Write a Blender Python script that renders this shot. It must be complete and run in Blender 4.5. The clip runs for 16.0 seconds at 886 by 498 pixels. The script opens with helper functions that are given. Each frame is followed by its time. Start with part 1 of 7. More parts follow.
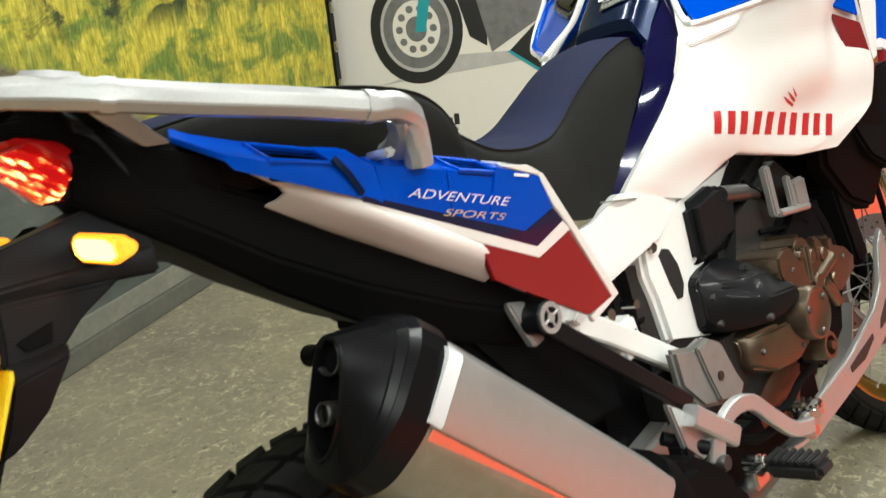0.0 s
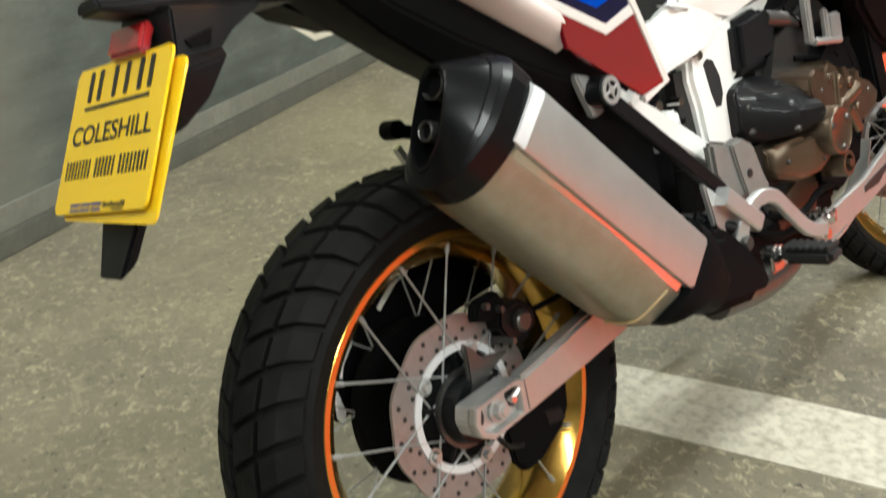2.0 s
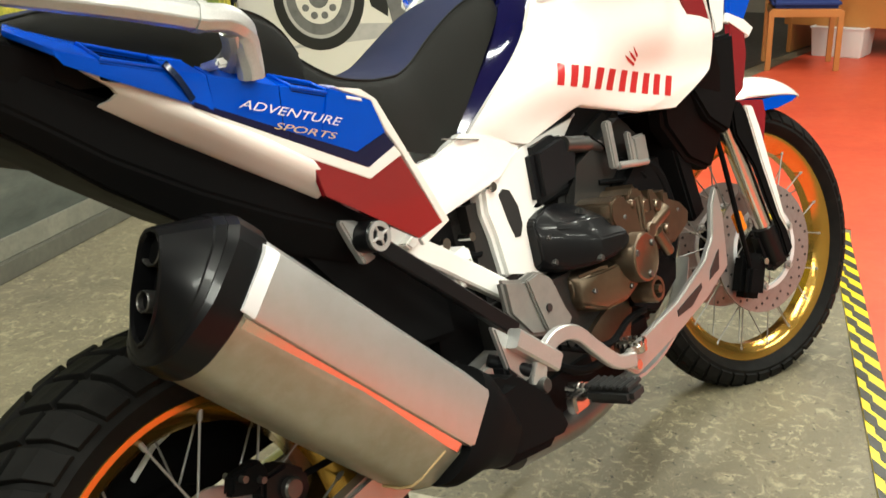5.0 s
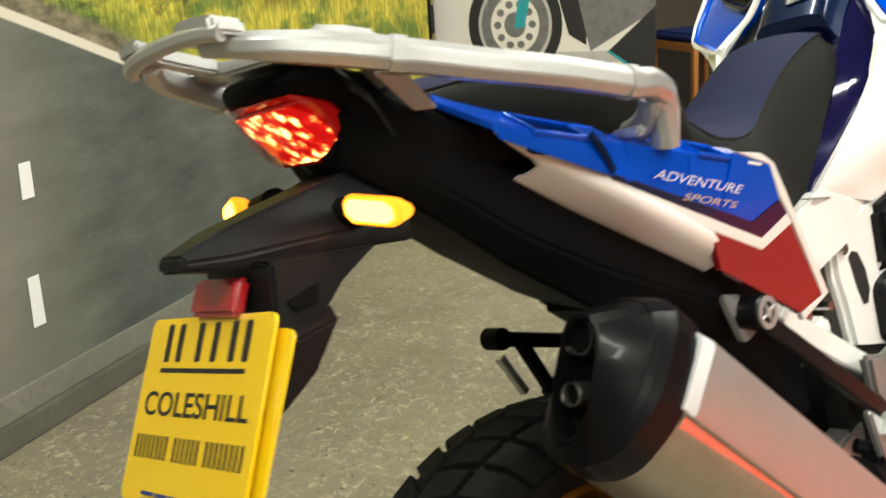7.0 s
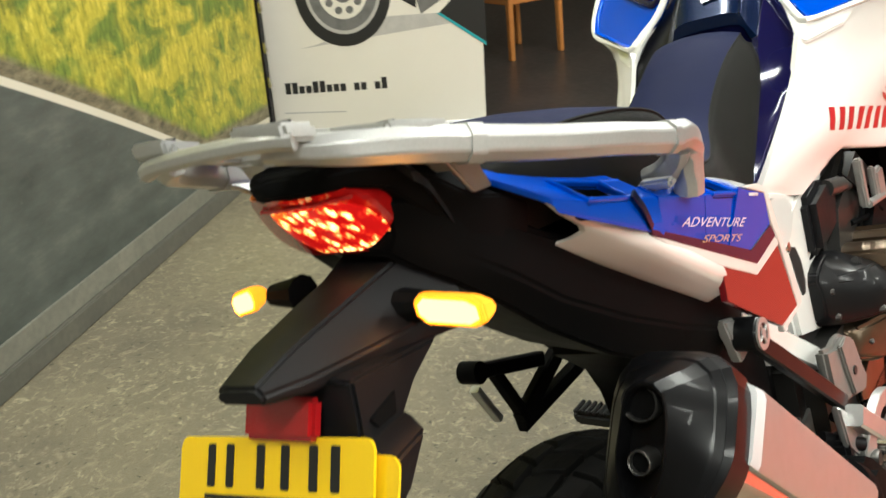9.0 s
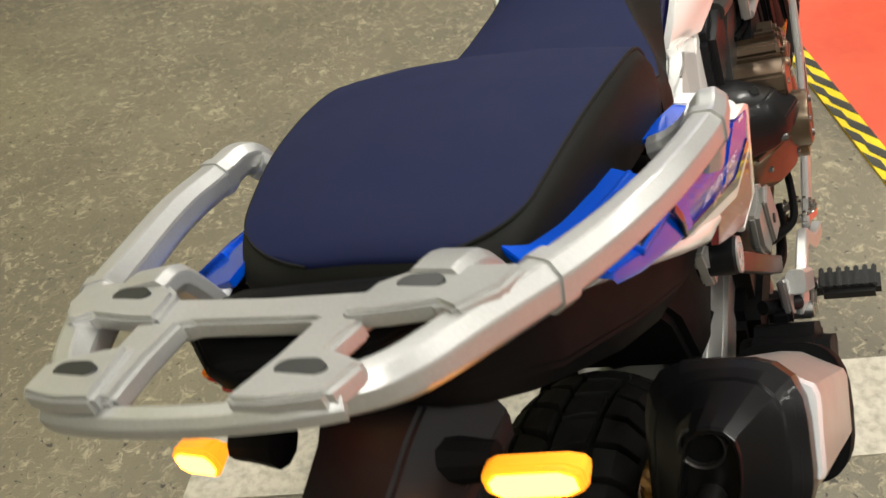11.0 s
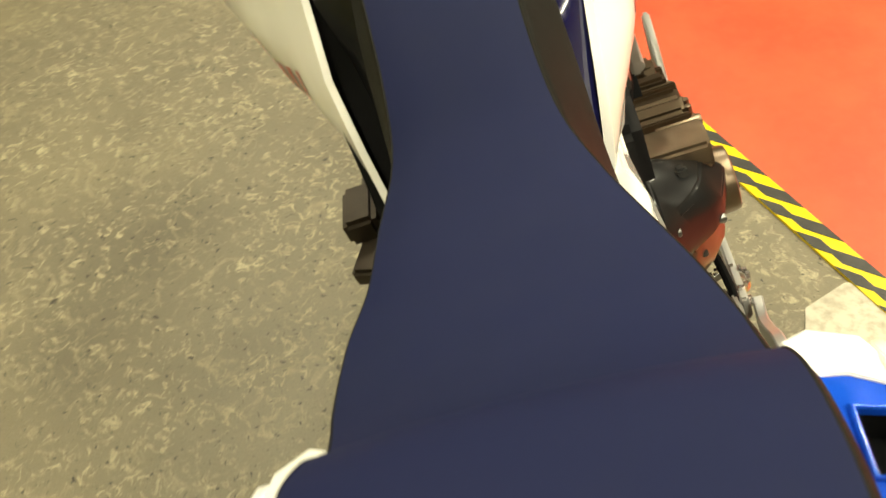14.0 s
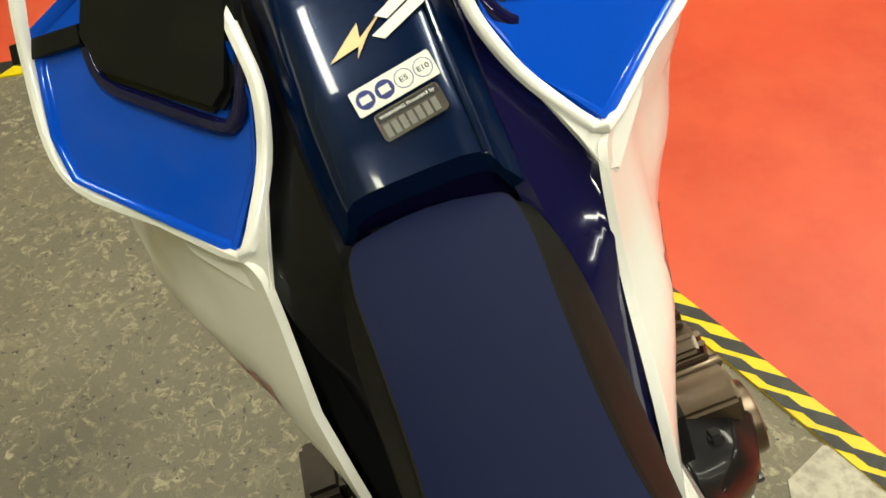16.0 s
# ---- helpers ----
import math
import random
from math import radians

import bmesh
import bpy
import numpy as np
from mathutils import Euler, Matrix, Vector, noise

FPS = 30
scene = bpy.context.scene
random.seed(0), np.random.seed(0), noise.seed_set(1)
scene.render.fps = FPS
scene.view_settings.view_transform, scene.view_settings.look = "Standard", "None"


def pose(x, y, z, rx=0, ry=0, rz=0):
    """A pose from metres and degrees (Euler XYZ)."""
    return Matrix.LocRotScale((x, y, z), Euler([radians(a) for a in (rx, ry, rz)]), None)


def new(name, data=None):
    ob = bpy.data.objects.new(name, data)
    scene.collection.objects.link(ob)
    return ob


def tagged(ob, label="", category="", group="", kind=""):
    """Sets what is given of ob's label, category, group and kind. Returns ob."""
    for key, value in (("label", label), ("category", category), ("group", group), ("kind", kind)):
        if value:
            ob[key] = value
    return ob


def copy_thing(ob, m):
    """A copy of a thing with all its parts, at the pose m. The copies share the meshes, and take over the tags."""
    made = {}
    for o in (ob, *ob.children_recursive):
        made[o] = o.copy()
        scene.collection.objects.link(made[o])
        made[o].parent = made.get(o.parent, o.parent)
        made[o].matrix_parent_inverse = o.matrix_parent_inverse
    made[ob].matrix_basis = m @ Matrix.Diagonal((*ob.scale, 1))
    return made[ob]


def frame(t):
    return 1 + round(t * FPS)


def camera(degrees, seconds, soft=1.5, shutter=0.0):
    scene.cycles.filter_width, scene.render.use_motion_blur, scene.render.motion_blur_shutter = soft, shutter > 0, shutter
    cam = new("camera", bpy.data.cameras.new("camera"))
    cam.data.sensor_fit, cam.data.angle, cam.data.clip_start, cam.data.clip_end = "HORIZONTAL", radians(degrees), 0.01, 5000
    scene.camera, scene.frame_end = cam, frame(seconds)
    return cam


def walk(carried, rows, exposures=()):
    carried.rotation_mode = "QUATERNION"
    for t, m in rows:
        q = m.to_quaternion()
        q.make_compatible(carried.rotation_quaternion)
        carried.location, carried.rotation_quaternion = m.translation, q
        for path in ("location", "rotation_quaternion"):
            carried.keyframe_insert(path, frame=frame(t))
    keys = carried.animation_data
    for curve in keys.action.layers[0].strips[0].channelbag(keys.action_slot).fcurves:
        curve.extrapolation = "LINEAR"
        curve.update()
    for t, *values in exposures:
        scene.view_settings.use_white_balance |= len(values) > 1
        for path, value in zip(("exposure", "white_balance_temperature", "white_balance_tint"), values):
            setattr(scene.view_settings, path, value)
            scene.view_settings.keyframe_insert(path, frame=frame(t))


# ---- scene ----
from mathutils.bvhtree import BVHTree

cam = camera(48.75, 16.0, soft=1.5, shutter=0.5)
walk(cam, [
    (0, pose(-0.5793, -0.6674, 1.1744, 71.90, 5.43, -47.01)),
    (0.5, pose(-0.6817, -0.7039, 1.1573, 71.83, 4.91, -47.17)),
    (1, pose(-0.7608, -0.7226, 1.1458, 71.77, 3.82, -46.91)),
    (1.5, pose(-0.7884, -0.7408, 1.1204, 70.05, 3.13, -46.43)),
    (2, pose(-0.8096, -0.7585, 1.0717, 66.25, 2.20, -45.28)),
    (2.5, pose(-0.8026, -0.7832, 1.0463, 63.75, 2.05, -45.96)),
    (3, pose(-0.7618, -0.8010, 1.0568, 64.06, 2.22, -48.24)),
    (3.5, pose(-0.7061, -0.8097, 1.0700, 65.98, 1.74, -49.66)),
    (3.7, pose(-0.6829, -0.8115, 1.0789, 66.82, 1.74, -50.03)),
    (5.8, pose(-0.5792, -0.7862, 1.1381, 72.71, 1.51, -50.28)),
    (6, pose(-0.5829, -0.7594, 1.1460, 72.75, 1.32, -47.19)),
    (6.5, pose(-0.6350, -0.6701, 1.1680, 73.33, 1.26, -39.81)),
    (7, pose(-0.7100, -0.5145, 1.1604, 72.20, 3.22, -43.54)),
    (7.5, pose(-0.7901, -0.4152, 1.1369, 70.79, 2.54, -46.60)),
    (8, pose(-0.8268, -0.3626, 1.1594, 69.62, 1.88, -50.65)),
    (8.5, pose(-0.8199, -0.3311, 1.2120, 69.59, 2.94, -53.07)),
    (9, pose(-0.7813, -0.2842, 1.2724, 68.14, 3.84, -56.25)),
    (9.2, pose(-0.7557, -0.2567, 1.3050, 66.80, 4.32, -57.59)),
    (11.3, pose(-0.4945, 0.0679, 1.4179, 48.72, 6.10, -75.33)),
    (11.5, pose(-0.4535, 0.0906, 1.4224, 48.24, 6.50, -75.49)),
    (12, pose(-0.3886, 0.1439, 1.4113, 47.45, 6.42, -76.16)),
    (12.5, pose(-0.3548, 0.1819, 1.4114, 44.05, 5.85, -83.30)),
    (13, pose(-0.2764, 0.1987, 1.4072, 45.53, 7.08, -86.22)),
    (13.5, pose(-0.1852, 0.2285, 1.4036, 44.63, 5.94, -88.58)),
    (14, pose(-0.0853, 0.2800, 1.3919, 44.80, 4.88, -94.57)),
    (14.5, pose(0.0123, 0.3501, 1.4191, 44.06, 5.43, -101.17)),
    (15, pose(0.1087, 0.3499, 1.4335, 46.94, 4.98, -101.89)),
    (15.5, pose(0.1865, 0.3438, 1.4406, 47.09, 3.02, -102.37)),
    (16, pose(0.2268, 0.3571, 1.4458, 47.44, 3.09, -103.05)),
], exposures=[(0.0, -0.3, 6000, 5), (1.7, -0.17, 6000, 5), (2.8, -0.05, 5500, 5), (3.7, -0.05, 5500, 5), (5.8, -0.16, 6900, 3), (7.0, -0.22, 6400, 5), (9.2, -0.17, 6200, 6), (11.3, -0.48, 6500, 11), (12.0, -0.34, 7150, 10), (13.0, 0.02, 8000, 2), (14.0, -0.14, 8150, 0), (14.6, -0.27, 7750, 0), (15.0, -0.5, 7100, 1), (16.0, -0.75, 7000, 1)])

# ---- light ----
world = bpy.data.worlds.new("world")
scene.world = world
world.use_nodes = True
world.node_tree.nodes["Background"].inputs[0].default_value = (1.0, 0.985, 0.9, 1)
world.node_tree.nodes["Background"].inputs[1].default_value = 0.05
CEIL = 3.0
# unseen lamps, assumed grid; the y = -4.6 row is added side fill
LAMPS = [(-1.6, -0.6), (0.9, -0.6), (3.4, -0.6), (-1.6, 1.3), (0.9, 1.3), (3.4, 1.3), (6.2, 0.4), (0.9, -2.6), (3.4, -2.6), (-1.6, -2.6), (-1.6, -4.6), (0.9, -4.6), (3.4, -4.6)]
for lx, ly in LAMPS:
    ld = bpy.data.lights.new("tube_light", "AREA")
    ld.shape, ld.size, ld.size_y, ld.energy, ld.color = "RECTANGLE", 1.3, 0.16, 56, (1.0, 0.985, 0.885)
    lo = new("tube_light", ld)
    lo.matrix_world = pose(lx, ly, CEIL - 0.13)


# ---- materials ----
def mat(name, color, rough=0.5, metal=0.0, coat=0.0, spots=(), bump=(), spec=0.5, rvar=0.0):
    """A principled material. spots: (scale, second colour, amount); bump: (scale, strength, distance)."""
    m = bpy.data.materials.new(name)
    m.use_nodes = True
    nt = m.node_tree
    b = nt.nodes["Principled BSDF"]
    b.inputs["Base Color"].default_value = (*color, 1)
    b.inputs["Roughness"].default_value = rough
    b.inputs["Metallic"].default_value = metal
    b.inputs["Coat Weight"].default_value = coat
    b.inputs["Coat Roughness"].default_value = 0.04
    b.inputs["Specular IOR Level"].default_value = spec
    tc = nt.nodes.new("ShaderNodeTexCoord")
    last = None
    for scale, col, amount in spots:
        n = nt.nodes.new("ShaderNodeTexNoise")
        n.inputs["Scale"].default_value, n.inputs["Detail"].default_value, n.inputs["Roughness"].default_value = scale, 6, 0.6
        nt.links.new(tc.outputs["Object"], n.inputs["Vector"])
        r = nt.nodes.new("ShaderNodeMapRange")
        r.inputs[1].default_value, r.inputs[2].default_value, r.inputs[4].default_value = 0.42, 0.68, amount
        nt.links.new(n.outputs["Fac"], r.inputs[0])
        mx = nt.nodes.new("ShaderNodeMix")
        mx.data_type = "RGBA"
        mx.inputs["A"].default_value, mx.inputs["B"].default_value = (*color, 1), (*col, 1)
        if last:
            nt.links.new(last, mx.inputs["A"])
        nt.links.new(r.outputs[0], mx.inputs["Factor"])
        last = mx.outputs["Result"]
        nt.links.new(last, b.inputs["Base Color"])
    if rvar:
        n = nt.nodes.new("ShaderNodeTexNoise")
        n.inputs["Scale"].default_value, n.inputs["Detail"].default_value = 22, 5
        nt.links.new(tc.outputs["Object"], n.inputs["Vector"])
        r = nt.nodes.new("ShaderNodeMapRange")
        r.inputs[3].default_value, r.inputs[4].default_value = rough - rvar, rough + rvar
        nt.links.new(n.outputs["Fac"], r.inputs[0])
        nt.links.new(r.outputs[0], b.inputs["Roughness"])
    if bump:
        n = nt.nodes.new("ShaderNodeTexNoise")
        n.inputs["Scale"].default_value, n.inputs["Detail"].default_value = bump[0], 4
        nt.links.new(tc.outputs["Object"], n.inputs["Vector"])
        bp = nt.nodes.new("ShaderNodeBump")
        bp.inputs["Strength"].default_value, bp.inputs["Distance"].default_value = bump[1], bump[2]
        nt.links.new(n.outputs["Fac"], bp.inputs["Height"])
        nt.links.new(bp.outputs[0], b.inputs["Normal"])
    return m


def glow(name, color, strength, base=(0.5, 0.1, 0.05)):
    m = mat(name, base, 0.15)
    b = m.node_tree.nodes["Principled BSDF"]
    b.inputs["Emission Color"].default_value = (*color, 1)
    b.inputs["Emission Strength"].default_value = strength
    return m


WHITE = mat("white_paint", (0.80, 0.79, 0.76), 0.22, 0, 0.6, rvar=0.05)
BLUE = mat("blue_paint", (0.000, 0.066, 0.54), 0.18, 0.15, 0.35, spec=0.12)
NAVY = mat("navy_paint", (0.005, 0.005, 0.040), 0.12, 0.1, 0.6, spec=0.2)
TANKBLUE = mat("tank_blue_paint", (0.001, 0.009, 0.041), 0.26, 0.3, 0.4, spec=0.2)
RED = mat("red_paint", (0.21, 0.008, 0.014), 0.25, 0.1, 0.7)
DECALRED = mat("red_decal", (0.50, 0.018, 0.022), 0.3, 0, 0.4)
SILVERDECAL = mat("silver_decal", (0.78, 0.80, 0.84), 0.35, 0.2)
GOLDDECAL = mat("gold_decal", (0.62, 0.47, 0.25), 0.35, 0.2)
BLACK = mat("black_plastic", (0.0055, 0.0055, 0.0058), 0.5, 0, 0, bump=(900, 0.25, 0.0004), rvar=0.08, spec=0.02)
GLOSSBLACK = mat("satin_black_plastic", (0.006, 0.006, 0.0068), 0.34, 0, 0.12, rvar=0.06, spec=0.14)
GREYBLACK = mat("grey_black_plastic", (0.008, 0.008, 0.0092), 0.42, bump=(700, 0.3, 0.0005), rvar=0.08, spec=0.16)
CAPBLACK = mat("end_cap_plastic", (0.0042, 0.0042, 0.0048), 0.3, 0, 0.06, rvar=0.05, spec=0.14)
RUBBER = mat("tyre_rubber", (0.0055, 0.0055, 0.0052), 0.7, 0, 0, ((40, (0.012, 0.0115, 0.0105), 0.6),), (300, 0.25, 0.0006), rvar=0.1, spec=0.11)
PEGRUBBER = mat("peg_rubber", (0.008, 0.008, 0.008), 0.7, bump=(400, 0.4, 0.0008))
SEATBLUE = mat("blue_vinyl", (0.0048, 0.0078, 0.037), 0.7, 0, 0, ((9, (0.006, 0.009, 0.034), 0.7),), (1500, 0.35, 0.0004), rvar=0.06, spec=0.14)
SEATBLACK = mat("black_vinyl", (0.0075, 0.0075, 0.0062), 0.6, 0, 0, (), (1400, 0.4, 0.0005), rvar=0.06, spec=0.11)
ALU = mat("silver_painted_aluminium", (0.47, 0.47, 0.46), 0.36, 0.65, 0.1, ((25, (0.42, 0.42, 0.40), 0.5), (400, (0.54, 0.54, 0.53), 0.5)), rvar=0.06)
BRUSHED = mat("brushed_steel", (0.47, 0.465, 0.45), 0.36, 0.7, 0, ((60, (0.44, 0.43, 0.40), 0.5),), (500, 0.15, 0.0003), rvar=0.08)
# the olive base also carries the concrete floor's reflection in the steel
RAWSTEEL = mat("raw_steel", (0.31, 0.305, 0.235), 0.42, 0.5, 0, ((14, (0.25, 0.235, 0.165), 0.8), (60, (0.36, 0.35, 0.29), 0.4)), rvar=0.1)
SPOKE = mat("spoke_steel", (0.30, 0.30, 0.29), 0.5, 0.5, rvar=0.08)
PALE = mat("carrier_alloy", (0.66, 0.66, 0.67), 0.4, 0.1, rvar=0.06)
POLISHED = mat("polished_steel", (0.7, 0.67, 0.62), 0.14, 1.0, rvar=0.05)
CHROME = mat("bare_metal", (0.66, 0.65, 0.63), 0.2, 1.0, rvar=0.08)
DARKSTEEL = mat("dark_steel", (0.12, 0.115, 0.11), 0.35, 0.8, rvar=0.1)
DISC = mat("brake_disc_steel", (0.30, 0.26, 0.25), 0.4, 0.55, 0, ((80, (0.24, 0.20, 0.19), 0.6),), rvar=0.1)
GOLD = mat("gold_anodised_rim", (0.56, 0.34, 0.07), 0.17, 0.92, 0.2, ((12, (0.5, 0.28, 0.05), 0.5),), rvar=0.06)
BRONZE = mat("bronze_engine_paint", (0.16, 0.118, 0.080), 0.33, 0.85, 0.1, ((30, (0.115, 0.085, 0.06), 0.6),), (120, 0.1, 0.001), rvar=0.08)
GREYPAINT = mat("grey_painted_metal", (0.22, 0.215, 0.20), 0.4, 0.3, 0, ((40, (0.18, 0.175, 0.165), 0.6),), rvar=0.06)
PLATEYELLOW = mat("yellow_acrylic", (0.86, 0.56, 0.006), 0.2, 0, 0.4)
INK = mat("black_print", (0.012, 0.012, 0.012), 0.5)
INKBLUE = mat("blue_print", (0.02, 0.03, 0.18), 0.5)
REFLECTOR = mat("red_reflector", (0.35, 0.008, 0.01), 0.12, 0, 0.6, bump=(300, 0.4, 0.001))
TAILRED = mat("tail_lens", (0.45, 0.008, 0.008), 0.1, 0, 0.8)


def lamp_field():
    """Glowing red lens with rows of hot diodes and fine upright ribs."""
    m = mat("tail_glow", (0.4, 0.01, 0.01), 0.15)
    nt = m.node_tree
    b = nt.nodes["Principled BSDF"]
    tc = nt.nodes.new("ShaderNodeTexCoord")

    def mapped(scale, kind):
        mp_ = nt.nodes.new("ShaderNodeMapping")
        mp_.inputs["Scale"].default_value = scale
        nt.links.new(tc.outputs["Object"], mp_.inputs[0])
        n = nt.nodes.new(kind)
        n.inputs["Scale"].default_value = 1.0
        nt.links.new(mp_.outputs[0], n.inputs["Vector"])
        return n

    spots = mapped((10, 125, 72), "ShaderNodeTexVoronoi")
    spots.inputs["Randomness"].default_value = 0.9
    streak = mapped((30, 640, 210), "ShaderNodeTexNoise")
    streak.inputs["Detail"].default_value = 3
    add = nt.nodes.new("ShaderNodeMath")
    add.operation = "MULTIPLY_ADD"
    add.inputs[1].default_value = 1.0
    nt.links.new(streak.outputs["Fac"], add.inputs[0])
    nt.links.new(spots.outputs["Distance"], add.inputs[2])
    r = nt.nodes.new("ShaderNodeValToRGB")
    el = r.color_ramp.elements
    while len(el) < 5:
        el.new(0.5)
    for e, (p, c) in zip(el, ((0.68, (1.0, 0.80, 0.30)), (0.77, (1.0, 0.36, 0.06)), (0.86, (0.62, 0.045, 0.009)), (0.94, (0.30, 0.005, 0.003)), (1.0, (0.14, 0.001, 0.001)))):
        e.position, e.color = p, (*c, 1)
    nt.links.new(add.outputs[0], r.inputs[0])
    nt.links.new(r.outputs[0], b.inputs["Emission Color"])
    b.inputs["Emission Strength"].default_value = 4.0
    return m


TAILGLOW = lamp_field()
INDLIT = glow("lit_indicator", (1.0, 0.33, 0.014), 48.0, (0.8, 0.35, 0.05))
INDRIM = glow("lit_indicator_rim", (1.0, 0.34, 0.010), 1.5, (0.8, 0.3, 0.03))
AMBERREFL = mat("amber_reflector", (0.75, 0.20, 0.01), 0.15, 0, 0.5)
STICKER = mat("white_sticker", (0.78, 0.78, 0.76), 0.35)


# ---- mesh helpers ----
def part(name, bm, material, parent=None, label="", sharp=32):
    """Link a bmesh as one mesh object under a thing or a part."""
    bm.normal_update()
    me = bpy.data.meshes.new(name)
    bm.to_mesh(me)
    bm.free()
    me.materials.append(material)
    me.polygons.foreach_set("use_smooth", [True] * len(me.polygons))
    me.set_sharp_from_angle(angle=radians(sharp))
    ob = new(name, me)
    ob.parent = parent
    return tagged(ob, label)


def thing(name, label, category, m=Matrix(), group="", kind=""):
    ob = new(name)
    ob.matrix_world = m
    return tagged(ob, label, category, group, kind)


def fixed(v, *a):
    return v(*a) if callable(v) else v


def bevelled(bm, width, seg=2, angle=25):
    if width > 0:
        bmesh.ops.recalc_face_normals(bm, faces=bm.faces)
        edges = [e for e in bm.edges if len(e.link_faces) == 2 and e.calc_face_angle(0) > radians(angle)]
        bmesh.ops.bevel(bm, geom=edges, offset=width, segments=seg, affect="EDGES", clamp_overlap=True)
    bmesh.ops.recalc_face_normals(bm, faces=bm.faces)
    return bm


def slab(poly, y0, y1, bev=0.003, seg=2):
    """A plate with the outline poly in x and z, between y0 and y1 (numbers or functions of x, z)."""
    bm = bmesh.new()
    a = [bm.verts.new((x, fixed(y0, x, z), z)) for x, z in poly]
    b = [bm.verts.new((x, fixed(y1, x, z), z)) for x, z in poly]
    bm.faces.new(a)
    bm.faces.new(b[::-1])
    for i in range(len(poly)):
        j = (i + 1) % len(poly)
        bm.faces.new((a[j], a[i], b[i], b[j]))
    return bevelled(bm, bev, seg)


def loft(rings, cap=True, bev=0.0):
    bm = bmesh.new()
    rows = [[bm.verts.new(p) for p in ring] for ring in rings]
    n = len(rows[0])
    for r0, r1 in zip(rows, rows[1:]):
        for i in range(n):
            bm.faces.new((r0[i], r0[(i + 1) % n], r1[(i + 1) % n], r1[i]))
    if cap:
        bm.faces.new(rows[0][::-1])
        bm.faces.new(rows[-1])
    bmesh.ops.recalc_face_normals(bm, faces=bm.faces)
    return bevelled(bm, bev) if bev else bm


def spline(pts, n):
    """A smooth line through pts, with n steps from one to the next."""
    p = [Vector(q) for q in pts]
    out = []
    for i in range(len(p) - 1):
        a, b, c, d = p[max(i - 1, 0)], p[i], p[i + 1], p[min(i + 2, len(p) - 1)]
        for k in range(n):
            t = k / n
            out.append(0.5 * (2 * b + (c - a) * t + (2 * a - 5 * b + 4 * c - d) * t * t + (3 * b - a - 3 * c + d) * t ** 3))
    return out + [p[-1]]


def patch(rows, thick, inward, n=4, m=4, curve=True):
    """A sheet through a grid of points, smoothed, with a thickness along the vector inward."""
    grid = [spline(r, n) if curve else [Vector(a).lerp(Vector(b), k / n) for a, b in zip(r, r[1:]) for k in range(n)] + [Vector(r[-1])] for r in rows]
    cols = [spline([g[i] for g in grid], m) for i in range(len(grid[0]))]
    bm = bmesh.new()
    off = Vector(inward).normalized() * thick
    top = [[bm.verts.new(p) for p in c] for c in cols]
    low = [[bm.verts.new(p + off) for p in c] for c in cols]
    a, b = len(top), len(top[0])
    for i in range(a - 1):
        for j in range(b - 1):
            bm.faces.new((top[i][j], top[i + 1][j], top[i + 1][j + 1], top[i][j + 1]))
            bm.faces.new((low[i][j + 1], low[i + 1][j + 1], low[i + 1][j], low[i][j]))
    for i in range(a - 1):
        for j in (0, b - 1):
            bm.faces.new((top[i][j], top[i + 1][j], low[i + 1][j], low[i][j]))
    for j in range(b - 1):
        for i in (0, a - 1):
            bm.faces.new((top[i][j], top[i][j + 1], low[i][j + 1], low[i][j]))
    bmesh.ops.recalc_face_normals(bm, faces=bm.faces)
    return bm


def circle(r, n=12, flat=1.0):
    return [(r * math.cos(2 * math.pi * k / n), flat * r * math.sin(2 * math.pi * k / n)) for k in range(n)]


def rect(w, h, c=0.3):
    """An oblong section with cut corners."""
    a, b, k = w / 2, h / 2, c * min(w, h) / 2
    return [(a, -b + k), (a, b - k), (a - k, b), (-a + k, b), (-a, b - k), (-a, -b + k), (-a + k, -b), (a - k, -b)]


def barred(w, h, c):
    """A bar's section with flat faces and narrow rounded corners."""
    a, b, r = w / 2, h / 2, c * 0.22
    out = []
    for sx, sy in ((1, 1), (-1, 1), (-1, -1), (1, -1)):
        q = [(sx * a, sy * (b - c - r)), (sx * (a - 0.3 * r), sy * (b - c + 0.3 * r)), (sx * (a - c + 0.3 * r), sy * (b - 0.3 * r)), (sx * (a - c - r), sy * b)]
        out += q if sx * sy > 0 else q[::-1]
    return out


def sweep(path, section, up=(0, 0, 1), closed=False, bm=None):
    """A bar along path. The section's second axis lies as near to up as it can."""
    p = [Vector(q) for q in path]
    n = len(p)
    rings = []
    for i in range(n):
        a = p[i - 1] if (i or closed) else p[0]
        b = p[(i + 1) % n] if (i < n - 1 or closed) else p[-1]
        d = (b - a).normalized()
        s = d.cross(Vector(up))
        s = s.normalized() if s.length > 1e-4 else Vector((1, 0, 0))
        u = s.cross(d)
        sc = section[i] if isinstance(section[0], list) else section
        rings.append([p[i] + s * x + u * y for x, y in sc])
    bm = bm or bmesh.new()
    rows = [[bm.verts.new(q) for q in r] for r in rings]
    k = len(rows[0])
    for i in range(n if closed else n - 1):
        r0, r1 = rows[i], rows[(i + 1) % n]
        for j in range(k):
            bm.faces.new((r0[j], r0[(j + 1) % k], r1[(j + 1) % k], r1[j]))
    if not closed:
        bm.faces.new(rows[0][::-1])
        bm.faces.new(rows[-1])
    bmesh.ops.recalc_face_normals(bm, faces=bm.faces)
    return bm


def tube(path, r, n=10, smooth=0, bm=None, up=(0, 0, 1)):
    return sweep(spline(path, smooth) if smooth else path, circle(r, n), up, bm=bm)


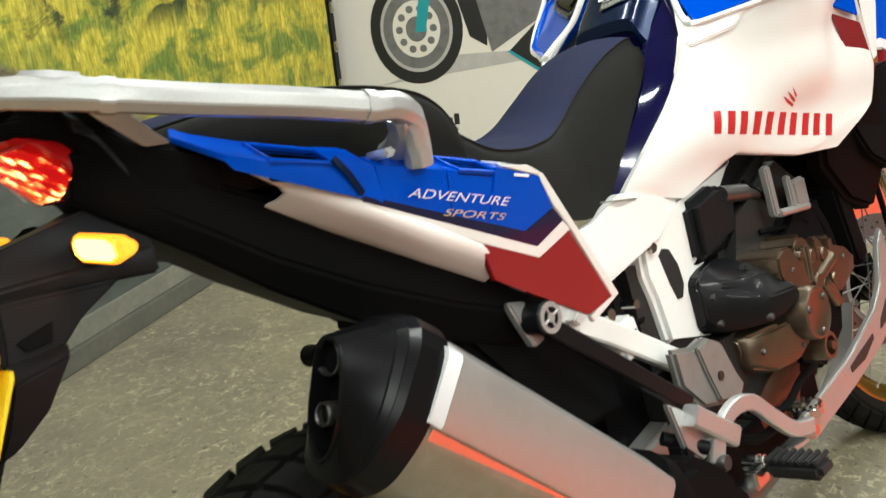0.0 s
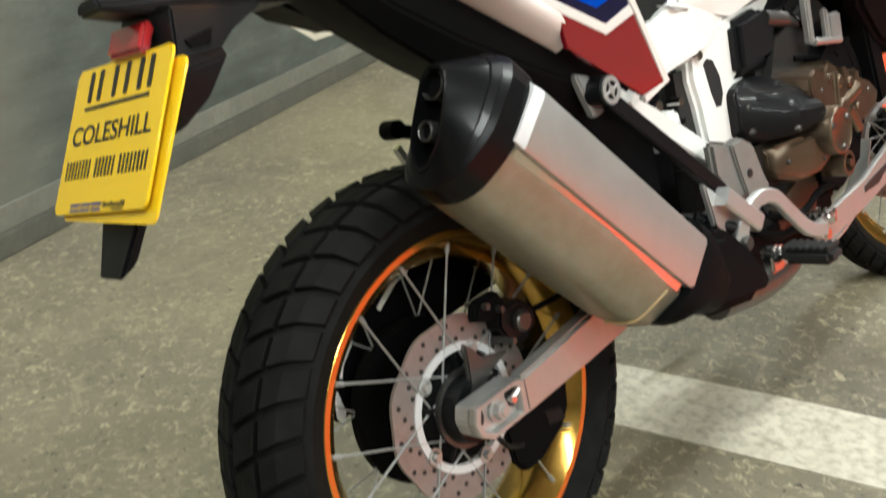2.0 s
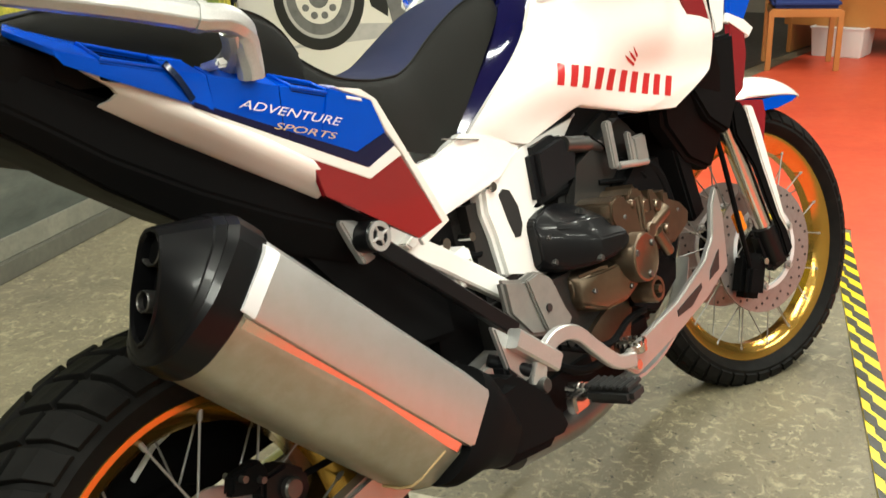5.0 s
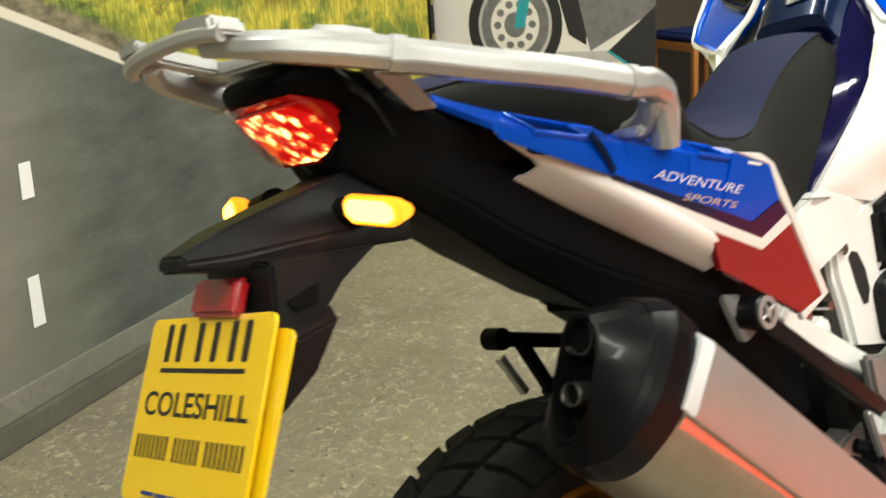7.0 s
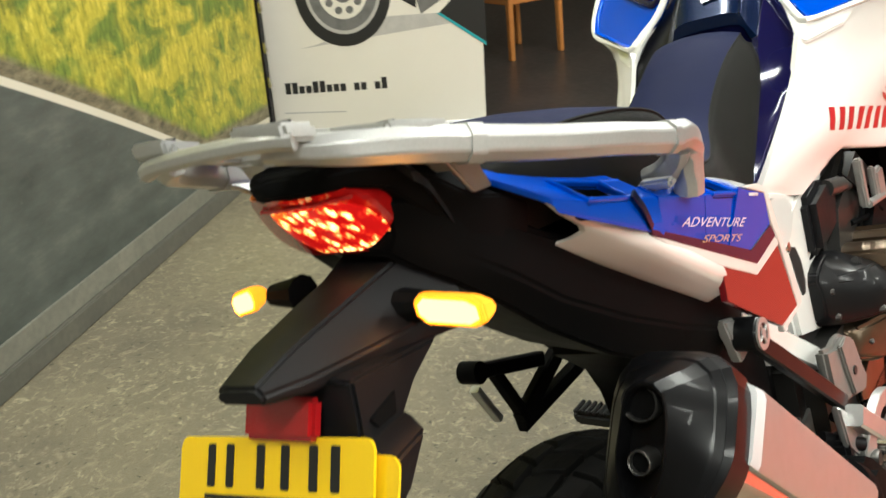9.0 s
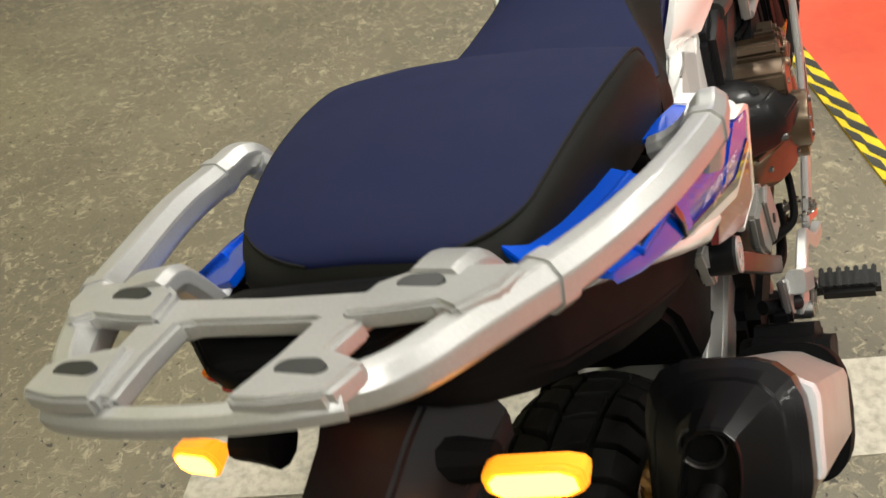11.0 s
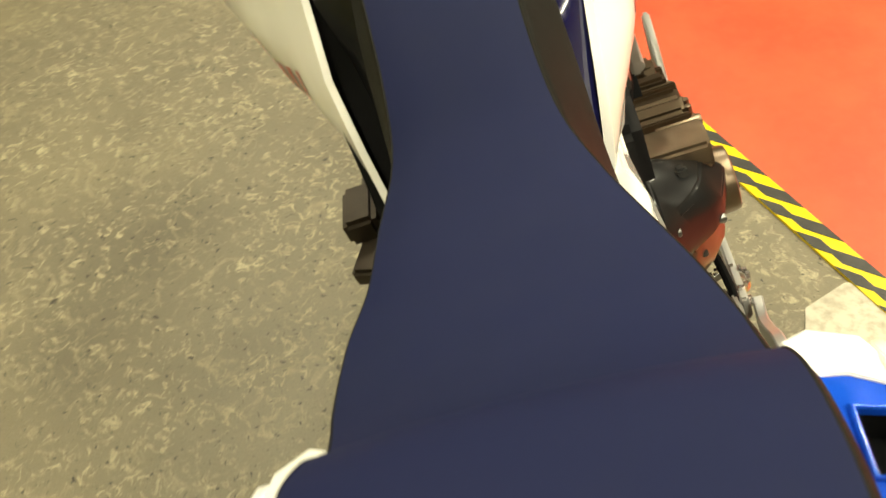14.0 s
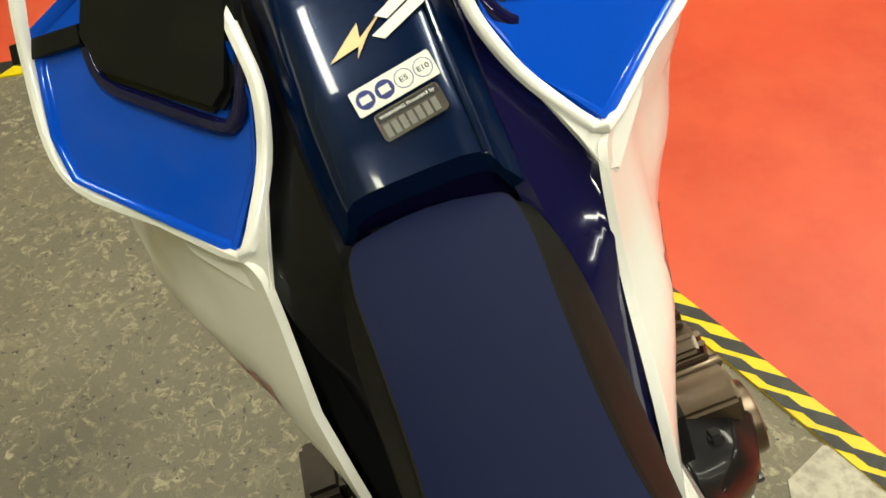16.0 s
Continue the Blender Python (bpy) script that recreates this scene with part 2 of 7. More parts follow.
def lathe(profile, c, n=48, closed=True):
    """A body turned about an axis along y through c = (x, z). profile: (radius, y)."""
    bm = bmesh.new()
    rows = []
    for k in range(n):
        a = 2 * math.pi * k / n
        rows.append([bm.verts.new((c[0] + r * math.cos(a), y, c[1] + r * math.sin(a))) for r, y in profile])
    m = len(profile)
    for k in range(n):
        r0, r1 = rows[k], rows[(k + 1) % n]
        for j in range(m if closed else m - 1):
            bm.faces.new((r0[j], r0[(j + 1) % m], r1[(j + 1) % m], r1[j]))
    bmesh.ops.remove_doubles(bm, verts=bm.verts, dist=1e-6)
    bmesh.ops.recalc_face_normals(bm, faces=bm.faces)
    return bm


def rod(a, b, r, n=12, bm=None):
    a, b = Vector(a), Vector(b)
    up = (0, 0, 1) if abs((b - a).normalized().z) < 0.9 else (1, 0, 0)
    return sweep([a, b], circle(r, n), up, bm=bm)


def block(c, size, m=None, bev=0.004, seg=2):
    bm = bmesh.new()
    bmesh.ops.create_cube(bm, size=1, matrix=Matrix.Diagonal((*size, 1)))
    bevelled(bm, bev, seg)
    bmesh.ops.transform(bm, matrix=Matrix.Translation(c) @ (m or Matrix()), verts=bm.verts)
    return bm


def joined(*bms):
    """Several bmeshes as one."""
    out = bmesh.new()
    for b in bms:
        me = bpy.data.meshes.new("tmp")
        b.to_mesh(me)
        b.free()
        out.from_mesh(me)
        bpy.data.meshes.remove(me)
    return out


def axis_y(x):
    """The machine's middle line lies a little askew to its wheels' line."""
    return -0.010 + (0.05 * max(x, -0.35) if x < 0 else 0.024 * min(x, 0.84))


def skewed(bm):
    for v in bm.verts:
        v.co.y += axis_y(v.co.x)
    return bm


TILT = 0.055  # the body stands a little more upright than its wheels: rise per metre towards the far side


def mirrored(bm):
    for v in bm.verts:
        far = 2 * axis_y(v.co.x) - v.co.y
        v.co.z += TILT * (far - v.co.y)
        v.co.y = far
    bmesh.ops.reverse_faces(bm, faces=bm.faces)
    return bm


def both(name, make, material, parent, label=""):
    """The part and its mirror image on the other side."""
    return part(name, make(), material, parent, label), part(name, mirrored(make()), material, parent, label)


# ---- the motorcycle (x ahead, y to its left, z up, rear axle over the origin), leaning on its stand ----
LEAN = -14.75
bike = thing("motorcycle", "white, blue and red touring motorcycle with gold spoked wheels", "motorcycle", pose(0, 0, 0, LEAN))
RA, FA = (0.0, 0.334), (1.577, 0.346)


def wheel(name, c, tyre_r, tyre_w, rim_r, rim_w, spokes, turn=0.0, blocks=34, rise=0.0098):
    """A spoked wheel: hub with tyre, rim and spokes."""
    hw = rim_w / 2
    hub = part(name, lathe([(0.012, -0.075), (0.045, -0.075), (0.05, -0.05), (0.028, -0.035), (0.028, 0.035), (0.05, 0.05), (0.045, 0.075), (0.012, 0.075)], c, 32), GLOSSBLACK, bike)
    prof = [(rim_r + 0.004, -hw), (rim_r + 0.010, -hw + 0.004), (rim_r - 0.004, -hw + 0.010), (rim_r - 0.016, -hw + 0.018), (rim_r - 0.022, -hw * 0.45), (rim_r - 0.027, 0), (rim_r - 0.022, hw * 0.45),
            (rim_r - 0.016, hw - 0.018), (rim_r - 0.004, hw - 0.010), (rim_r + 0.010, hw - 0.004), (rim_r + 0.004, hw), (rim_r - 0.004, hw - 0.001), (rim_r - 0.022, hw * 0.7), (rim_r - 0.033, hw * 0.4),
            (rim_r - 0.034, -hw * 0.4), (rim_r - 0.022, -hw * 0.7), (rim_r - 0.004, -hw + 0.001)]
    part("rim", lathe(prof, c, 96), GOLD, hub, "gold anodised rim")
    # carcass, with a groove's depth left off the tread
    tw, h = tyre_w / 2, tyre_r - rim_r
    prof = []
    for k in range(15):
        a = math.pi * (k / 14 - 0.5)
        prof.append((rim_r + 0.004 + (h - 0.012) * max(math.cos(a), 0) ** 0.62, tw * 0.96 * math.sin(a) * (1 if abs(math.sin(a)) < 0.95 else 1)))
    prof[0], prof[-1] = (rim_r + 0.002, -hw + 0.003), (rim_r + 0.002, hw - 0.003)
    prof[1] = (rim_r + 0.35 * h, -tw * 0.97)
    prof[-2] = (rim_r + 0.35 * h, tw * 0.97)
    prof += [(rim_r - 0.002, hw * 0.6), (rim_r - 0.002, -hw * 0.6)]
    tyre = part("tyre", lathe(prof, c, 96), RUBBER, hub, "black dual-sport tyre with deep blocks")

    def at(ang, s, d):
        """A place on the crown: s from -1 to 1 across, d above the carcass."""
        a = s * math.radians(74)
        rr = rim_r + 0.004 + (h - 0.012) * math.cos(a) ** 0.62 + d * math.cos(a * 0.8)
        return Vector((c[0] + rr * math.cos(ang), (tw * 0.96 + d * 0.7) * math.sin(a), c[1] + rr * math.sin(ang)))

    verts, faces = [], []

    def lump(corners):
        """corners: (angle, s) of the block's outline."""
        k0, k = len(verts), len(corners)
        ca = sum(q[0] for q in corners) / k
        cs = sum(q[1] for q in corners) / k
        for q in corners:
            verts.append(at(q[0], q[1], 0.0))
        for q in corners:
            verts.append(at(ca + (q[0] - ca) * 0.95, cs + (q[1] - cs) * 0.95, rise - 0.0013))
        for q in corners:
            verts.append(at(ca + (q[0] - ca) * 0.90, cs + (q[1] - cs) * 0.92, rise))
        for i in range(k):
            j = (i + 1) % k
            faces.append((k0 + i, k0 + j, k0 + k + j, k0 + k + i))
            faces.append((k0 + k + i, k0 + k + j, k0 + 2 * k + j, k0 + 2 * k + i))
        faces.append(tuple(range(k0 + 2 * k, k0 + 3 * k)))

    st = 2 * math.pi / blocks
    for b in range(blocks):
        a0 = b * st
        for sg in (-1, 1):
            o = a0 + (0.5 * st if sg > 0 else 0)
            g = 0.17 * st
            lean = lambda q: 0.95 * st * (1 - q) ** 1.4
            for s0, s1, s2 in ((0.035, 0.20, 0.375), (0.42, 0.66, 0.99)):
                lump([(o + lean(q) + e * (st - g), sg * q) for e, q in ((0, s0), (1, s0), (1, s1), (1, s2), (0, s2), (0, s1))])
    me = bpy.data.meshes.new("tread")
    me.from_pydata(verts, [], faces)
    me.materials.append(RUBBER)
    tr = new("tread", me)
    tr.parent = hub
    bm = bmesh.new()
    bm.from_mesh(me)
    bmesh.ops.recalc_face_normals(bm, faces=bm.faces)
    bm.to_mesh(me)
    bm.free()
    # spokes: crossed pairs from the hub's flanges to the rim
    step = 2 * math.pi / spokes
    for sg in (-1, 1):
        for lean in (-1, 1):
            a0 = 0.15 * sg
            p = Vector((c[0] + 0.044 * math.cos(a0 + lean * 1.15), sg * 0.045, c[1] + 0.044 * math.sin(a0 + lean * 1.15)))
            q = Vector((c[0] + (rim_r - 0.012) * math.cos(a0), sg * (hw - 0.012), c[1] + (rim_r - 0.012) * math.sin(a0)))
            bm = rod(p, q, 0.0017, 6)
            d = (p - q).normalized()
            rod(q - d * 0.006, q + d * 0.014, 0.0036, 6, bm)
            first = None
            for k in range(spokes // 4):
                ang = 4 * k * step + (0 if lean > 0 else 2 * step) + (step if sg > 0 else 0)
                if first is None:
                    sp = part("spoke", bm, SPOKE, hub)
                    first = sp.data
                else:
                    sp = new("spoke", first)
                    sp.parent = hub
                sp.matrix_basis = Matrix.Translation((c[0], 0, c[1])) @ Matrix.Rotation(-ang, 4, "Y") @ Matrix.Translation((-c[0], 0, -c[1]))
    return hub


def disc(parent, c, y, r_out, r_in, bolts, waves=0, ring=True):
    """A drilled brake disc on its carrier."""
    n = 120
    bm = bmesh.new()
    rows = []
    for k in range(n):
        a = 2 * math.pi * k / n
        w = 0.0018 * math.sin(waves * a) if waves else 0
        rows.append([bm.verts.new((c[0] + r * math.cos(a), yy, c[1] + r * math.sin(a))) for r, yy in ((r_in, y - 0.0025), (r_out + w, y - 0.0025), (r_out + w, y + 0.0025), (r_in, y + 0.0025))])
    for k in range(n):
        for j in range(4):
            bm.faces.new((rows[k][j], rows[k][(j + 1) % 4], rows[(k + 1) % n][(j + 1) % 4], rows[(k + 1) % n][j]))
    bmesh.ops.recalc_face_normals(bm, faces=bm.faces)
    d = part("brake_disc", bm, DISC, parent, "drilled steel brake disc")
    shapes = {}
    hole = None
    for k in range(48):
        r = r_out - 0.010 - 0.011 * (k % 3)
        if k < 3:
            hole = part("drilled_hole", rod((c[0] + r, y - 0.0032, c[1]), (c[0] + r, y + 0.0032, c[1]), 0.0036, 8), INK, d)
            shapes[k] = hole.data
        else:
            hole = new("drilled_hole", shapes[k % 3])
            hole.parent = d
        hole.matrix_basis = Matrix.Translation((c[0], 0, c[1])) @ Matrix.Rotation(-2 * math.pi * k / 48, 4, "Y") @ Matrix.Translation((-c[0], 0, -c[1]))
    if ring:
        part("disc_carrier", lathe([(r_in - 0.006, y - 0.005), (r_in + 0.005, y - 0.005), (r_in + 0.005, y + 0.003), (r_in - 0.006, y + 0.003)], c, 64), PALE, parent, "silver ring that carries the disc")
    first = None
    for k in range(bolts):
        a = 2 * math.pi * k / bolts + math.radians(138)
        p = (c[0] + (r_in - 0.004) * math.cos(a), c[1] + (r_in - 0.004) * math.sin(a))
        bm = joined(lathe([(0.0, y - 0.013), (0.0055, y - 0.013), (0.0065, y - 0.011), (0.0065, y - 0.004), (0.0, y - 0.004)], p, 12, False),
                    lathe([(0.0085, y - 0.0065), (0.0115, y - 0.0065), (0.0115, y - 0.001), (0.0085, y - 0.001)], p, 16))
        part("disc_bolt", bm, BRUSHED, parent)


rear_wheel = wheel("rear_wheel", RA, 0.336, 0.158, 0.240, 0.118, 32, blocks=42)
disc(rear_wheel, RA, -0.042, 0.128, 0.086, 5, 10)
part("hub_plate", lathe([(0.030, -0.040), (0.050, -0.046), (0.072, -0.044), (0.080, -0.036), (0.082, -0.020), (0.030, -0.020)], RA, 48), BLACK, rear_wheel, "black hub inside the disc")
for k in range(5):
    a = 2 * math.pi * k / 5 + 0.3
    part("hub_rib", block((0.066 * math.cos(a), -0.045, RA[1] + 0.066 * math.sin(a)), (0.022, 0.008, 0.008), Matrix.Rotation(-a, 4, "Y"), bev=0.002), GREYBLACK, rear_wheel)
part("cush_drive", lathe([(0.03, 0.030), (0.115, 0.034), (0.120, 0.040), (0.120, 0.054), (0.03, 0.056)], RA, 48), BLACK, rear_wheel, "black sprocket carrier")
part("abs_ring", lathe([(0.040, -0.052), (0.056, -0.052), (0.056, -0.046), (0.040, -0.046)], RA, 40), DARKSTEEL, rear_wheel)
part("sprocket", lathe([(0.06, 0.058), (0.108, 0.058), (0.110, 0.061), (0.108, 0.064), (0.06, 0.064)], RA, 84), DARKSTEEL, rear_wheel, "dark steel rear sprocket")


# swing arm and axle
def arm():
    return loft([[(x, y, z) for y, z in ((y0, b), (y0, t), (y1, t), (y1, b))] for x, y0, y1, b, t in
                 ((0.046, -0.118, -0.088, 0.311, 0.366), (0.20, -0.113, -0.082, 0.326, 0.391), (0.36, -0.108, -0.07, 0.345, 0.415), (0.58, -0.105, -0.06, 0.375, 0.455))], bev=0.006)


both("swing_arm", arm, BRUSHED, bike, "brushed aluminium swing arm")
part("swing_arm_bridge", block((0.40, 0, 0.395), (0.11, 0.19, 0.075), bev=0.012), ALU, bike)


AXLE = [(-0.058, 0.345), (-0.051, 0.365), (0.030, 0.372), (0.044, 0.366), (0.042, 0.320), (-0.030, 0.312), (-0.052, 0.325)]


def axle_ring(k, y):
    return [(-0.008 + (x + 0.008) * k, y, 0.343 + (z - 0.343) * k) for x, z in AXLE]


for sg in (-1, 1):
    s = lambda bm: bm if sg < 0 else mirrored(bm)
    block_ = part("axle_block", s(slab(AXLE, -0.114, -0.085, 0.003)), ALU, bike, "silver axle block at the end of the swing arm")
    part("axle_frame", s(loft([axle_ring(0.97, -0.112), axle_ring(1.0, -0.114), axle_ring(1.0, -0.123), axle_ring(0.96, -0.126), axle_ring(0.80, -0.126), axle_ring(0.76, -0.123), axle_ring(0.74, -0.113)], cap=False)), BRUSHED, block_)
    part("axle_nut", s(joined(lathe([(0.0, -0.132), (0.006, -0.132), (0.0075, -0.129), (0.0115, -0.128), (0.0130, -0.125), (0.0130, -0.117), (0.0, -0.117)], (-0.006, 0.343), 6, False),
                              lathe([(0.0, -0.119), (0.0175, -0.119), (0.0175, -0.112), (0.0, -0.112)], (-0.006, 0.343), 24, False))), BRUSHED, bike, "bare steel axle nut")
    for hole in ([(0.012, 0.352), (0.016, 0.363), (0.030, 0.362), (0.032, 0.345), (0.026, 0.333), (0.016, 0.338)], [(-0.044, 0.344), (-0.041, 0.355), (-0.032, 0.356), (-0.030, 0.344), (-0.034, 0.334), (-0.042, 0.335)]):
        part("adjuster_slot", s(slab(hole, -0.1155, -0.110, 0.001)), INK, block_)
    part("adjuster_bolt", s(joined(rod((0.018, -0.122, 0.350), (0.034, -0.121, 0.357), 0.0045, 8), rod((0.019, -0.126, 0.348), (0.019, -0.116, 0.348), 0.0055, 6))), CHROME, block_)
# two plates added to darken the rim's inside; no such guard is known
part("rim_dark_plate", slab([(0.059, 0.269), (0.114, 0.288), (0.140, 0.312), (0.202, 0.292), (0.196, 0.249), (0.175, 0.223), (0.123, 0.197), (0.085, 0.192), (0.065, 0.217)], -0.052, -0.036, 0.004), BLACK, bike, "black plate added to darken the inside of the rim")
part("rim_dark_facet", slab([(0.137, 0.266), (0.177, 0.256), (0.182, 0.233), (0.142, 0.241)], -0.055, -0.050, 0.002), GREYBLACK, bike)
part("sensor_lead", tube([(0.004, -0.088, 0.300), (0.022, -0.084, 0.274), (0.040, -0.078, 0.260), (0.066, -0.072, 0.250)], 0.004, 8, 5), GREYBLACK, bike)
part("chain_guard", slab([(-0.125, 0.345), (-0.105, 0.415), (-0.04, 0.485), (0.08, 0.535), (0.36, 0.525), (0.36, 0.44), (0.06, 0.405), (-0.02, 0.35)], 0.082, 0.094, 0.004), BLACK, bike)
# cream plates stand in for floor showing through gaps in the guard
for marks in ([(-0.108, 0.408), (-0.100, 0.425), (-0.070, 0.452), (-0.066, 0.444), (-0.092, 0.418), (-0.098, 0.402)], [(-0.122, 0.352), (-0.118, 0.385), (-0.111, 0.388), (-0.106, 0.356), (-0.112, 0.338)], [(-0.012, 0.475), (0.03, 0.505), (0.075, 0.518), (0.07, 0.51), (0.032, 0.497), (-0.008, 0.468)]):
    part("guard_gap_plate", slab(marks, 0.079, 0.083, 0.001), STICKER, bike, "pale plate for floor showing through the chain guard")
part("chain_guide", slab([(0.02, 0.285), (0.05, 0.335), (0.28, 0.325), (0.37, 0.31), (0.30, 0.285), (0.13, 0.262)], 0.02, 0.10, 0.006), BLACK, bike, "black plastic chain guide under the arm")
# hanger and calliper
cal = part("brake_calliper", slab([(0.070, 0.425), (0.078, 0.450), (0.118, 0.452), (0.146, 0.430), (0.146, 0.402), (0.118, 0.384), (0.085, 0.394)], -0.072, -0.030, 0.005), GLOSSBLACK, bike, "black rear brake calliper")
part("piston_cap", lathe([(0.0, -0.083), (0.012, -0.083), (0.015, -0.080), (0.015, -0.06), (0.0, -0.06)], (0.112, 0.420), 20, False), DARKSTEEL, cal)
part("carrier", slab([(0.02, 0.452), (0.03, 0.476), (0.072, 0.480), (0.085, 0.455), (0.055, 0.440)], -0.082, -0.062, 0.004), BLACK, cal)
part("bracket", slab([(-0.003, 0.431), (0.013, 0.417), (0.024, 0.400), (0.076, 0.390), (0.031, 0.372), (0.008, 0.342), (-0.013, 0.342), (-0.020, 0.353), (-0.007, 0.372), (-0.004, 0.404)], -0.076, -0.066, 0.003), DARKSTEEL, cal)
for p in ((0.04, 0.468), (0.065, 0.455), (0.075, 0.405)):
    part("pin", rod((p[0], -0.092, p[1]), (p[0], -0.05, p[1]), 0.0045, 10), DARKSTEEL, cal)
part("hose", tube([(0.15, -0.06, 0.42), (0.22, -0.08, 0.43), (0.33, -0.075, 0.45), (0.45, -0.09, 0.46)], 0.005, 8, 6), BLACK, cal)
part("mud_flap", slab([(0.205, 0.22), (0.225, 0.33), (0.31, 0.40), (0.345, 0.36), (0.33, 0.30), (0.27, 0.235)], -0.03, 0.05, 0.01), BLACK, bike, "black inner mud flap before the rear wheel")

# ---- silencer: axis a runs down and ahead, p across it ----
AX, PX = Vector((0.718, 0, -0.696)), Vector((0.696, 0, 0.718))


def mp(a, p, y):
    q = AX * a + PX * p
    return (q.x, y, q.z)


def msec(a, p0, p1, y0, y1, tilt=0.0, n=28, power=3.2):
    """An oval section of the silencer, from p0 to p1 and y0 to y1."""
    out = []
    for k in range(n):
        t = 2 * math.pi * k / n
        cx, sx = math.cos(t), math.sin(t)
        u = math.copysign(abs(cx) ** (2 / power), cx)
        v = math.copysign(abs(sx) ** (2 / power), sx)
        p = (p0 + p1) / 2 + u * (p1 - p0) / 2
        out.append(mp(a + tilt * (p - (p0 + p1) / 2), p, (y0 + y1) / 2 + v * (y1 - y0) / 2))
    return out


MS = [(0.480, -0.247), (0.474, -0.2465), (0.470, -0.2445), (0.430, -0.218), (0.420, -0.207), (0.415, -0.187), (0.415, -0.155), (0.421, -0.130), (0.45, -0.118), (0.54, -0.118), (0.575, -0.130), (0.580, -0.19), (0.562, -0.243), (0.53, -0.247)]
muffler = part("silencer", loft([[mp(a, 0.495 + (p - 0.495) * k, -0.185 + (y + 0.185) * k) for p, y in MS] for a, k in ((-0.497, 0.98), (-0.30, 1.0), (-0.145, 0.98), (-0.11, 0.92), (-0.075, 0.70))]), RAWSTEEL, bike, "heat-stained steel silencer")
part("outer_cover", loft([[mp(a, p, y) for p, y in ((0.487, -0.244), (0.487, -0.256), (0.492, -0.2585), (0.556, -0.2595), (0.564, -0.256), (0.586, -0.212), (0.588, -0.19), (0.582, -0.19), (0.56, -0.244))]
                          for a in (-0.481, -0.478, -0.3, -0.108, -0.103)]), BRUSHED, muffler, "brushed aluminium cover of the silencer")
part("lip", loft([[mp(a, p, y) for p, y in ((0.4865, -0.2482), (0.4745, -0.2452), (0.4745, -0.243), (0.4865, -0.246))] for a in (-0.485, -0.3, -0.115)]), POLISHED, muffler)
part("cover_end", loft([[mp(a, 0.53 + (p - 0.53) * k, -0.215 + (y + 0.215) * k) for p, y in ((0.487, -0.2445), (0.487, -0.256), (0.492, -0.2585), (0.556, -0.2595), (0.564, -0.256), (0.586, -0.212), (0.588, -0.19), (0.582, -0.19), (0.56, -0.244))]
                        for a, k in ((-0.499, 0.955), (-0.4815, 1.0))]), PALE, muffler, "bright bevelled end of the cover")
part("weld_bead", sweep([mp(-0.135, p, y) for p, y in ((0.470, -0.2415), (0.431, -0.2150), (0.421, -0.204), (0.416, -0.185), (0.416, -0.155))], circle(0.0022, 6), (1, 0, 0)), GOLDDECAL, muffler, "straw-coloured weld seam")
D1 = Vector((-0.32, 0, -0.947))


def even(poly, n=36, soft=1):
    """A closed outline, drawn anew with n evenly turned points about its middle."""
    cx, cy = sum(q[0] for q in poly) / len(poly), sum(q[1] for q in poly) / len(poly)
    out = []
    for k in range(n):
        a = 2 * math.pi * k / n
        dx, dy = math.cos(a), math.sin(a)
        best = 0.0
        for (x0, y0), (x1, y1) in zip(poly, poly[1:] + poly[:1]):
            ex, ey, fx, fy = x1 - x0, y1 - y0, x0 - cx, y0 - cy
            det = ex * dy - ey * dx
            if abs(det) > 1e-12:
                t, w = (ex * fy - ey * fx) / det, (dx * fy - dy * fx) / det
                if -1e-6 <= w <= 1 + 1e-6:
                    best = max(best, t)
        out.append((cx + best * dx, cy + best * dy))
    for _ in range(soft):
        out = [tuple(0.25 * a + 0.5 * b + 0.25 * c for a, b, c in zip(out[i - 1], out[i], out[(i + 1) % n])) for i in range(n)]
    return out


# rim of the end cap (up, across) and its mouth on the silencer (p, y)
RIM_FACE = even([(0.0468, 0.006), (0.0455, -0.0225), (0.034, -0.026), (0.0, -0.0235), (-0.041, -0.0155), (-0.072, 0.0), (-0.083, 0.0145), (-0.074, 0.0265), (-0.053, 0.033), (-0.021, 0.031), (0.011, 0.0225), (0.040, 0.0155)])
MOUTH = even([(0.588, -0.228), (0.566, -0.252), (0.488, -0.253), (0.466, -0.246), (0.430, -0.226), (0.416, -0.205), (0.412, -0.185), (0.414, -0.150), (0.428, -0.126), (0.56, -0.123), (0.590, -0.140)])


def cap_rim(k, off):
    """The rim of the end cap, grown by k and set off along its normal."""
    o = Vector((-0.064, -0.183, 0.756)) + Vector((-0.947, 0, 0.32)) * off
    cu, cv = -0.018, 0.004
    return [o - D1 * (cu + (u - cu) * k) + Vector((0, cv + (v - cv) * k, 0)) for u, v in RIM_FACE]


def cap_mouth(a, k):
    return [Vector(mp(a, 0.503 + (p - 0.503) * k, -0.192 + (y + 0.192) * k)) for p, y in MOUTH]


def between_rings(f, k):
    a, b = cap_rim(1.0, 0.0), cap_mouth(-0.530, 1.0)
    c = sum(a + b, Vector()) / (len(a) + len(b))
    return [c + (p.lerp(q, f) - c) * k for p, q in zip(a, b)]


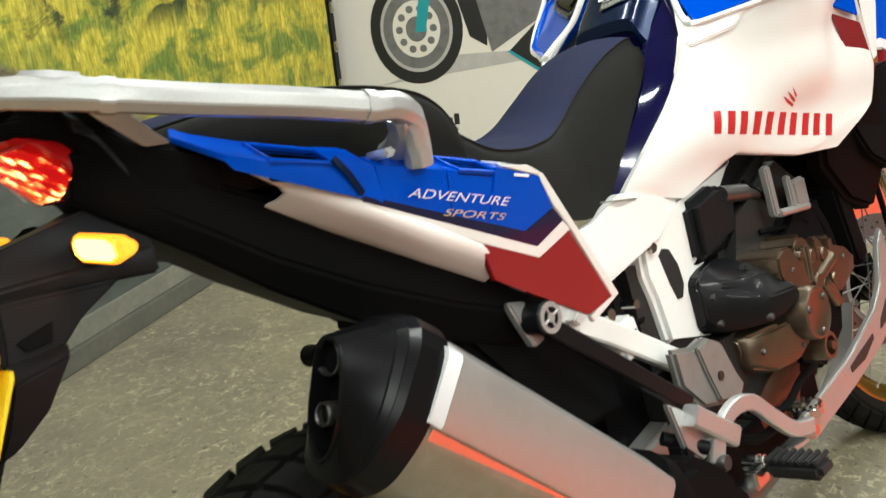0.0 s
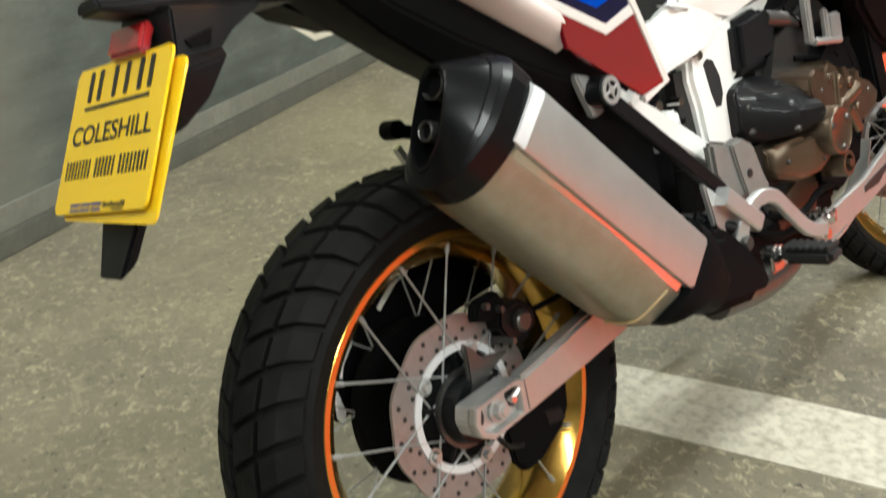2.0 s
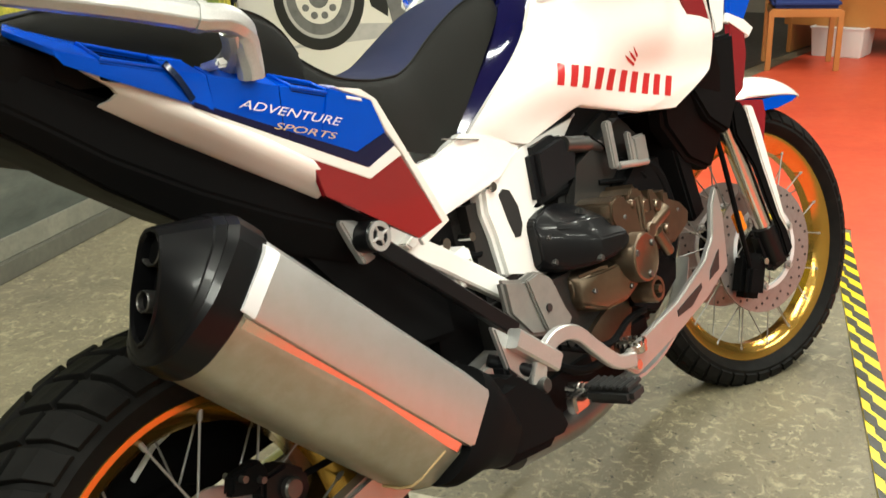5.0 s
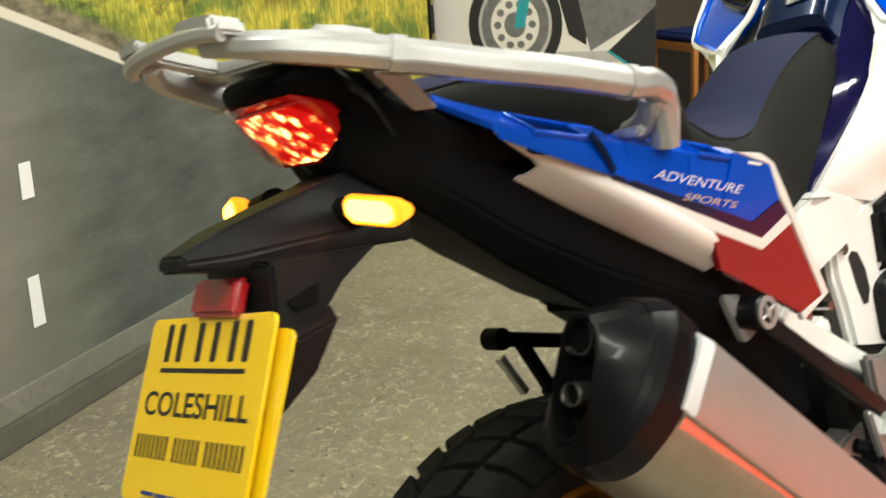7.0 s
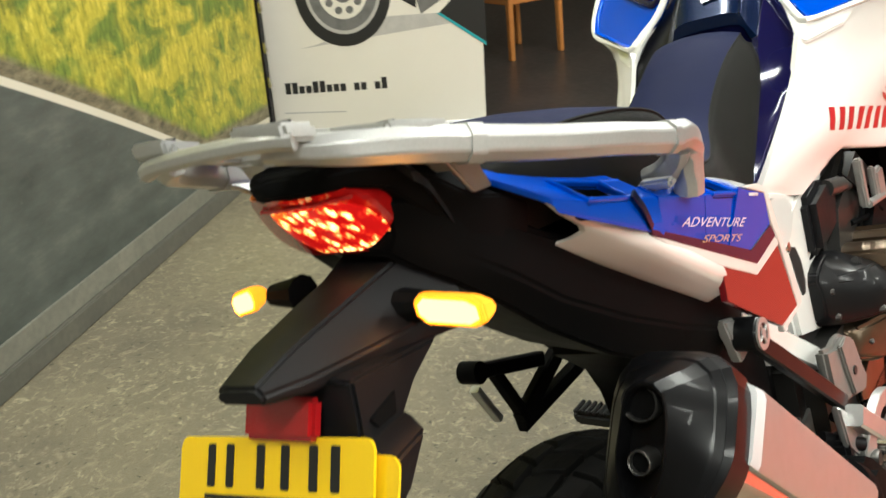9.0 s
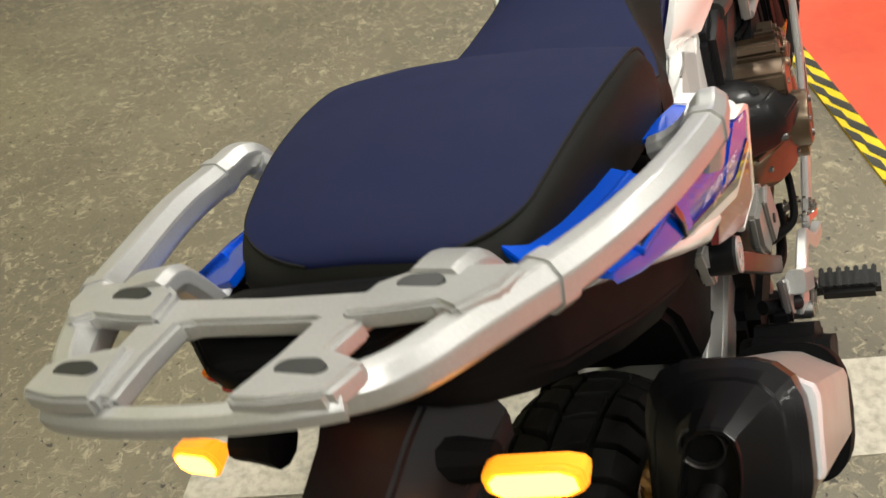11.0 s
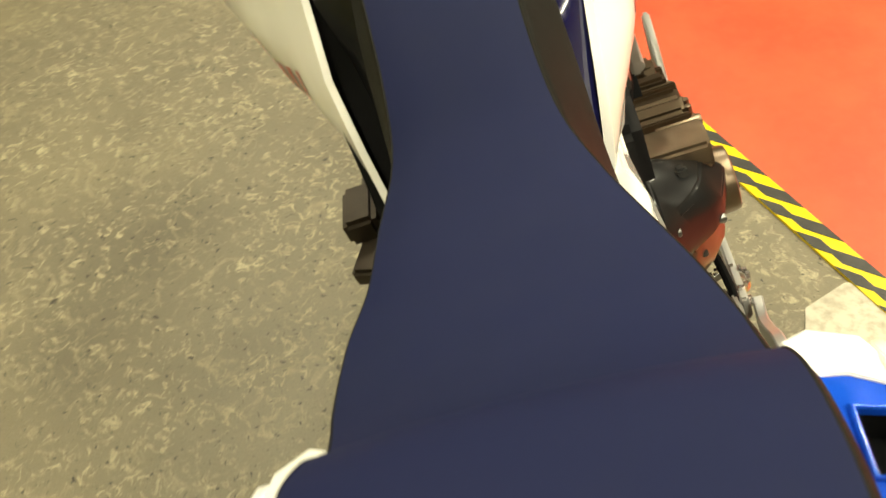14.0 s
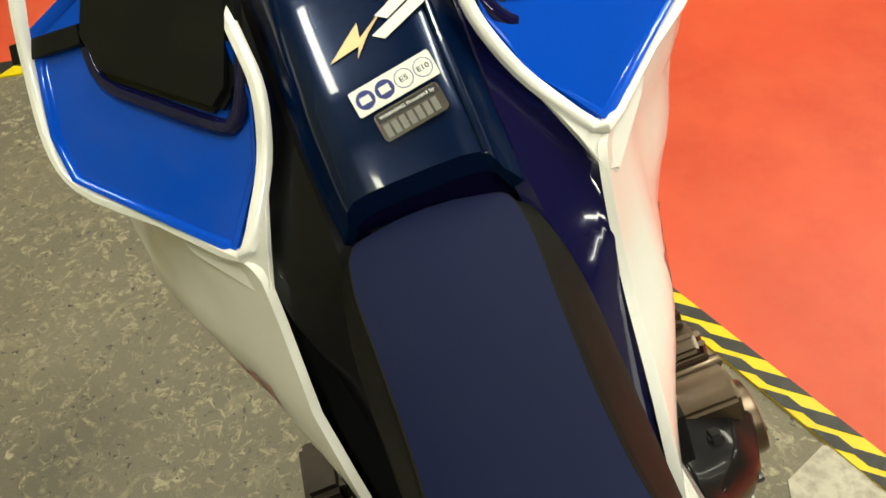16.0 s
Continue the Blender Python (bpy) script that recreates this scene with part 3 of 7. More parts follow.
cap = part("end_cap", loft([cap_rim(0.86, -0.022), cap_rim(0.88, -0.002), cap_rim(0.92, 0.002), cap_rim(0.97, 0.002), cap_rim(1.0, -0.001), between_rings(0.3, 1.01), between_rings(0.60, 1.015), between_rings(0.64, 1.015), between_rings(0.66, 1.04),
                            between_rings(0.80, 1.042), between_rings(0.83, 1.018), cap_mouth(-0.530, 1.0), cap_mouth(-0.508, 1.012), cap_mouth(-0.494, 1.01), cap_mouth(-0.492, 0.985)]), CAPBLACK, muffler, "satin black plastic end cap", 14)
for o, r in ((Vector((-0.054, -0.178, 0.778)), 0.0185), (Vector((-0.0775, -0.176, 0.7290)), 0.0120)):
    d = Vector((-0.947, 0, 0.32))
    ring = []
    for rr, l in ((r - 0.0022, -0.03), (r - 0.0022, -0.003), (r - 0.001, -0.0015), (r, -0.003), (r, -0.03)):
        ring.append([o + d * l + (d.orthogonal().normalized() * math.cos(t) + d.cross(d.orthogonal()).normalized() * math.sin(t)) * rr for t in [2 * math.pi * k / 28 for k in range(28)]])
    part("exhaust_outlet", loft(ring, cap=False), DARKSTEEL, muffler, "dark round outlet")
    part("outlet_bore", sweep([o - d * 0.03, o - d * 0.009], circle(r - 0.0019, 24), (0, 1, 0)), BLACK, muffler)
part("heat_shield", joined(loft([msec(a, p0, p1, y0, y1) for a, p0, p1, y0, y1 in ((-0.106, 0.43, 0.598, -0.258, -0.12), (-0.085, 0.435, 0.598, -0.262, -0.12), (-0.045, 0.47, 0.585, -0.255, -0.13), (0.0, 0.49, 0.570, -0.245, -0.14))]),
                            slab([(0.350, 0.468), (0.318, 0.415), (0.300, 0.385), (0.330, 0.350), (0.480, 0.328), (0.512, 0.345), (0.500, 0.385), (0.435, 0.445), (0.40, 0.470)], -0.240, -0.13, 0.028, 4)), BLACK, muffler, "black heat shield before the silencer", 40)
part("pipe", tube([mp(0.06, 0.53, -0.19), (0.52, -0.16, 0.31), (0.68, -0.12, 0.275), (0.86, -0.08, 0.27), (1.0, -0.05, 0.36)], 0.024, 14, 6), DARKSTEEL, muffler, "exhaust pipe under the engine")
part("hanger", slab([(0.275, 0.398), (0.30, 0.405), (0.36, 0.385), (0.355, 0.372), (0.30, 0.385)], -0.20, -0.188, 0.002), DARKSTEEL, muffler)
part("hanger_bolt", rod((0.325, -0.215, 0.39), (0.325, -0.18, 0.39), 0.009, 6), CHROME, muffler)


# ---- lettering ----
def words(text, width, height, material, parent, m, shear=0.0, name="lettering", bold=0.014):
    """Lettering of a given width and height, laid in the plane of m (x along the line, y up, z out)."""
    cu = bpy.data.curves.new("words", "FONT")
    cu.body, cu.size, cu.shear, cu.extrude, cu.offset = text, 1.0, shear, 0.0, bold
    tmp = bpy.data.objects.new("words", cu)
    me = bpy.data.meshes.new_from_object(tmp)
    bpy.data.objects.remove(tmp)
    bpy.data.curves.remove(cu)
    xs, ys = [v.co.x for v in me.vertices], [v.co.y for v in me.vertices]
    fx, fy = width / (max(xs) - min(xs)), height / (max(ys) - min(ys))
    me.transform(m @ Matrix.Diagonal((fx, fy, 1, 1)) @ Matrix.Translation((-min(xs), -min(ys), 0.0)))
    me.materials.append(material)
    ob = new(name, me)
    ob.parent = parent
    return ob


def framed(o, xa, ya):
    """A frame with its origin at o, x towards xa and y towards ya."""
    o, x = Vector(o), (Vector(xa) - Vector(o)).normalized()
    y = Vector(ya) - Vector(o)
    y = (y - x * y.dot(x)).normalized()
    z = x.cross(y)
    return Matrix(((x.x, y.x, z.x, o.x), (x.y, y.y, z.y, o.y), (x.z, y.z, z.z, o.z), (0, 0, 0, 1)))


def plate_at(m, w, h, t=0.0008, r=0.0):
    """A thin plate of w by h, its lower left corner at m's origin."""
    bm = bmesh.new()
    if r:
        pts = []
        for cx, cy, a0 in ((w - r, h - r, 0), (r, h - r, 90), (r, r, 180), (w - r, r, 270)):
            pts += [(cx + r * math.cos(radians(a0 + 22.5 * k)), cy + r * math.sin(radians(a0 + 22.5 * k))) for k in range(5)]
    else:
        pts = [(0, 0), (w, 0), (w, h), (0, h)]
    a = [bm.verts.new((x, y, t)) for x, y in pts]
    b = [bm.verts.new((x, y, 0)) for x, y in pts]
    bm.faces.new(a)
    bm.faces.new(b[::-1])
    for i in range(len(pts)):
        j = (i + 1) % len(pts)
        bm.faces.new((a[i], b[i], b[j], a[j]))
    bmesh.ops.transform(bm, matrix=m, verts=bm.verts)
    bmesh.ops.recalc_face_normals(bm, faces=bm.faces)
    return bm


def skin(poly3, thick, inward, bev=0.0015):
    """A plate over a polygon in space, with a thickness along inward."""
    off = Vector(inward).normalized() * thick
    bm = bmesh.new()
    a = [bm.verts.new(p) for p in poly3]
    b = [bm.verts.new(Vector(p) + off) for p in poly3]
    bm.faces.new(a)
    bm.faces.new(b[::-1])
    for i in range(len(poly3)):
        j = (i + 1) % len(poly3)
        bm.faces.new((a[i], b[i], b[j], a[j]))
    return bevelled(bm, bev)


# ---- tail ----
def ytail(x, z, out=0.0):
    return 0.0556 - 0.1654 * x - 0.2501 * z - out


def tailplate(poly, lift, thick=0.004):
    return lambda: slab(poly, lambda x, z: ytail(x, z, lift), lambda x, z: ytail(x, z, lift - thick), 0.0008)


def tail_ring(x, top, bot, hw, k=0.62):
    return [(x, y, z) for y, z in ((-hw * k, top), (hw * k, top), (hw, top - 0.25 * (top - bot)), (hw * 0.95, bot + 0.62 * (top - bot)), (hw * 0.15, bot + 0.12 * (top - bot)), (-hw * 0.72, bot), (-hw * 0.95, bot + 0.25 * (top - bot)), (-hw, top - 0.25 * (top - bot)))]


def cowl_ring(x, top, edge, hw, bot):
    """A section of the cowl: a flat crown that falls to its side edges, then turns in below."""
    return [(x, y, z) for y, z in ((-hw * 0.55, top), (hw * 0.55, top), (hw * 0.9, top + 0.3 * (edge - top)), (hw, edge), (hw * 0.97, edge - 0.3 * (edge - bot)), (hw * 0.86, bot), (-hw * 0.86, bot), (-hw * 0.97, edge - 0.3 * (edge - bot)), (-hw, edge), (-hw * 0.9, top + 0.3 * (edge - top)))]


tail = part("tail_cowl", skewed(loft([cowl_ring(*r) for r in ((-0.244, 1.073, 1.066, 0.024, 1.056), (-0.238, 1.077, 1.068, 0.044, 1.054), (-0.218, 1.079, 1.066, 0.064, 1.051), (-0.190, 1.076, 1.056, 0.078, 1.040), (-0.165, 1.066, 1.038, 0.094, 1.006),
                                                      (-0.140, 1.042, 1.013, 0.110, 0.975), (-0.110, 1.012, 1.003, 0.118, 0.950), (-0.070, 0.985, 0.985, 0.118, 0.930))], bev=0.002)), BLACK, bike, "black plastic tail cowl")
part("tail_flank", skewed(loft([tail_ring(*r) for r in ((-0.190, 1.048, 0.985, 0.056), (-0.172, 1.046, 0.962, 0.076), (-0.15, 1.036, 0.942, 0.096), (-0.10, 1.000, 0.900, 0.112), (-0.03, 0.970, 0.842, 0.112),
                                                (0.06, 0.940, 0.775, 0.125), (0.16, 0.90, 0.715, 0.14), (0.27, 0.84, 0.668, 0.145), (0.40, 0.76, 0.632, 0.12))], bev=0.004)), BLACK, tail)
part("under_tray", skewed(loft([[(x, -w, t), (x, f, t), (x, f, b), (x, -w, b)] for x, w, f, t, b in ((0.09, 0.08, 0.016, 0.80, 0.765), (0.2, 0.10, 0.04, 0.74, 0.69), (0.245, 0.10, 0.052, 0.73, 0.63), (0.27, 0.105, 0.056, 0.725, 0.54), (0.33, 0.11, 0.056, 0.72, 0.52), (0.46, 0.10, 0.05, 0.70, 0.50))], bev=0.01)), BLACK, bike)
part("tail_top", skewed(patch([[(x, y, z - 0.9 * max(abs(y) - 0.066, 0)) for y in (-0.092, -0.066, 0, 0.066, 0.092)] for x, z in ((-0.190, 1.076), (-0.172, 1.062), (-0.145, 1.018), (-0.09, 0.985), (-0.03, 0.970))], 0.010, (0, 0, -1), 3, 3, False)), GREYBLACK, tail, "black cover behind the seat")
for k in range(5):
    part("tail_mark", skewed(block((-0.205, 0.033 - k * 0.0165, 1.0775), (0.010, 0.0125, 0.002), bev=0)), GREYPAINT, tail)

# blue side panels with the deck beside the seat
DECK_REAR = [[(-0.098, -0.106, 1.028), (-0.045, -0.103, 1.012), (0.026, -0.110, 0.988), (0.066, -0.118, 0.975)],
             [(-0.110, -0.124, 1.019), (-0.046, -0.143, 0.992), (0.024, -0.150, 0.969), (0.066, -0.155, 0.958)],
             [(-0.086, -0.166, 0.988), (-0.046, -0.176, 0.971), (0.018, -0.182, 0.952), (0.066, -0.187, 0.938)],
             [(-0.080, -0.166, 0.978), (-0.048, -0.174, 0.960), (0.020, -0.183, 0.926), (0.066, -0.187, 0.904)]]
DECK_MID = [[(0.067, -0.168, 0.951), (0.152, -0.176, 0.926)],
            [(0.067, -0.187, 0.938), (0.152, -0.197, 0.911)],
            [(0.067, -0.184, 0.904), (0.152, -0.187, 0.862)]]
DECK_FRONT = [[(0.153, -0.140, 0.934), (0.168, -0.142, 0.929), (0.222, -0.146, 0.913), (0.252, -0.152, 0.904)],
              [(0.153, -0.164, 0.930), (0.168, -0.166, 0.925), (0.222, -0.172, 0.907), (0.252, -0.178, 0.897)],
              [(0.153, -0.197, 0.911), (0.168, -0.199, 0.906), (0.222, -0.204, 0.889), (0.242, -0.207, 0.883)],
              [(0.153, -0.187, 0.862), (0.168, -0.188, 0.855), (0.205, -0.190, 0.836), (0.225, -0.190, 0.826)]]


def deck(grid, hole=None, bev=0.0022):
    """A faceted panel through a grid of corners, with one opening left out of it."""
    bm = bmesh.new()
    g = [[bm.verts.new(p) for p in r] for r in grid]
    for i in range(len(g) - 1):
        for j in range(len(g[0]) - 1):
            if (i, j) != hole:
                bm.faces.new((g[i][j], g[i + 1][j], g[i + 1][j + 1], g[i][j + 1]))
    bmesh.ops.recalc_face_normals(bm, faces=bm.faces)
    if sum(f.normal.y for f in bm.faces) > 0:
        bmesh.ops.reverse_faces(bm, faces=bm.faces)
    old = bm.faces[:]
    ext = bmesh.ops.extrude_face_region(bm, geom=old, use_keep_orig=True)
    bmesh.ops.translate(bm, vec=(0, 0.002, -0.006), verts=[v for v in ext["geom"] if isinstance(v, bmesh.types.BMVert)])
    return bevelled(bm, bev, 2, 12)


def spread(bm):
    """The far side's deck stands a little wider towards the front."""
    for v in bm.verts:
        v.co.y += 0.030 * min(1.0, max(0.0, (v.co.x + 0.115) / 0.07))
    return bm


for grid, hole, lab in ((DECK_REAR, (1, 1), "gloss blue tail panel"), (DECK_MID, None, ""), (DECK_FRONT, (1, 1), "")):
    part("side_panel", deck(grid, hole), BLUE, bike, lab)
    part("side_panel", spread(mirrored(deck(grid, hole))), BLUE, bike, lab)
part("tail_infill", spread(mirrored(deck([[(x, y + 0.006, z - 0.024) for x, y, z in r] for r in DECK_REAR]))), BLACK, bike)
part("tail_infill", spread(mirrored(loft([[(x, -0.05, z - 0.03), (x, -w, z - 0.03), (x, -w, z - 0.09), (x, -0.05, z - 0.09)] for x, z, w in ((-0.10, 1.0, 0.115), (-0.02, 0.97, 0.150), (0.07, 0.94, 0.160))]))), BLACK, bike)
both("side_panel_tip", tailplate([(0.216, 0.897), (0.278, 0.872), (0.297, 0.829), (0.252, 0.813), (0.20, 0.838)], 0.0035, 0.006), BLUE, bike)
# raised darker strip stands in for the shade inside the panel's groove
both("panel_split", lambda: sweep([(0.018, -0.187, 0.957), (0.030, -0.188, 0.938), (0.042, -0.1855, 0.915)], rect(0.008, 0.003), (0, -1, 0)), TANKBLUE, bike)
both("navy_band", tailplate([(0.042, 0.914), (0.25, 0.8145), (0.295, 0.829), (0.31, 0.810), (0.267, 0.7915), (0.044, 0.9065)], 0.005, 0.006), NAVY, bike)
both("white_band", tailplate([(0.044, 0.907), (0.267, 0.792), (0.309, 0.810), (0.321, 0.796), (0.269, 0.777), (0.184, 0.821), (0.10, 0.866)], 0.0045, 0.006), WHITE, bike)
both("red_panel", tailplate([(0.184, 0.822), (0.269, 0.778), (0.319, 0.796), (0.386, 0.690), (0.345, 0.680), (0.201, 0.773)], 0.0035, 0.008), RED, bike, "deep red panel")
both("white_edging", tailplate([(0.222, 0.897), (0.262, 0.888), (0.285, 0.872), (0.398, 0.690), (0.352, 0.668), (0.347, 0.678), (0.385, 0.691), (0.320, 0.800), (0.297, 0.832), (0.277, 0.872)], 0.004, 0.008), WHITE, bike)
both("white_tip", lambda: skin([(0.240, -0.209, 0.8850), (0.262, -0.211, 0.878), (0.290, -0.200, 0.876), (0.298, -0.170, 0.886), (0.286, -0.152, 0.896), (0.252, -0.153, 0.906), (0.250, -0.180, 0.8990)], 0.005, (0, 0, -1), 0.001), WHITE, bike)
FIN = [[(-0.067, -0.151, 0.979), (-0.02, -0.160, 0.954), (0.046, -0.177, 0.915), (0.12, -0.182, 0.866), (0.186, -0.183, 0.822)],
       [(-0.050, -0.152, 0.962), (-0.014, -0.163, 0.941), (0.046, -0.181, 0.903), (0.12, -0.186, 0.855), (0.192, -0.184, 0.812)],
       [(-0.022, -0.152, 0.937), (0.004, -0.162, 0.918), (0.060, -0.174, 0.880), (0.13, -0.180, 0.832), (0.213, -0.172, 0.784)],
       [(-0.037, -0.113, 0.929), (0.0, -0.122, 0.906), (0.06, -0.133, 0.866), (0.13, -0.142, 0.820), (0.212, -0.146, 0.769)]]
both("lower_fin", lambda: patch(FIN, 0.006, (0, 1, 0.2), 1, 3, False), WHITE, bike, "white fin under the blue panel")
for sg in (-1, 1):
    def s(bm):
        if sg > 0:
            spread(mirrored(bm))
        return bm
    # storage hollows
    for g in (DECK_REAR, DECK_FRONT):
        q = [Vector(p) for p in (g[1][1], g[1][2], g[2][2], g[2][1])]
        mid = sum(q, Vector()) / 4
        out = [mid + (p - mid) * 1.03 + Vector((0, 0, -0.003)) for p in q]
        low = [mid + (p - mid) * 0.80 + Vector((0, 0.014, -0.017)) for p in q]
        part("hollow", s(loft([low, out], cap=False)), BLACK, bike)
        part("hollow_rim", s(sweep([mid + (p - mid) * 1.02 + Vector((0, 0, 0.0012)) for p in q], barred(0.005, 0.005, 0.0015), (0, -0.3, 1), True)), BLUE, bike)
        part("hollow_floor", s(skin(low, 0.002, (0, 0, -1), 0)), BLACK, bike)
    part("buckle", s(rod((-0.022, -0.155, 0.964), (-0.014, -0.160, 0.963), 0.003, 8)), DARKSTEEL, bike)
    part("deck_ridge", s(sweep([Vector(p) + Vector((0, 0.006, 0.0012)) for p in DECK_REAR[1][1:]], barred(0.005, 0.005, 0.0015), (0, -0.3, 1))), BLUE, bike)
lm = framed((0.094, ytail(0.094, 0.897) - 0.0068, 0.897), (0.230, ytail(0.230, 0.849) - 0.0068, 0.849), (0.102, ytail(0.102, 0.92) - 0.0068, 0.92))
words("ADVENTURE", 0.143, 0.0098, SILVERDECAL, bike, lm, 0.3, bold=0.0)
words("SPORTS", 0.090, 0.0078, GOLDDECAL, bike, lm @ Matrix.Translation((0.050, -0.0165, 0)), 0.3, bold=0.0)

# ---- tail light and indicators ----
def lens_x(y, z):
    """The lens leans forward towards its foot and wraps round the tail's corners."""
    return -0.238 + 0.78 * (1.052 - z) + (9.0 if y < 0 else 4.5) * max(abs(y) - 0.010, 0) ** 2


LENS = [(0.049, 1.053), (0.057, 1.043), (0.059, 1.026), (0.057, 1.010), (0.049, 0.998), (0.036, 0.989)]


def lens(k, out, thick, top=0.0, far=1.0):
    rows = [[(lens_x(w * u * k, z) - out, w * u * k * (1 if u < 0 else 1.08 + 6.0 * (1.053 - z)), 1.019 + (z - top * (z - 0.989) / 0.064 - 1.019) * k + 0.08 * max(w * u * k, 0)) for u in (-1, -0.8, -0.5, -0.2, 0, 0.2 * far, 0.5 * far, 0.8 * far, far)] for w, z in LENS]
    return skewed(patch(rows, thick, (1, 0, 0), 2, 2, False))


light = part("tail_light", lens(1.0, 0.0, 0.03), TAILRED, bike, "lit red tail light")
part("lit_field", lens(0.93, 0.0015, 0.001, 0.009, 0.55), TAILGLOW, light, "glowing red field")
part("lens_brow", skewed(sweep([(lens_x(y, 1.0445) - 0.002, y, 1.0445) for y in (-0.050, -0.035, -0.018, 0, 0.018, 0.035, 0.050)], rect(0.003, 0.003))), TAILRED, light)
part("side_marker", block((-0.226, 0.030, 1.058), (0.008, 0.012, 0.006), bev=0.002), AMBERREFL, light)


def indicator(sg):
    """An indicator on its rubber stalk, with a clear faceted lens."""
    def s(bm):
        if sg > 0:
            for v in bm.verts:
                v.co.y, v.co.z = 0.086 + 0.868 * (-v.co.y - 0.100), 0.960 + 0.88 * (v.co.z - 0.940)
            bmesh.ops.reverse_faces(bm, faces=bm.faces)
        return bm
    prof = [(-0.0975, 0, 0.0065), (-0.105, 0, 0.0140), (-0.145, 0, 0.0140), (-0.1545, 0, 0.0080)]
    c = Vector((-0.200, 0, 0.9400))
    rings = [[(c.x - 0.24 * (y + 0.13) + dx, y, c.z + 0.22 * (y + 0.125) + dz) for dx, dz in ((-0.0095, -h), (-0.0100, 0.0), (-0.0095, h), (0.004, h * 0.7), (0.008, 0), (0.004, -h * 0.7))] for y, _, h in prof]
    body = part("indicator", s(loft(rings, bev=0.0015)), INDRIM, bike, "lit amber indicator on a black stalk")
    glass = [[(c.x - 0.0120 - 0.24 * (y + 0.13), y, c.z + 0.22 * (y + 0.125) + dz) for dz in (-h, h)] for y, h in ((-0.0985, 0.0058), (-0.1055, 0.0130), (-0.1445, 0.0130), (-0.1532, 0.0075))]
    poly = [g[1] for g in glass] + [g[0] for g in glass][::-1]
    part("lens", s(skin(poly, 0.004, (1, 0.2, 0), 0.001)), INDRIM, body, "amber lens")
    part("reflector_bar", s(skin([Vector(p) + Vector((-0.0012, 0, 0)) for p in [(c.x - 0.0120 - 0.24 * (y + 0.13), y, c.z + 0.22 * (y + 0.125) + dz) for y, dz in ((-0.1025, 0.0040), (-0.108, 0.0096), (-0.142, 0.0096), (-0.1495, 0.0050), (-0.1495, -0.0050), (-0.142, -0.0096), (-0.108, -0.0096), (-0.1025, -0.0040))]], 0.001, (1, 0, 0), 0)), INDLIT, body, "glowing amber field")
    part("stalk", s(loft([[(c.x + 0.006 + r * math.cos(a), y, c.z - 0.001 + r * math.sin(a)) for a in [2 * math.pi * k / 10 for k in range(10)]] for y, r in ((-0.055, 0.019), (-0.075, 0.015), (-0.098, 0.012))])), BLACK, body)


indicator(-1)
indicator(1)

# ---- rear mudguard and plate ----
MID = -0.022
GUARD = ((-0.351, 0.020, 0.941, 0.027, 0.935, 0.927), (-0.308, 0.026, 0.954, 0.036, 0.929, 0.917), (-0.25, 0.030, 0.964, 0.049, 0.927, 0.914), (-0.205, 0.032, 0.971, 0.056, 0.925, 0.908), (-0.14, 0.045, 0.985, 0.068, 0.925, 0.90))
guard = part("rear_mudguard", loft([[(x, MID - wt, zt), (x, MID + wt, zt), (x, MID + wr, zr), (x, MID + wr * 0.94, zb), (x, MID - wr * 0.94, zb), (x, MID - wr, zr)] for x, wt, zt, wr, zr, zb in GUARD], bev=0.003), GREYBLACK, bike, "angular black plastic rear mudguard")
part("apron", loft([[(x0, MID - w, z0), (x0, MID + w, z0), (x1, MID + w, z1), (x1, MID - w, z1)] for x0, z0, x1, z1, w in ((-0.298, 0.922, -0.172, 0.914, 0.036), (-0.292, 0.918, -0.178, 0.906, 0.058), (-0.296, 0.885, -0.222, 0.884, 0.057), (-0.304, 0.850, -0.246, 0.864, 0.056))], bev=0.003), GREYBLACK, guard)
part("apron_recess", loft([[(x0, MID - w, z0), (x1, MID - w, z1), (x1, MID - w + 0.01, z1), (x0, MID - w + 0.01, z0)] for x0, z0, x1, z1, w in ((-0.286, 0.882, -0.250, 0.890, 0.0595), (-0.280, 0.872, -0.256, 0.873, 0.0595))], bev=0.001), BLACK, guard)
part("shelf", loft([[(x0, MID - w, z0), (x0, MID + w, z0), (x1, MID + w, z1), (x1, MID - w, z1)] for x0, z0, x1, z1, w in ((-0.302, 0.866, -0.242, 0.868, 0.060), (-0.308, 0.852, -0.253, 0.859, 0.083), (-0.324, 0.812, -0.283, 0.820, 0.076), (-0.332, 0.790, -0.312, 0.795, 0.060))], bev=0.003), GREYBLACK, guard)
part("plate_hanger", loft([[(x, -w + o, z), (x, w + o, z), (x + 0.026, w * 0.9 + o, z + 0.012), (x + 0.026, -w * 0.9 + o, z + 0.012)] for x, w, z, o in ((-0.330, 0.062, 0.81, -0.016), (-0.342, 0.056, 0.775, -0.004), (-0.368, 0.046, 0.715, 0.012), (-0.396, 0.028, 0.652, 0.020))], bev=0.004), GREYBLACK, guard, "black tongue that carries the plate")
refl = part("reflector", block((-0.309, -0.010, 0.894), (0.014, 0.080, 0.034), Matrix.Rotation(radians(28), 4, "Y"), bev=0.004), REFLECTOR, bike, "red oblong reflector")
PLM = framed((-0.394, 0.1155, 0.7265), (-0.390, -0.109, 0.731), (-0.312, 0.1155, 0.876))
part("rear_plate", plate_at(PLM @ pose(0.010, -0.005, -0.007, 0, 0, -2.6), 0.226, 0.172, 0.0025, 0.010), PLATEYELLOW, bike, "second yellow plate behind the first")
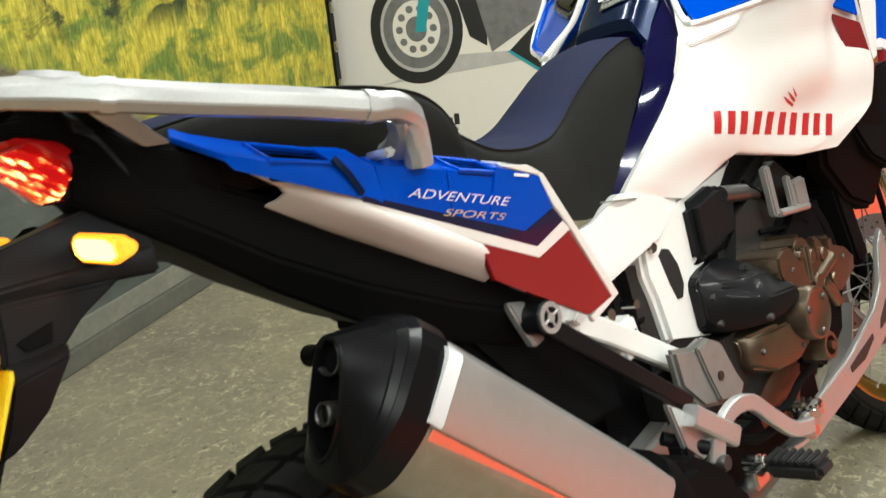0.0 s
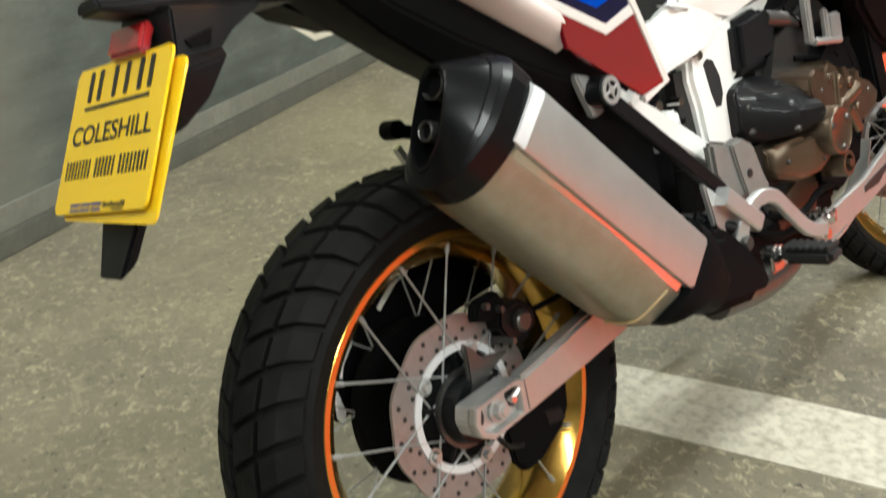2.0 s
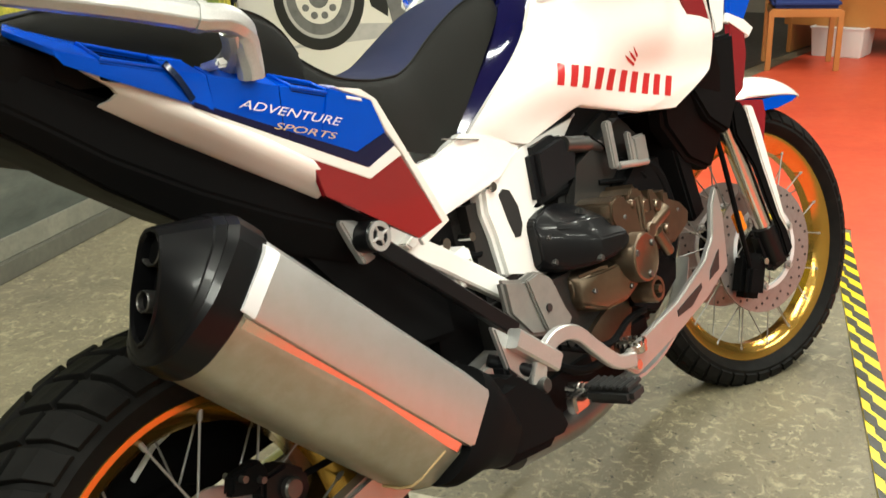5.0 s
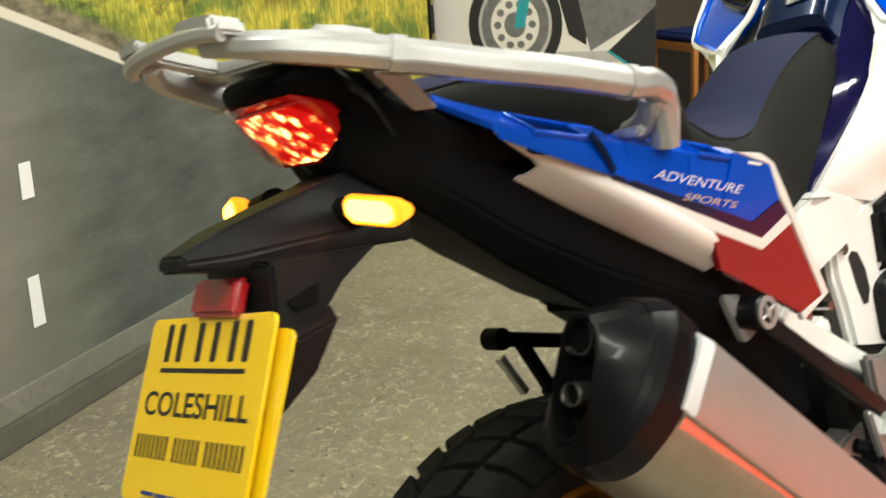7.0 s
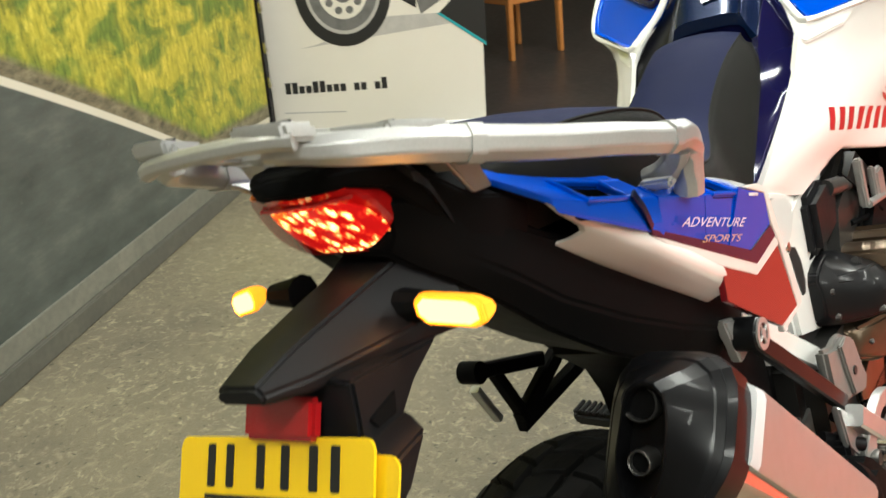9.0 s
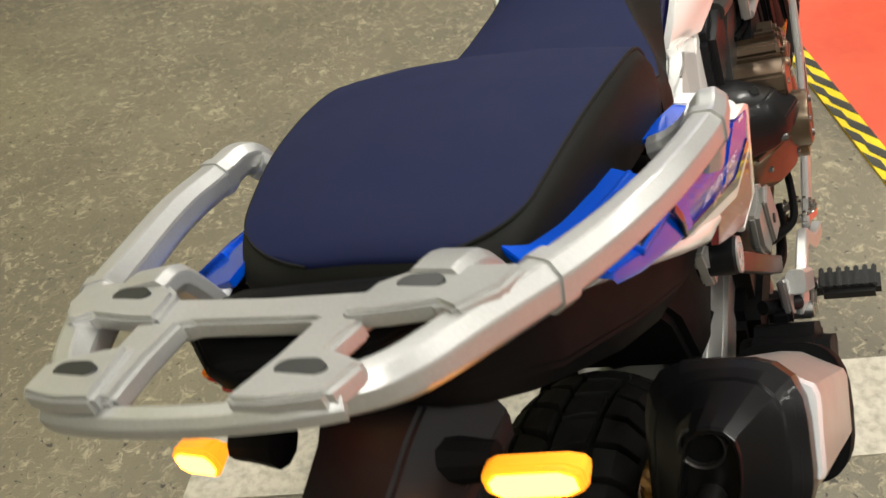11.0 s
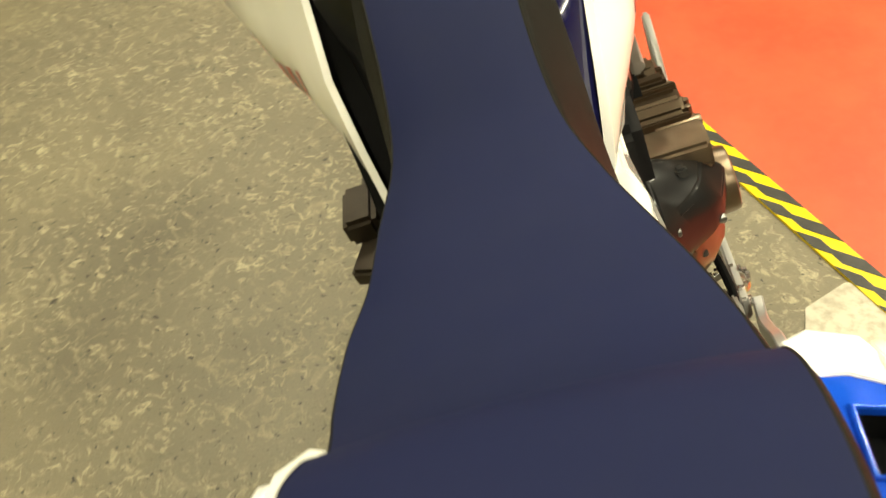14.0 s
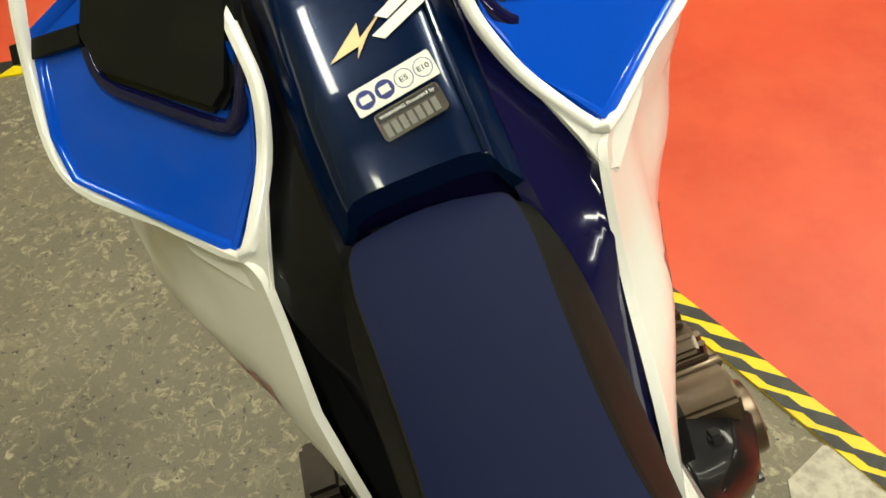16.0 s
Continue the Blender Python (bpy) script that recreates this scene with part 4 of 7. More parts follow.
lp = part("number_plate", plate_at(PLM, 0.225, 0.170, 0.003, 0.010), PLATEYELLOW, bike, "yellow show plate with black lettering")
up = PLM @ Matrix.Translation((0, 0, 0.0032))
# dealer's initials, as plain bars
for x, w in ((0.037, 0.033), (0.098, 0.038), (0.158, 0.033)):
    for dx in (0, w - 0.0095):
        part("plate_bar", plate_at(up @ Matrix.Translation((x + dx, 0.1285, 0)), 0.0095, 0.0355, 0.0005, 0.002), INK, lp)
part("plate_line", plate_at(up @ Matrix.Translation((0.0345, 0.1185, 0)), 0.1555, 0.0042, 0.0005), INK, lp)
words("COLESHILL", 0.193, 0.0225, INK, lp, up @ Matrix.Translation((0.0155, 0.0785, 0.0004)))
# number, as plain bars
for x0, count in ((0.0135, 4), (0.0895, 3), (0.1480, 4)):
    for k in range(count):
        for dx in (0, 0.0085):
            part("plate_bar", plate_at(up @ Matrix.Translation((x0 + k * 0.0168 + dx, 0.0395, 0)), 0.0038, 0.0215, 0.0005, 0.001), INK, lp)
for k in range(3):
    part("plate_mark", plate_at(up @ Matrix.Translation((0.0435 + k * 0.027, 0.0075, 0)), 0.024, 0.0035, 0.0005), INKBLUE, lp)
    part("plate_mark", plate_at(up @ Matrix.Translation((0.0435 + k * 0.027, 0.0020, 0)), 0.024, 0.0030, 0.0005), INKBLUE, lp)
for k in range(9):
    part("plate_mark", plate_at(up @ Matrix.Translation((0.127 + k * 0.0058, 0.0045, 0)), 0.0034, 0.0062 if k in (0, 3, 7, 8) else 0.0046, 0.0005), INK, lp)
part("plate_mark", plate_at(up @ Matrix.Translation((0.150, 0.0012, 0)), 0.024, 0.0018, 0.0005), INK, lp)

# ---- seats ----
def seat_ring(x, top, w, low, lw, crown):
    """Half a section from the middle of the top to the lower edge."""
    return [(x, 0.0, top), (x, w * 0.5, top - crown * 0.22), (x, w * 0.85, top - crown * 0.7), (x, w, top - crown), (x, w + 0.006, top - crown - 0.012), (x, (w + lw) / 2 + 0.005, (top - crown + low) / 2), (x, lw, low)]


def seat(name, rings, label, top_label, end=None):
    full = []
    for r in rings:
        h = seat_ring(*r)
        c = -0.011 + 0.023 * max(0.0, min(1.0, (h[0][0] - 0.14) / 0.20))
        slim = 1 - 0.10 * min(1.0, max(0.0, (h[0][0] - 0.16) / 0.06)) * min(1.0, max(0.0, (0.48 - h[0][0]) / 0.05))  # the far edge is pressed in
        full.append([(x, c - y, z + TILT * (0.13 - y)) for x, y, z in h[::-1]] + [(x, c + y * slim, z + TILT * (0.13 + y)) for x, y, z in h[1:]])
    k = len(full[0])
    rows = [spline([f[i] for f in full], 5) for i in range(k)]
    def strip(i0, i1, cap, first=0):
        bm = bmesh.new()
        g = [[bm.verts.new(p) for p in rows[i][first:]] for i in range(i0, i1 + 1)]
        for a, b in zip(g, g[1:]):
            for j in range(len(a) - 1):
                bm.faces.new((a[j], a[j + 1], b[j + 1], b[j]))
        if cap:
            for e in (0, -1):
                bm.faces.new([a[e] for a in g])
        bmesh.ops.recalc_face_normals(bm, faces=bm.faces)
        return bm
    body = part(name, strip(0, k - 1, True), SEATBLACK, bike, label, 60)
    # the vinyl top, with rounded corners at its rear end
    cols, rad = [], 0.056
    for j in range(len(rows[0])):
        pts = [Vector(rows[i][j]) for i in range(3, k - 3)]
        c, x = pts[3].y, pts[0].x
        if end is not None:
            if x < end:
                continue
            w = (pts[-1].y - pts[0].y) / 2
            f = 1 - (rad - math.sqrt(max(rad * rad - max(end + rad - x, 0) ** 2, 0))) / w
            def across(y):
                for p, q in zip(pts, pts[1:]):
                    if p.y <= y <= q.y:
                        return p.lerp(q, (y - p.y) / max(q.y - p.y, 1e-6))
                return pts[3]
            pts = [across(c + (p.y - c) * f * 0.9999) for p in pts]
        cols.append(pts)
    bm = bmesh.new()
    g = [[bm.verts.new(p) for p in c] for c in cols]
    for a, b in zip(g, g[1:]):
        for j in range(len(a) - 1):
            bm.faces.new((a[j], a[j + 1], b[j + 1], b[j]))
    ext = bmesh.ops.extrude_face_region(bm, geom=bm.faces[:])
    bmesh.ops.translate(bm, vec=(0, 0, 0.0024), verts=[v for v in ext["geom"] if isinstance(v, bmesh.types.BMVert)])
    bmesh.ops.recalc_face_normals(bm, faces=bm.faces)
    part("seat_cover", bm, SEATBLUE, body, top_label, 60)
    for i in (0, -1):
        part("seam", tube([c[i] + Vector((0, 0, 0.001)) for c in cols], 0.0017, 6), SEATBLACK, body)
    return body


seat("pillion_seat", [(-0.121, 0.990, 0.050, 0.966, 0.048, 0.004), (-0.117, 1.012, 0.072, 0.960, 0.070, 0.006), (-0.105, 1.028, 0.091, 0.956, 0.088, 0.007), (-0.082, 1.036, 0.103, 0.953, 0.097, 0.008), (-0.050, 1.040, 0.111, 0.950, 0.106, 0.008), (0.0, 1.042, 0.120, 0.946, 0.112, 0.009), (0.05, 1.040, 0.127, 0.942, 0.119, 0.010),
                      (0.12, 1.030, 0.134, 0.930, 0.128, 0.011), (0.185, 1.013, 0.140, 0.912, 0.136, 0.012), (0.222, 0.990, 0.142, 0.895, 0.140, 0.013), (0.245, 0.960, 0.140, 0.880, 0.142, 0.014)], "black-sided pillion seat", "blue vinyl top", -0.109)
seat("rider_seat", [(0.240, 0.955, 0.140, 0.860, 0.143, 0.012), (0.275, 0.935, 0.142, 0.845, 0.145, 0.013), (0.31, 0.922, 0.142, 0.835, 0.145, 0.014), (0.37, 0.912, 0.131, 0.810, 0.140, 0.014), (0.42, 0.909, 0.114, 0.790, 0.130, 0.014), (0.48, 0.910, 0.092, 0.775, 0.116, 0.014), (0.54, 0.925, 0.072, 0.775, 0.104, 0.014), (0.60, 0.955, 0.065, 0.815, 0.098, 0.013),
                    (0.67, 0.988, 0.065, 0.880, 0.096, 0.012), (0.73, 1.005, 0.067, 0.935, 0.092, 0.010), (0.768, 1.007, 0.061, 0.965, 0.080, 0.009), (0.785, 0.998, 0.045, 0.972, 0.058, 0.008)], "dished black rider seat", "blue vinyl top")

# ---- tank and fairing ----
TY = (-0.076, -0.064, -0.050, 0, 0.050, 0.064, 0.076)
tank = part("tank", skewed(patch([[(x, y * k, z - 1.7 * max(abs(y) - 0.048, 0)) for x, z, k in ((0.790, 1.038, 1.0), (0.815, 1.064, 1.0), (0.850, 1.094, 1.0), (0.90, 1.124, 1.02), (0.98, 1.156, 1.06), (1.10, 1.185, 1.1))] for y in TY], 0.02, (0, 0, -1), 4, 3, False)), TANKBLUE, bike, "dark metallic blue fuel tank")
# bead along the near crease only, added to catch a thin highlight
part("tank_crease", skewed(tube([(x, -0.0555 * k, z - 1.7 * 0.0045) for x, z, k in ((0.791, 1.0395, 1.0), (0.815, 1.065, 1.0), (0.850, 1.095, 1.0), (0.90, 1.125, 1.02), (0.98, 1.157, 1.06), (1.10, 1.186, 1.1))], 0.0026, 8, 4)), TANKBLUE, tank)
part("tank_step", skewed(patch([[(0.792, y, 1.036 - 1.7 * max(abs(y) - 0.048, 0)), (0.797, y * 0.98, 1.008 - 1.4 * max(abs(y) - 0.048, 0)), (0.800, y * 1.02, 0.94)] for y in TY], 0.01, (1, 0, 0), 3, 3, False)), NAVY, bike)
FLANK = lambda: patch([[(1.06, -0.076, 1.13), (0.92, -0.071, 1.085), (0.798, -0.068, 1.000), (0.72, -0.080, 0.918), (0.64, -0.078, 0.845), (0.57, -0.070, 0.775)],
                                  [(1.03, -0.092, 1.11), (0.90, -0.094, 1.050), (0.800, -0.112, 0.980), (0.73, -0.100, 0.902), (0.66, -0.090, 0.835), (0.59, -0.080, 0.768)],
                                  [(1.00, -0.100, 1.10), (0.87, -0.108, 1.025), (0.790, -0.128, 0.972), (0.74, -0.110, 0.890), (0.67, -0.098, 0.825), (0.605, -0.088, 0.765)]], 0.012, (0, 1, -0.3), 3, 3)
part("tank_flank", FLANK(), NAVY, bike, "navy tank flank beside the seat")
# the far flank is set black, the near one navy
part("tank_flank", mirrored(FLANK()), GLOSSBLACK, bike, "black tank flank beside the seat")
FR = [[(0.806, -0.143, 0.994), (0.880, -0.185, 0.999), (0.935, -0.246, 1.010), (1.000, -0.258, 1.045), (1.06, -0.262, 1.09)],
      [(0.788, -0.132, 0.982), (0.850, -0.172, 0.965), (0.930, -0.216, 0.962), (1.040, -0.246, 0.965), (1.10, -0.262, 0.975)],
      [(0.745, -0.118, 0.905), (0.800, -0.150, 0.890), (0.900, -0.186, 0.880), (1.040, -0.225, 0.865), (1.135, -0.255, 0.870)],
      [(0.665, -0.103, 0.840), (0.755, -0.138, 0.828), (0.870, -0.166, 0.815), (1.000, -0.198, 0.800), (1.140, -0.238, 0.800)],
      [(0.602, -0.088, 0.790), (0.735, -0.112, 0.775), (0.835, -0.144, 0.786), (0.985, -0.188, 0.750), (1.118, -0.230, 0.774)],
      [(0.606, -0.080, 0.778), (0.712, -0.100, 0.744), (0.826, -0.136, 0.783), (0.955, -0.176, 0.744), (1.045, -0.200, 0.733)]]


def swung(bm):
    """The far side's lower fairing stands further out."""
    for v in bm.verts:
        out = min(1.0, max(0.0, (v.co.y - 0.135 - (v.co.z - 0.80) * 0.3) / 0.03))
        v.co.y += (0.028 + out * (0.008 + 0.030 * min(1.0, max(0.0, (v.co.x - 0.80) / 0.17)))) * min(1.0, max(0.0, (1.0 - v.co.z) / 0.10))
    return bm


def flared(bm):
    """The upper fairing stands further out towards its rim, on either side."""
    for v in bm.verts:
        high = min(1.0, max(0.0, (v.co.z - 0.95) / 0.05))
        if v.co.y > 0:
            v.co.y += 0.014 * min(1.0, max(0.0, (v.co.y - 0.16) / 0.10)) * high
        else:
            v.co.y -= 0.024 * min(1.0, max(0.0, (-v.co.y - 0.14) / 0.09)) * high
    return bm


def fuller(bm):
    """The near fairing's lower flank is a little fuller."""
    for v in bm.verts:
        out = min(1.0, max(0.0, (-v.co.y - 0.080 - (v.co.z - 0.778) * 0.3) / 0.03))
        bulge = min(1.0, max(0.0, (v.co.x - 0.86) / 0.06)) * min(1.0, max(0.0, (1.05 - v.co.x) / 0.05)) * min(1.0, max(0.0, (1.0 - v.co.z) / 0.035)) * min(1.0, max(0.0, (v.co.z - 0.82) / 0.06))
        v.co.y -= out * 0.012 * min(1.0, max(0.0, (0.93 - v.co.z) / 0.08)) + 0.026 * bulge
    return bm


near_fairing = part("side_fairing", fuller(flared(patch(FR, 0.008, (0, 1, -0.15), 4, 4, False))), WHITE, bike, "gloss white side fairing")
far_fairing = part("side_fairing", flared(swung(mirrored(patch(FR, 0.008, (0, 1, -0.15), 4, 4, False)))), WHITE, bike, "gloss white side fairing")
both("fairing_red", lambda: skin([(1.050, -0.2505, 0.952), (1.112, -0.268, 0.924), (1.149, -0.262, 0.842), (1.128, -0.243, 0.786)], 0.004, (0, 1, 0)), RED, bike, "red stripe")
both("fairing_blue", lambda: skin([(1.02, -0.254, 1.00), (1.045, -0.257, 0.962), (1.105, -0.270, 0.935), (1.10, -0.272, 1.0)], 0.004, (0, 1, 0)), BLUE, bike)
EDGE_IN = [(0.792, -0.134, 0.985), (0.816, -0.120, 1.014), (0.850, -0.094, 1.045), (0.880, -0.077, 1.088), (0.915, -0.078, 1.118), (0.98, -0.085, 1.16)]
RIM = [(0.875, -0.190, 1.000), (0.942, -0.250, 1.012), (0.975, -0.262, 1.04), (1.01, -0.252, 1.09), (1.03, -0.24, 1.13), (1.05, -0.225, 1.17)]
for side in (flared, lambda bm: flared(mirrored(bm))):
    part("fairing_edge", side(sweep(spline(EDGE_IN[:0:-1], 4)[:-1] + [Vector(p) for p in ((0.815, -0.122, 1.011), (0.807, -0.131, 1.002), (0.807, -0.139, 0.997), (0.818, -0.149, 0.9955))] + spline(RIM, 4), barred(0.012, 0.010, 0.004), (-0.6, 0.3, 0.7))), WHITE, bike)
for side in (flared, lambda bm: flared(mirrored(bm))):
    part("fairing_web", side(skin([(0.846, -0.094, 1.043), (0.812, -0.138, 1.001), (0.880, -0.193, 1.003), (0.850, -0.178, 0.975), (0.790, -0.140, 0.965), (0.782, -0.128, 0.975), (0.800, -0.118, 1.004)], 0.006, (0.5, 0.3, -0.7), 0.002)), WHITE, bike)
UPPER = [(0.810, -0.142, 0.997), (0.853, -0.101, 1.038), (0.882, -0.083, 1.082), (0.917, -0.085, 1.115), (1.02, -0.16, 1.165), (1.03, -0.235, 1.12), (1.012, -0.245, 1.090), (0.977, -0.257, 1.045), (0.945, -0.252, 1.017)]


def dished(poly, depth, thick, inward):
    """A panel with a straight rim and a shallow hollow in its middle."""
    d = Vector(inward).normalized()
    p = [Vector(q) for q in poly]
    c = sum(p, Vector()) / len(p)
    rings = [[q + d * (depth * f + t) + (c - q) * (1 - k) for q in p] for k, f, t in ((1.0, 0, thick), (1.0, 0, 0), (0.965, 0.04, 0), (0.93, 0.16, 0), (0.88, 0.46, 0), (0.83, 0.76, 0), (0.78, 0.94, 0), (0.74, 1.0, 0))]
    return loft(rings)


for flip in (False, True):
    bm = dished([Vector(p) + Vector((-0.63, -0.47, 0.62)) * 0.003 for p in UPPER], 0.030, 0.006, (0.63, 0.47, -0.62))
    part("upper_fairing", flared(mirrored(bm)) if flip else flared(bm), BLUE, bike, "gloss blue inner fairing", 50)
LID = [(1.030, -0.181, 1.158), (1.001, -0.203, 1.115), (0.970, -0.197, 1.091), (0.890, -0.117, 1.072), (0.893, -0.097, 1.088), (0.922, -0.076, 1.128), (0.949, -0.064, 1.160)]
POD_OUT = Vector((-0.63, -0.38, 0.68))
for side in (flared, lambda bm: flared(mirrored(bm))):
    part("deflector", side(skin([Vector(p) + POD_OUT * 0.003 for p in LID], 0.022, -POD_OUT, 0.006)), GLOSSBLACK, bike, "black plastic insert with a screw")
    part("deflector_slot", side(sweep([Vector(p) - POD_OUT * 0.001 for p in ((1.000, -0.198, 1.117), (1.030, -0.262, 1.102))], rect(0.018, 0.008), POD_OUT)), GLOSSBLACK, bike)
both("deflector_rim", lambda: sweep(spline([Vector(p) - POD_OUT * 0.005 for p in ((1.010, -0.206, 1.118), (0.998, -0.208, 1.108), (0.967, -0.203, 1.085), (0.930, -0.167, 1.074), (0.890, -0.123, 1.064), (0.883, -0.108, 1.066), (0.889, -0.092, 1.086), (0.905, -0.080, 1.110))], 3), barred(0.015, 0.014, 0.004), POD_OUT), NAVY, bike)
both("deflector_screw", lambda: joined(sweep([Vector((0.951, -0.110, 1.121)) + POD_OUT * k for k in (-0.002, 0.0055)], circle(0.0055, 14), (0, 1, 0)), sweep([Vector((0.951, -0.110, 1.121)) + POD_OUT * k for k in (-0.002, 0.0045)], circle(0.0078, 14), (0, 1, 0))), DARKSTEEL, bike)
part("flank_infill", patch([[(1.00, 0.115, 1.10), (0.87, 0.122, 1.025), (0.790, 0.134, 0.972), (0.74, 0.118, 0.888), (0.67, 0.106, 0.822), (0.600, 0.092, 0.762)],
                            [(0.99, 0.135, 1.08), (0.86, 0.140, 1.010), (0.792, 0.152, 0.974), (0.752, 0.165, 0.900), (0.672, 0.152, 0.834), (0.605, 0.140, 0.780)]], 0.012, (0, -1, -0.3), 3, 3), BLACK, bike)
# maker's mark on the fairing: plain bars that follow its curve
def laid(ob, m, cells, lift=0.0007):
    """Flat shapes in the plane of m (x along, y up, z out), each a grid of points, laid on the surface of ob."""
    tree = BVHTree.FromPolygons([v.co for v in ob.data.vertices], [q.vertices for q in ob.data.polygons])
    out = (m.to_3x3() @ Vector((0, 0, 1))).normalized()
    bm = bmesh.new()
    for corners in cells:
        a, b, c, d = [Vector((*q, 0)) for q in corners]
        grid = []
        for i in range(5):
            row = []
            for k in range(5):
                p = m @ a.lerp(b, k / 4).lerp(d.lerp(c, k / 4), i / 4)
                hit = tree.ray_cast(p + out * 0.06, -out, 0.12)[0]
                row.append(bm.verts.new((hit or p) + out * lift))
            grid.append(row)
        for r0, r1 in zip(grid, grid[1:]):
            for k in range(4):
                bm.faces.new((r0[k], r0[k + 1], r1[k + 1], r1[k]))
    return bm


for ob, mk in ((near_fairing, framed((0.771, -0.150, 0.826), (1.040, -0.222, 0.752), (0.774, -0.153, 0.862))), (far_fairing, framed((1.040, 0.262, 0.782), (0.779, 0.190, 0.850), (1.043, 0.264, 0.822)))):
    for k in range(5):
        for dx in (0, 0.030):
            x = k * 0.0575 + dx
            part("maker_mark", laid(ob, mk, [[(x, 0), (x + 0.0155, 0), (x + 0.0155, 0.036), (x, 0.036)]]), DECALRED, bike)
    for k in range(3):
        part("maker_wing", laid(ob, mk, [[(0.150 + 0.006 * k, 0.052 + 0.007 * k), (0.172, 0.044 + 0.007 * k), (0.172, 0.049 + 0.007 * k), (0.140 + 0.006 * k, 0.060 + 0.008 * k)]]), DECALRED, bike)
# stickers on the tank
TM = framed((0.815, -0.006, 1.0652), (0.815, -0.056, 1.0652), (0.850, -0.006, 1.0952))
tz = TM @ pose(0, 0, 0.0012, 0, 0, 8)
st = part("fuel_sticker", plate_at(tz @ Matrix.Translation((-0.034, 0.020, 0)), 0.068, 0.021, 0.0006, 0.002), STICKER, tank, "white fuel sticker with four round marks")
for k in range(4):
    c = tz @ Matrix.Translation((-0.034 + 0.010 + 0.0162 * k, 0.0305, 0.0007))
    bm = bmesh.new()
    bmesh.ops.create_circle(bm, cap_ends=True, radius=0.0075, segments=24, matrix=c)
    part("round_mark", bm, INKBLUE, st)
    if k > 1:
        bm = bmesh.new()
        bmesh.ops.create_circle(bm, cap_ends=True, radius=0.0069, segments=24, matrix=c @ Matrix.Translation((0, 0, 0.0002)))
        part("round_mark", bm, STICKER, st)
        words(("E5", "E10")[k - 2], (0.0065, 0.0095)[k - 2], 0.0042, INK, st, c @ Matrix.Translation((-0.0033 - 0.0014 * (k - 2), -0.0021, 0.0004)))
    else:
        part("round_sign", plate_at(c @ Matrix.Translation((-0.0042, -0.0028, 0.0002)), 0.0084, 0.0056, 0.0002), STICKER, st)
dt = part("metal_tag", plate_at(tz @ Matrix.Translation((-0.026, -0.006, 0)), 0.054, 0.023, 0.0012, 0.004), CHROME, tank, "shiny silver security tag")
part("tag_band", plate_at(tz @ Matrix.Translation((-0.024, 0.009, 0.0014)), 0.050, 0.0065, 0.0002), INK, dt)
words("WARNING Protected by", 0.046, 0.0035, STICKER, dt, tz @ Matrix.Translation((-0.022, 0.0105, 0.0018)))
for k in range(7):
    part("tag_bar", plate_at(tz @ Matrix.Translation((-0.0225 + k * 0.0066, -0.0035, 0.0014)), 0.0048, 0.0105, 0.0003), GREYPAINT, dt)
TM2 = framed((0.866, -0.010, 1.1042), (0.866, -0.060, 1.1042), (0.89, -0.010, 1.1186)) @ pose(0, 0, 0, 0, 0, 8)
# maker's lightning-shaped sign on the tank, as plain shapes
for k, (poly, m_) in enumerate((([(-0.052, 0.096), (-0.016, 0.118), (-0.02, 0.104), (0.03, 0.128), (0.0, 0.112), (-0.012, 0.104), (-0.03, 0.088), (-0.024, 0.098)], GOLDDECAL), ([(-0.010, 0.100), (0.050, 0.118), (0.048, 0.106), (-0.002, 0.092)], STICKER), ([(0.0, 0.115), (0.055, 0.132), (0.052, 0.121), (0.008, 0.107)], STICKER))):
    part("tank_sign", skin([TM2 @ Vector((x * 0.9, (y - 0.09) * 0.9, 0.001 + 0.0004 * k)) for x, y in poly], 0.0004, TM.to_3x3() @ Vector((0, 0, 1)), 0), m_, tank)

# ---- frame, covers and foot gear ----
both("side_cover", lambda: skin([(0.305, -0.155, 0.81), (0.34, -0.146, 0.795), (0.443, -0.1138, 0.768), (0.485, -0.1119, 0.77), (0.556, -0.1108, 0.792), (0.606, -0.098, 0.782), (0.712, -0.1, 0.746), (0.7, -0.102, 0.738), (0.62, -0.115, 0.706), (0.425, -0.127, 0.68), (0.36, -0.143, 0.66), (0.345, -0.147, 0.672), (0.39, -0.141, 0.692)], 0.02, (0, 1, 0), 0.003), WHITE, bike, "white side cover under the seat")
part("panel_seam", sweep([(0.505, -0.1130, 0.792), (0.556, -0.1100, 0.782), (0.60, -0.1040, 0.774)], rect(0.0022, 0.003), (0, -1, 0)), GREYPAINT, bike)
part("frame_strut", slab([(0.578, 0.697), (0.574, 0.660), (0.584, 0.619), (0.592, 0.549), (0.703, 0.516), (0.724, 0.586), (0.739, 0.643), (0.795, 0.700), (0.867, 0.752), (0.921, 0.776), (0.704, 0.750), (0.619, 0.725)], -0.106, -0.070, 0.008), WHITE, bike, "white painted frame strut")
part("strut_hole", slab([(0.613, 0.682), (0.628, 0.690), (0.645, 0.684), (0.660, 0.654), (0.662, 0.622), (0.650, 0.602), (0.634, 0.604), (0.624, 0.632)], -0.1075, -0.068, 0.002), INK, bike)
part("frame_bolt", lathe([(0.0, -0.114), (0.007, -0.114), (0.009, -0.111), (0.009, -0.100), (0.0, -0.100)], (0.600, 0.698), 12, False), CHROME, bike)
both("frame_rail", lambda: sweep([(0.335, -0.118, 0.688), (0.43, -0.121, 0.628), (0.57, -0.125, 0.530)], rect(0.022, 0.034), (0, 0, 1)), WHITE, bike, "white subframe rail")
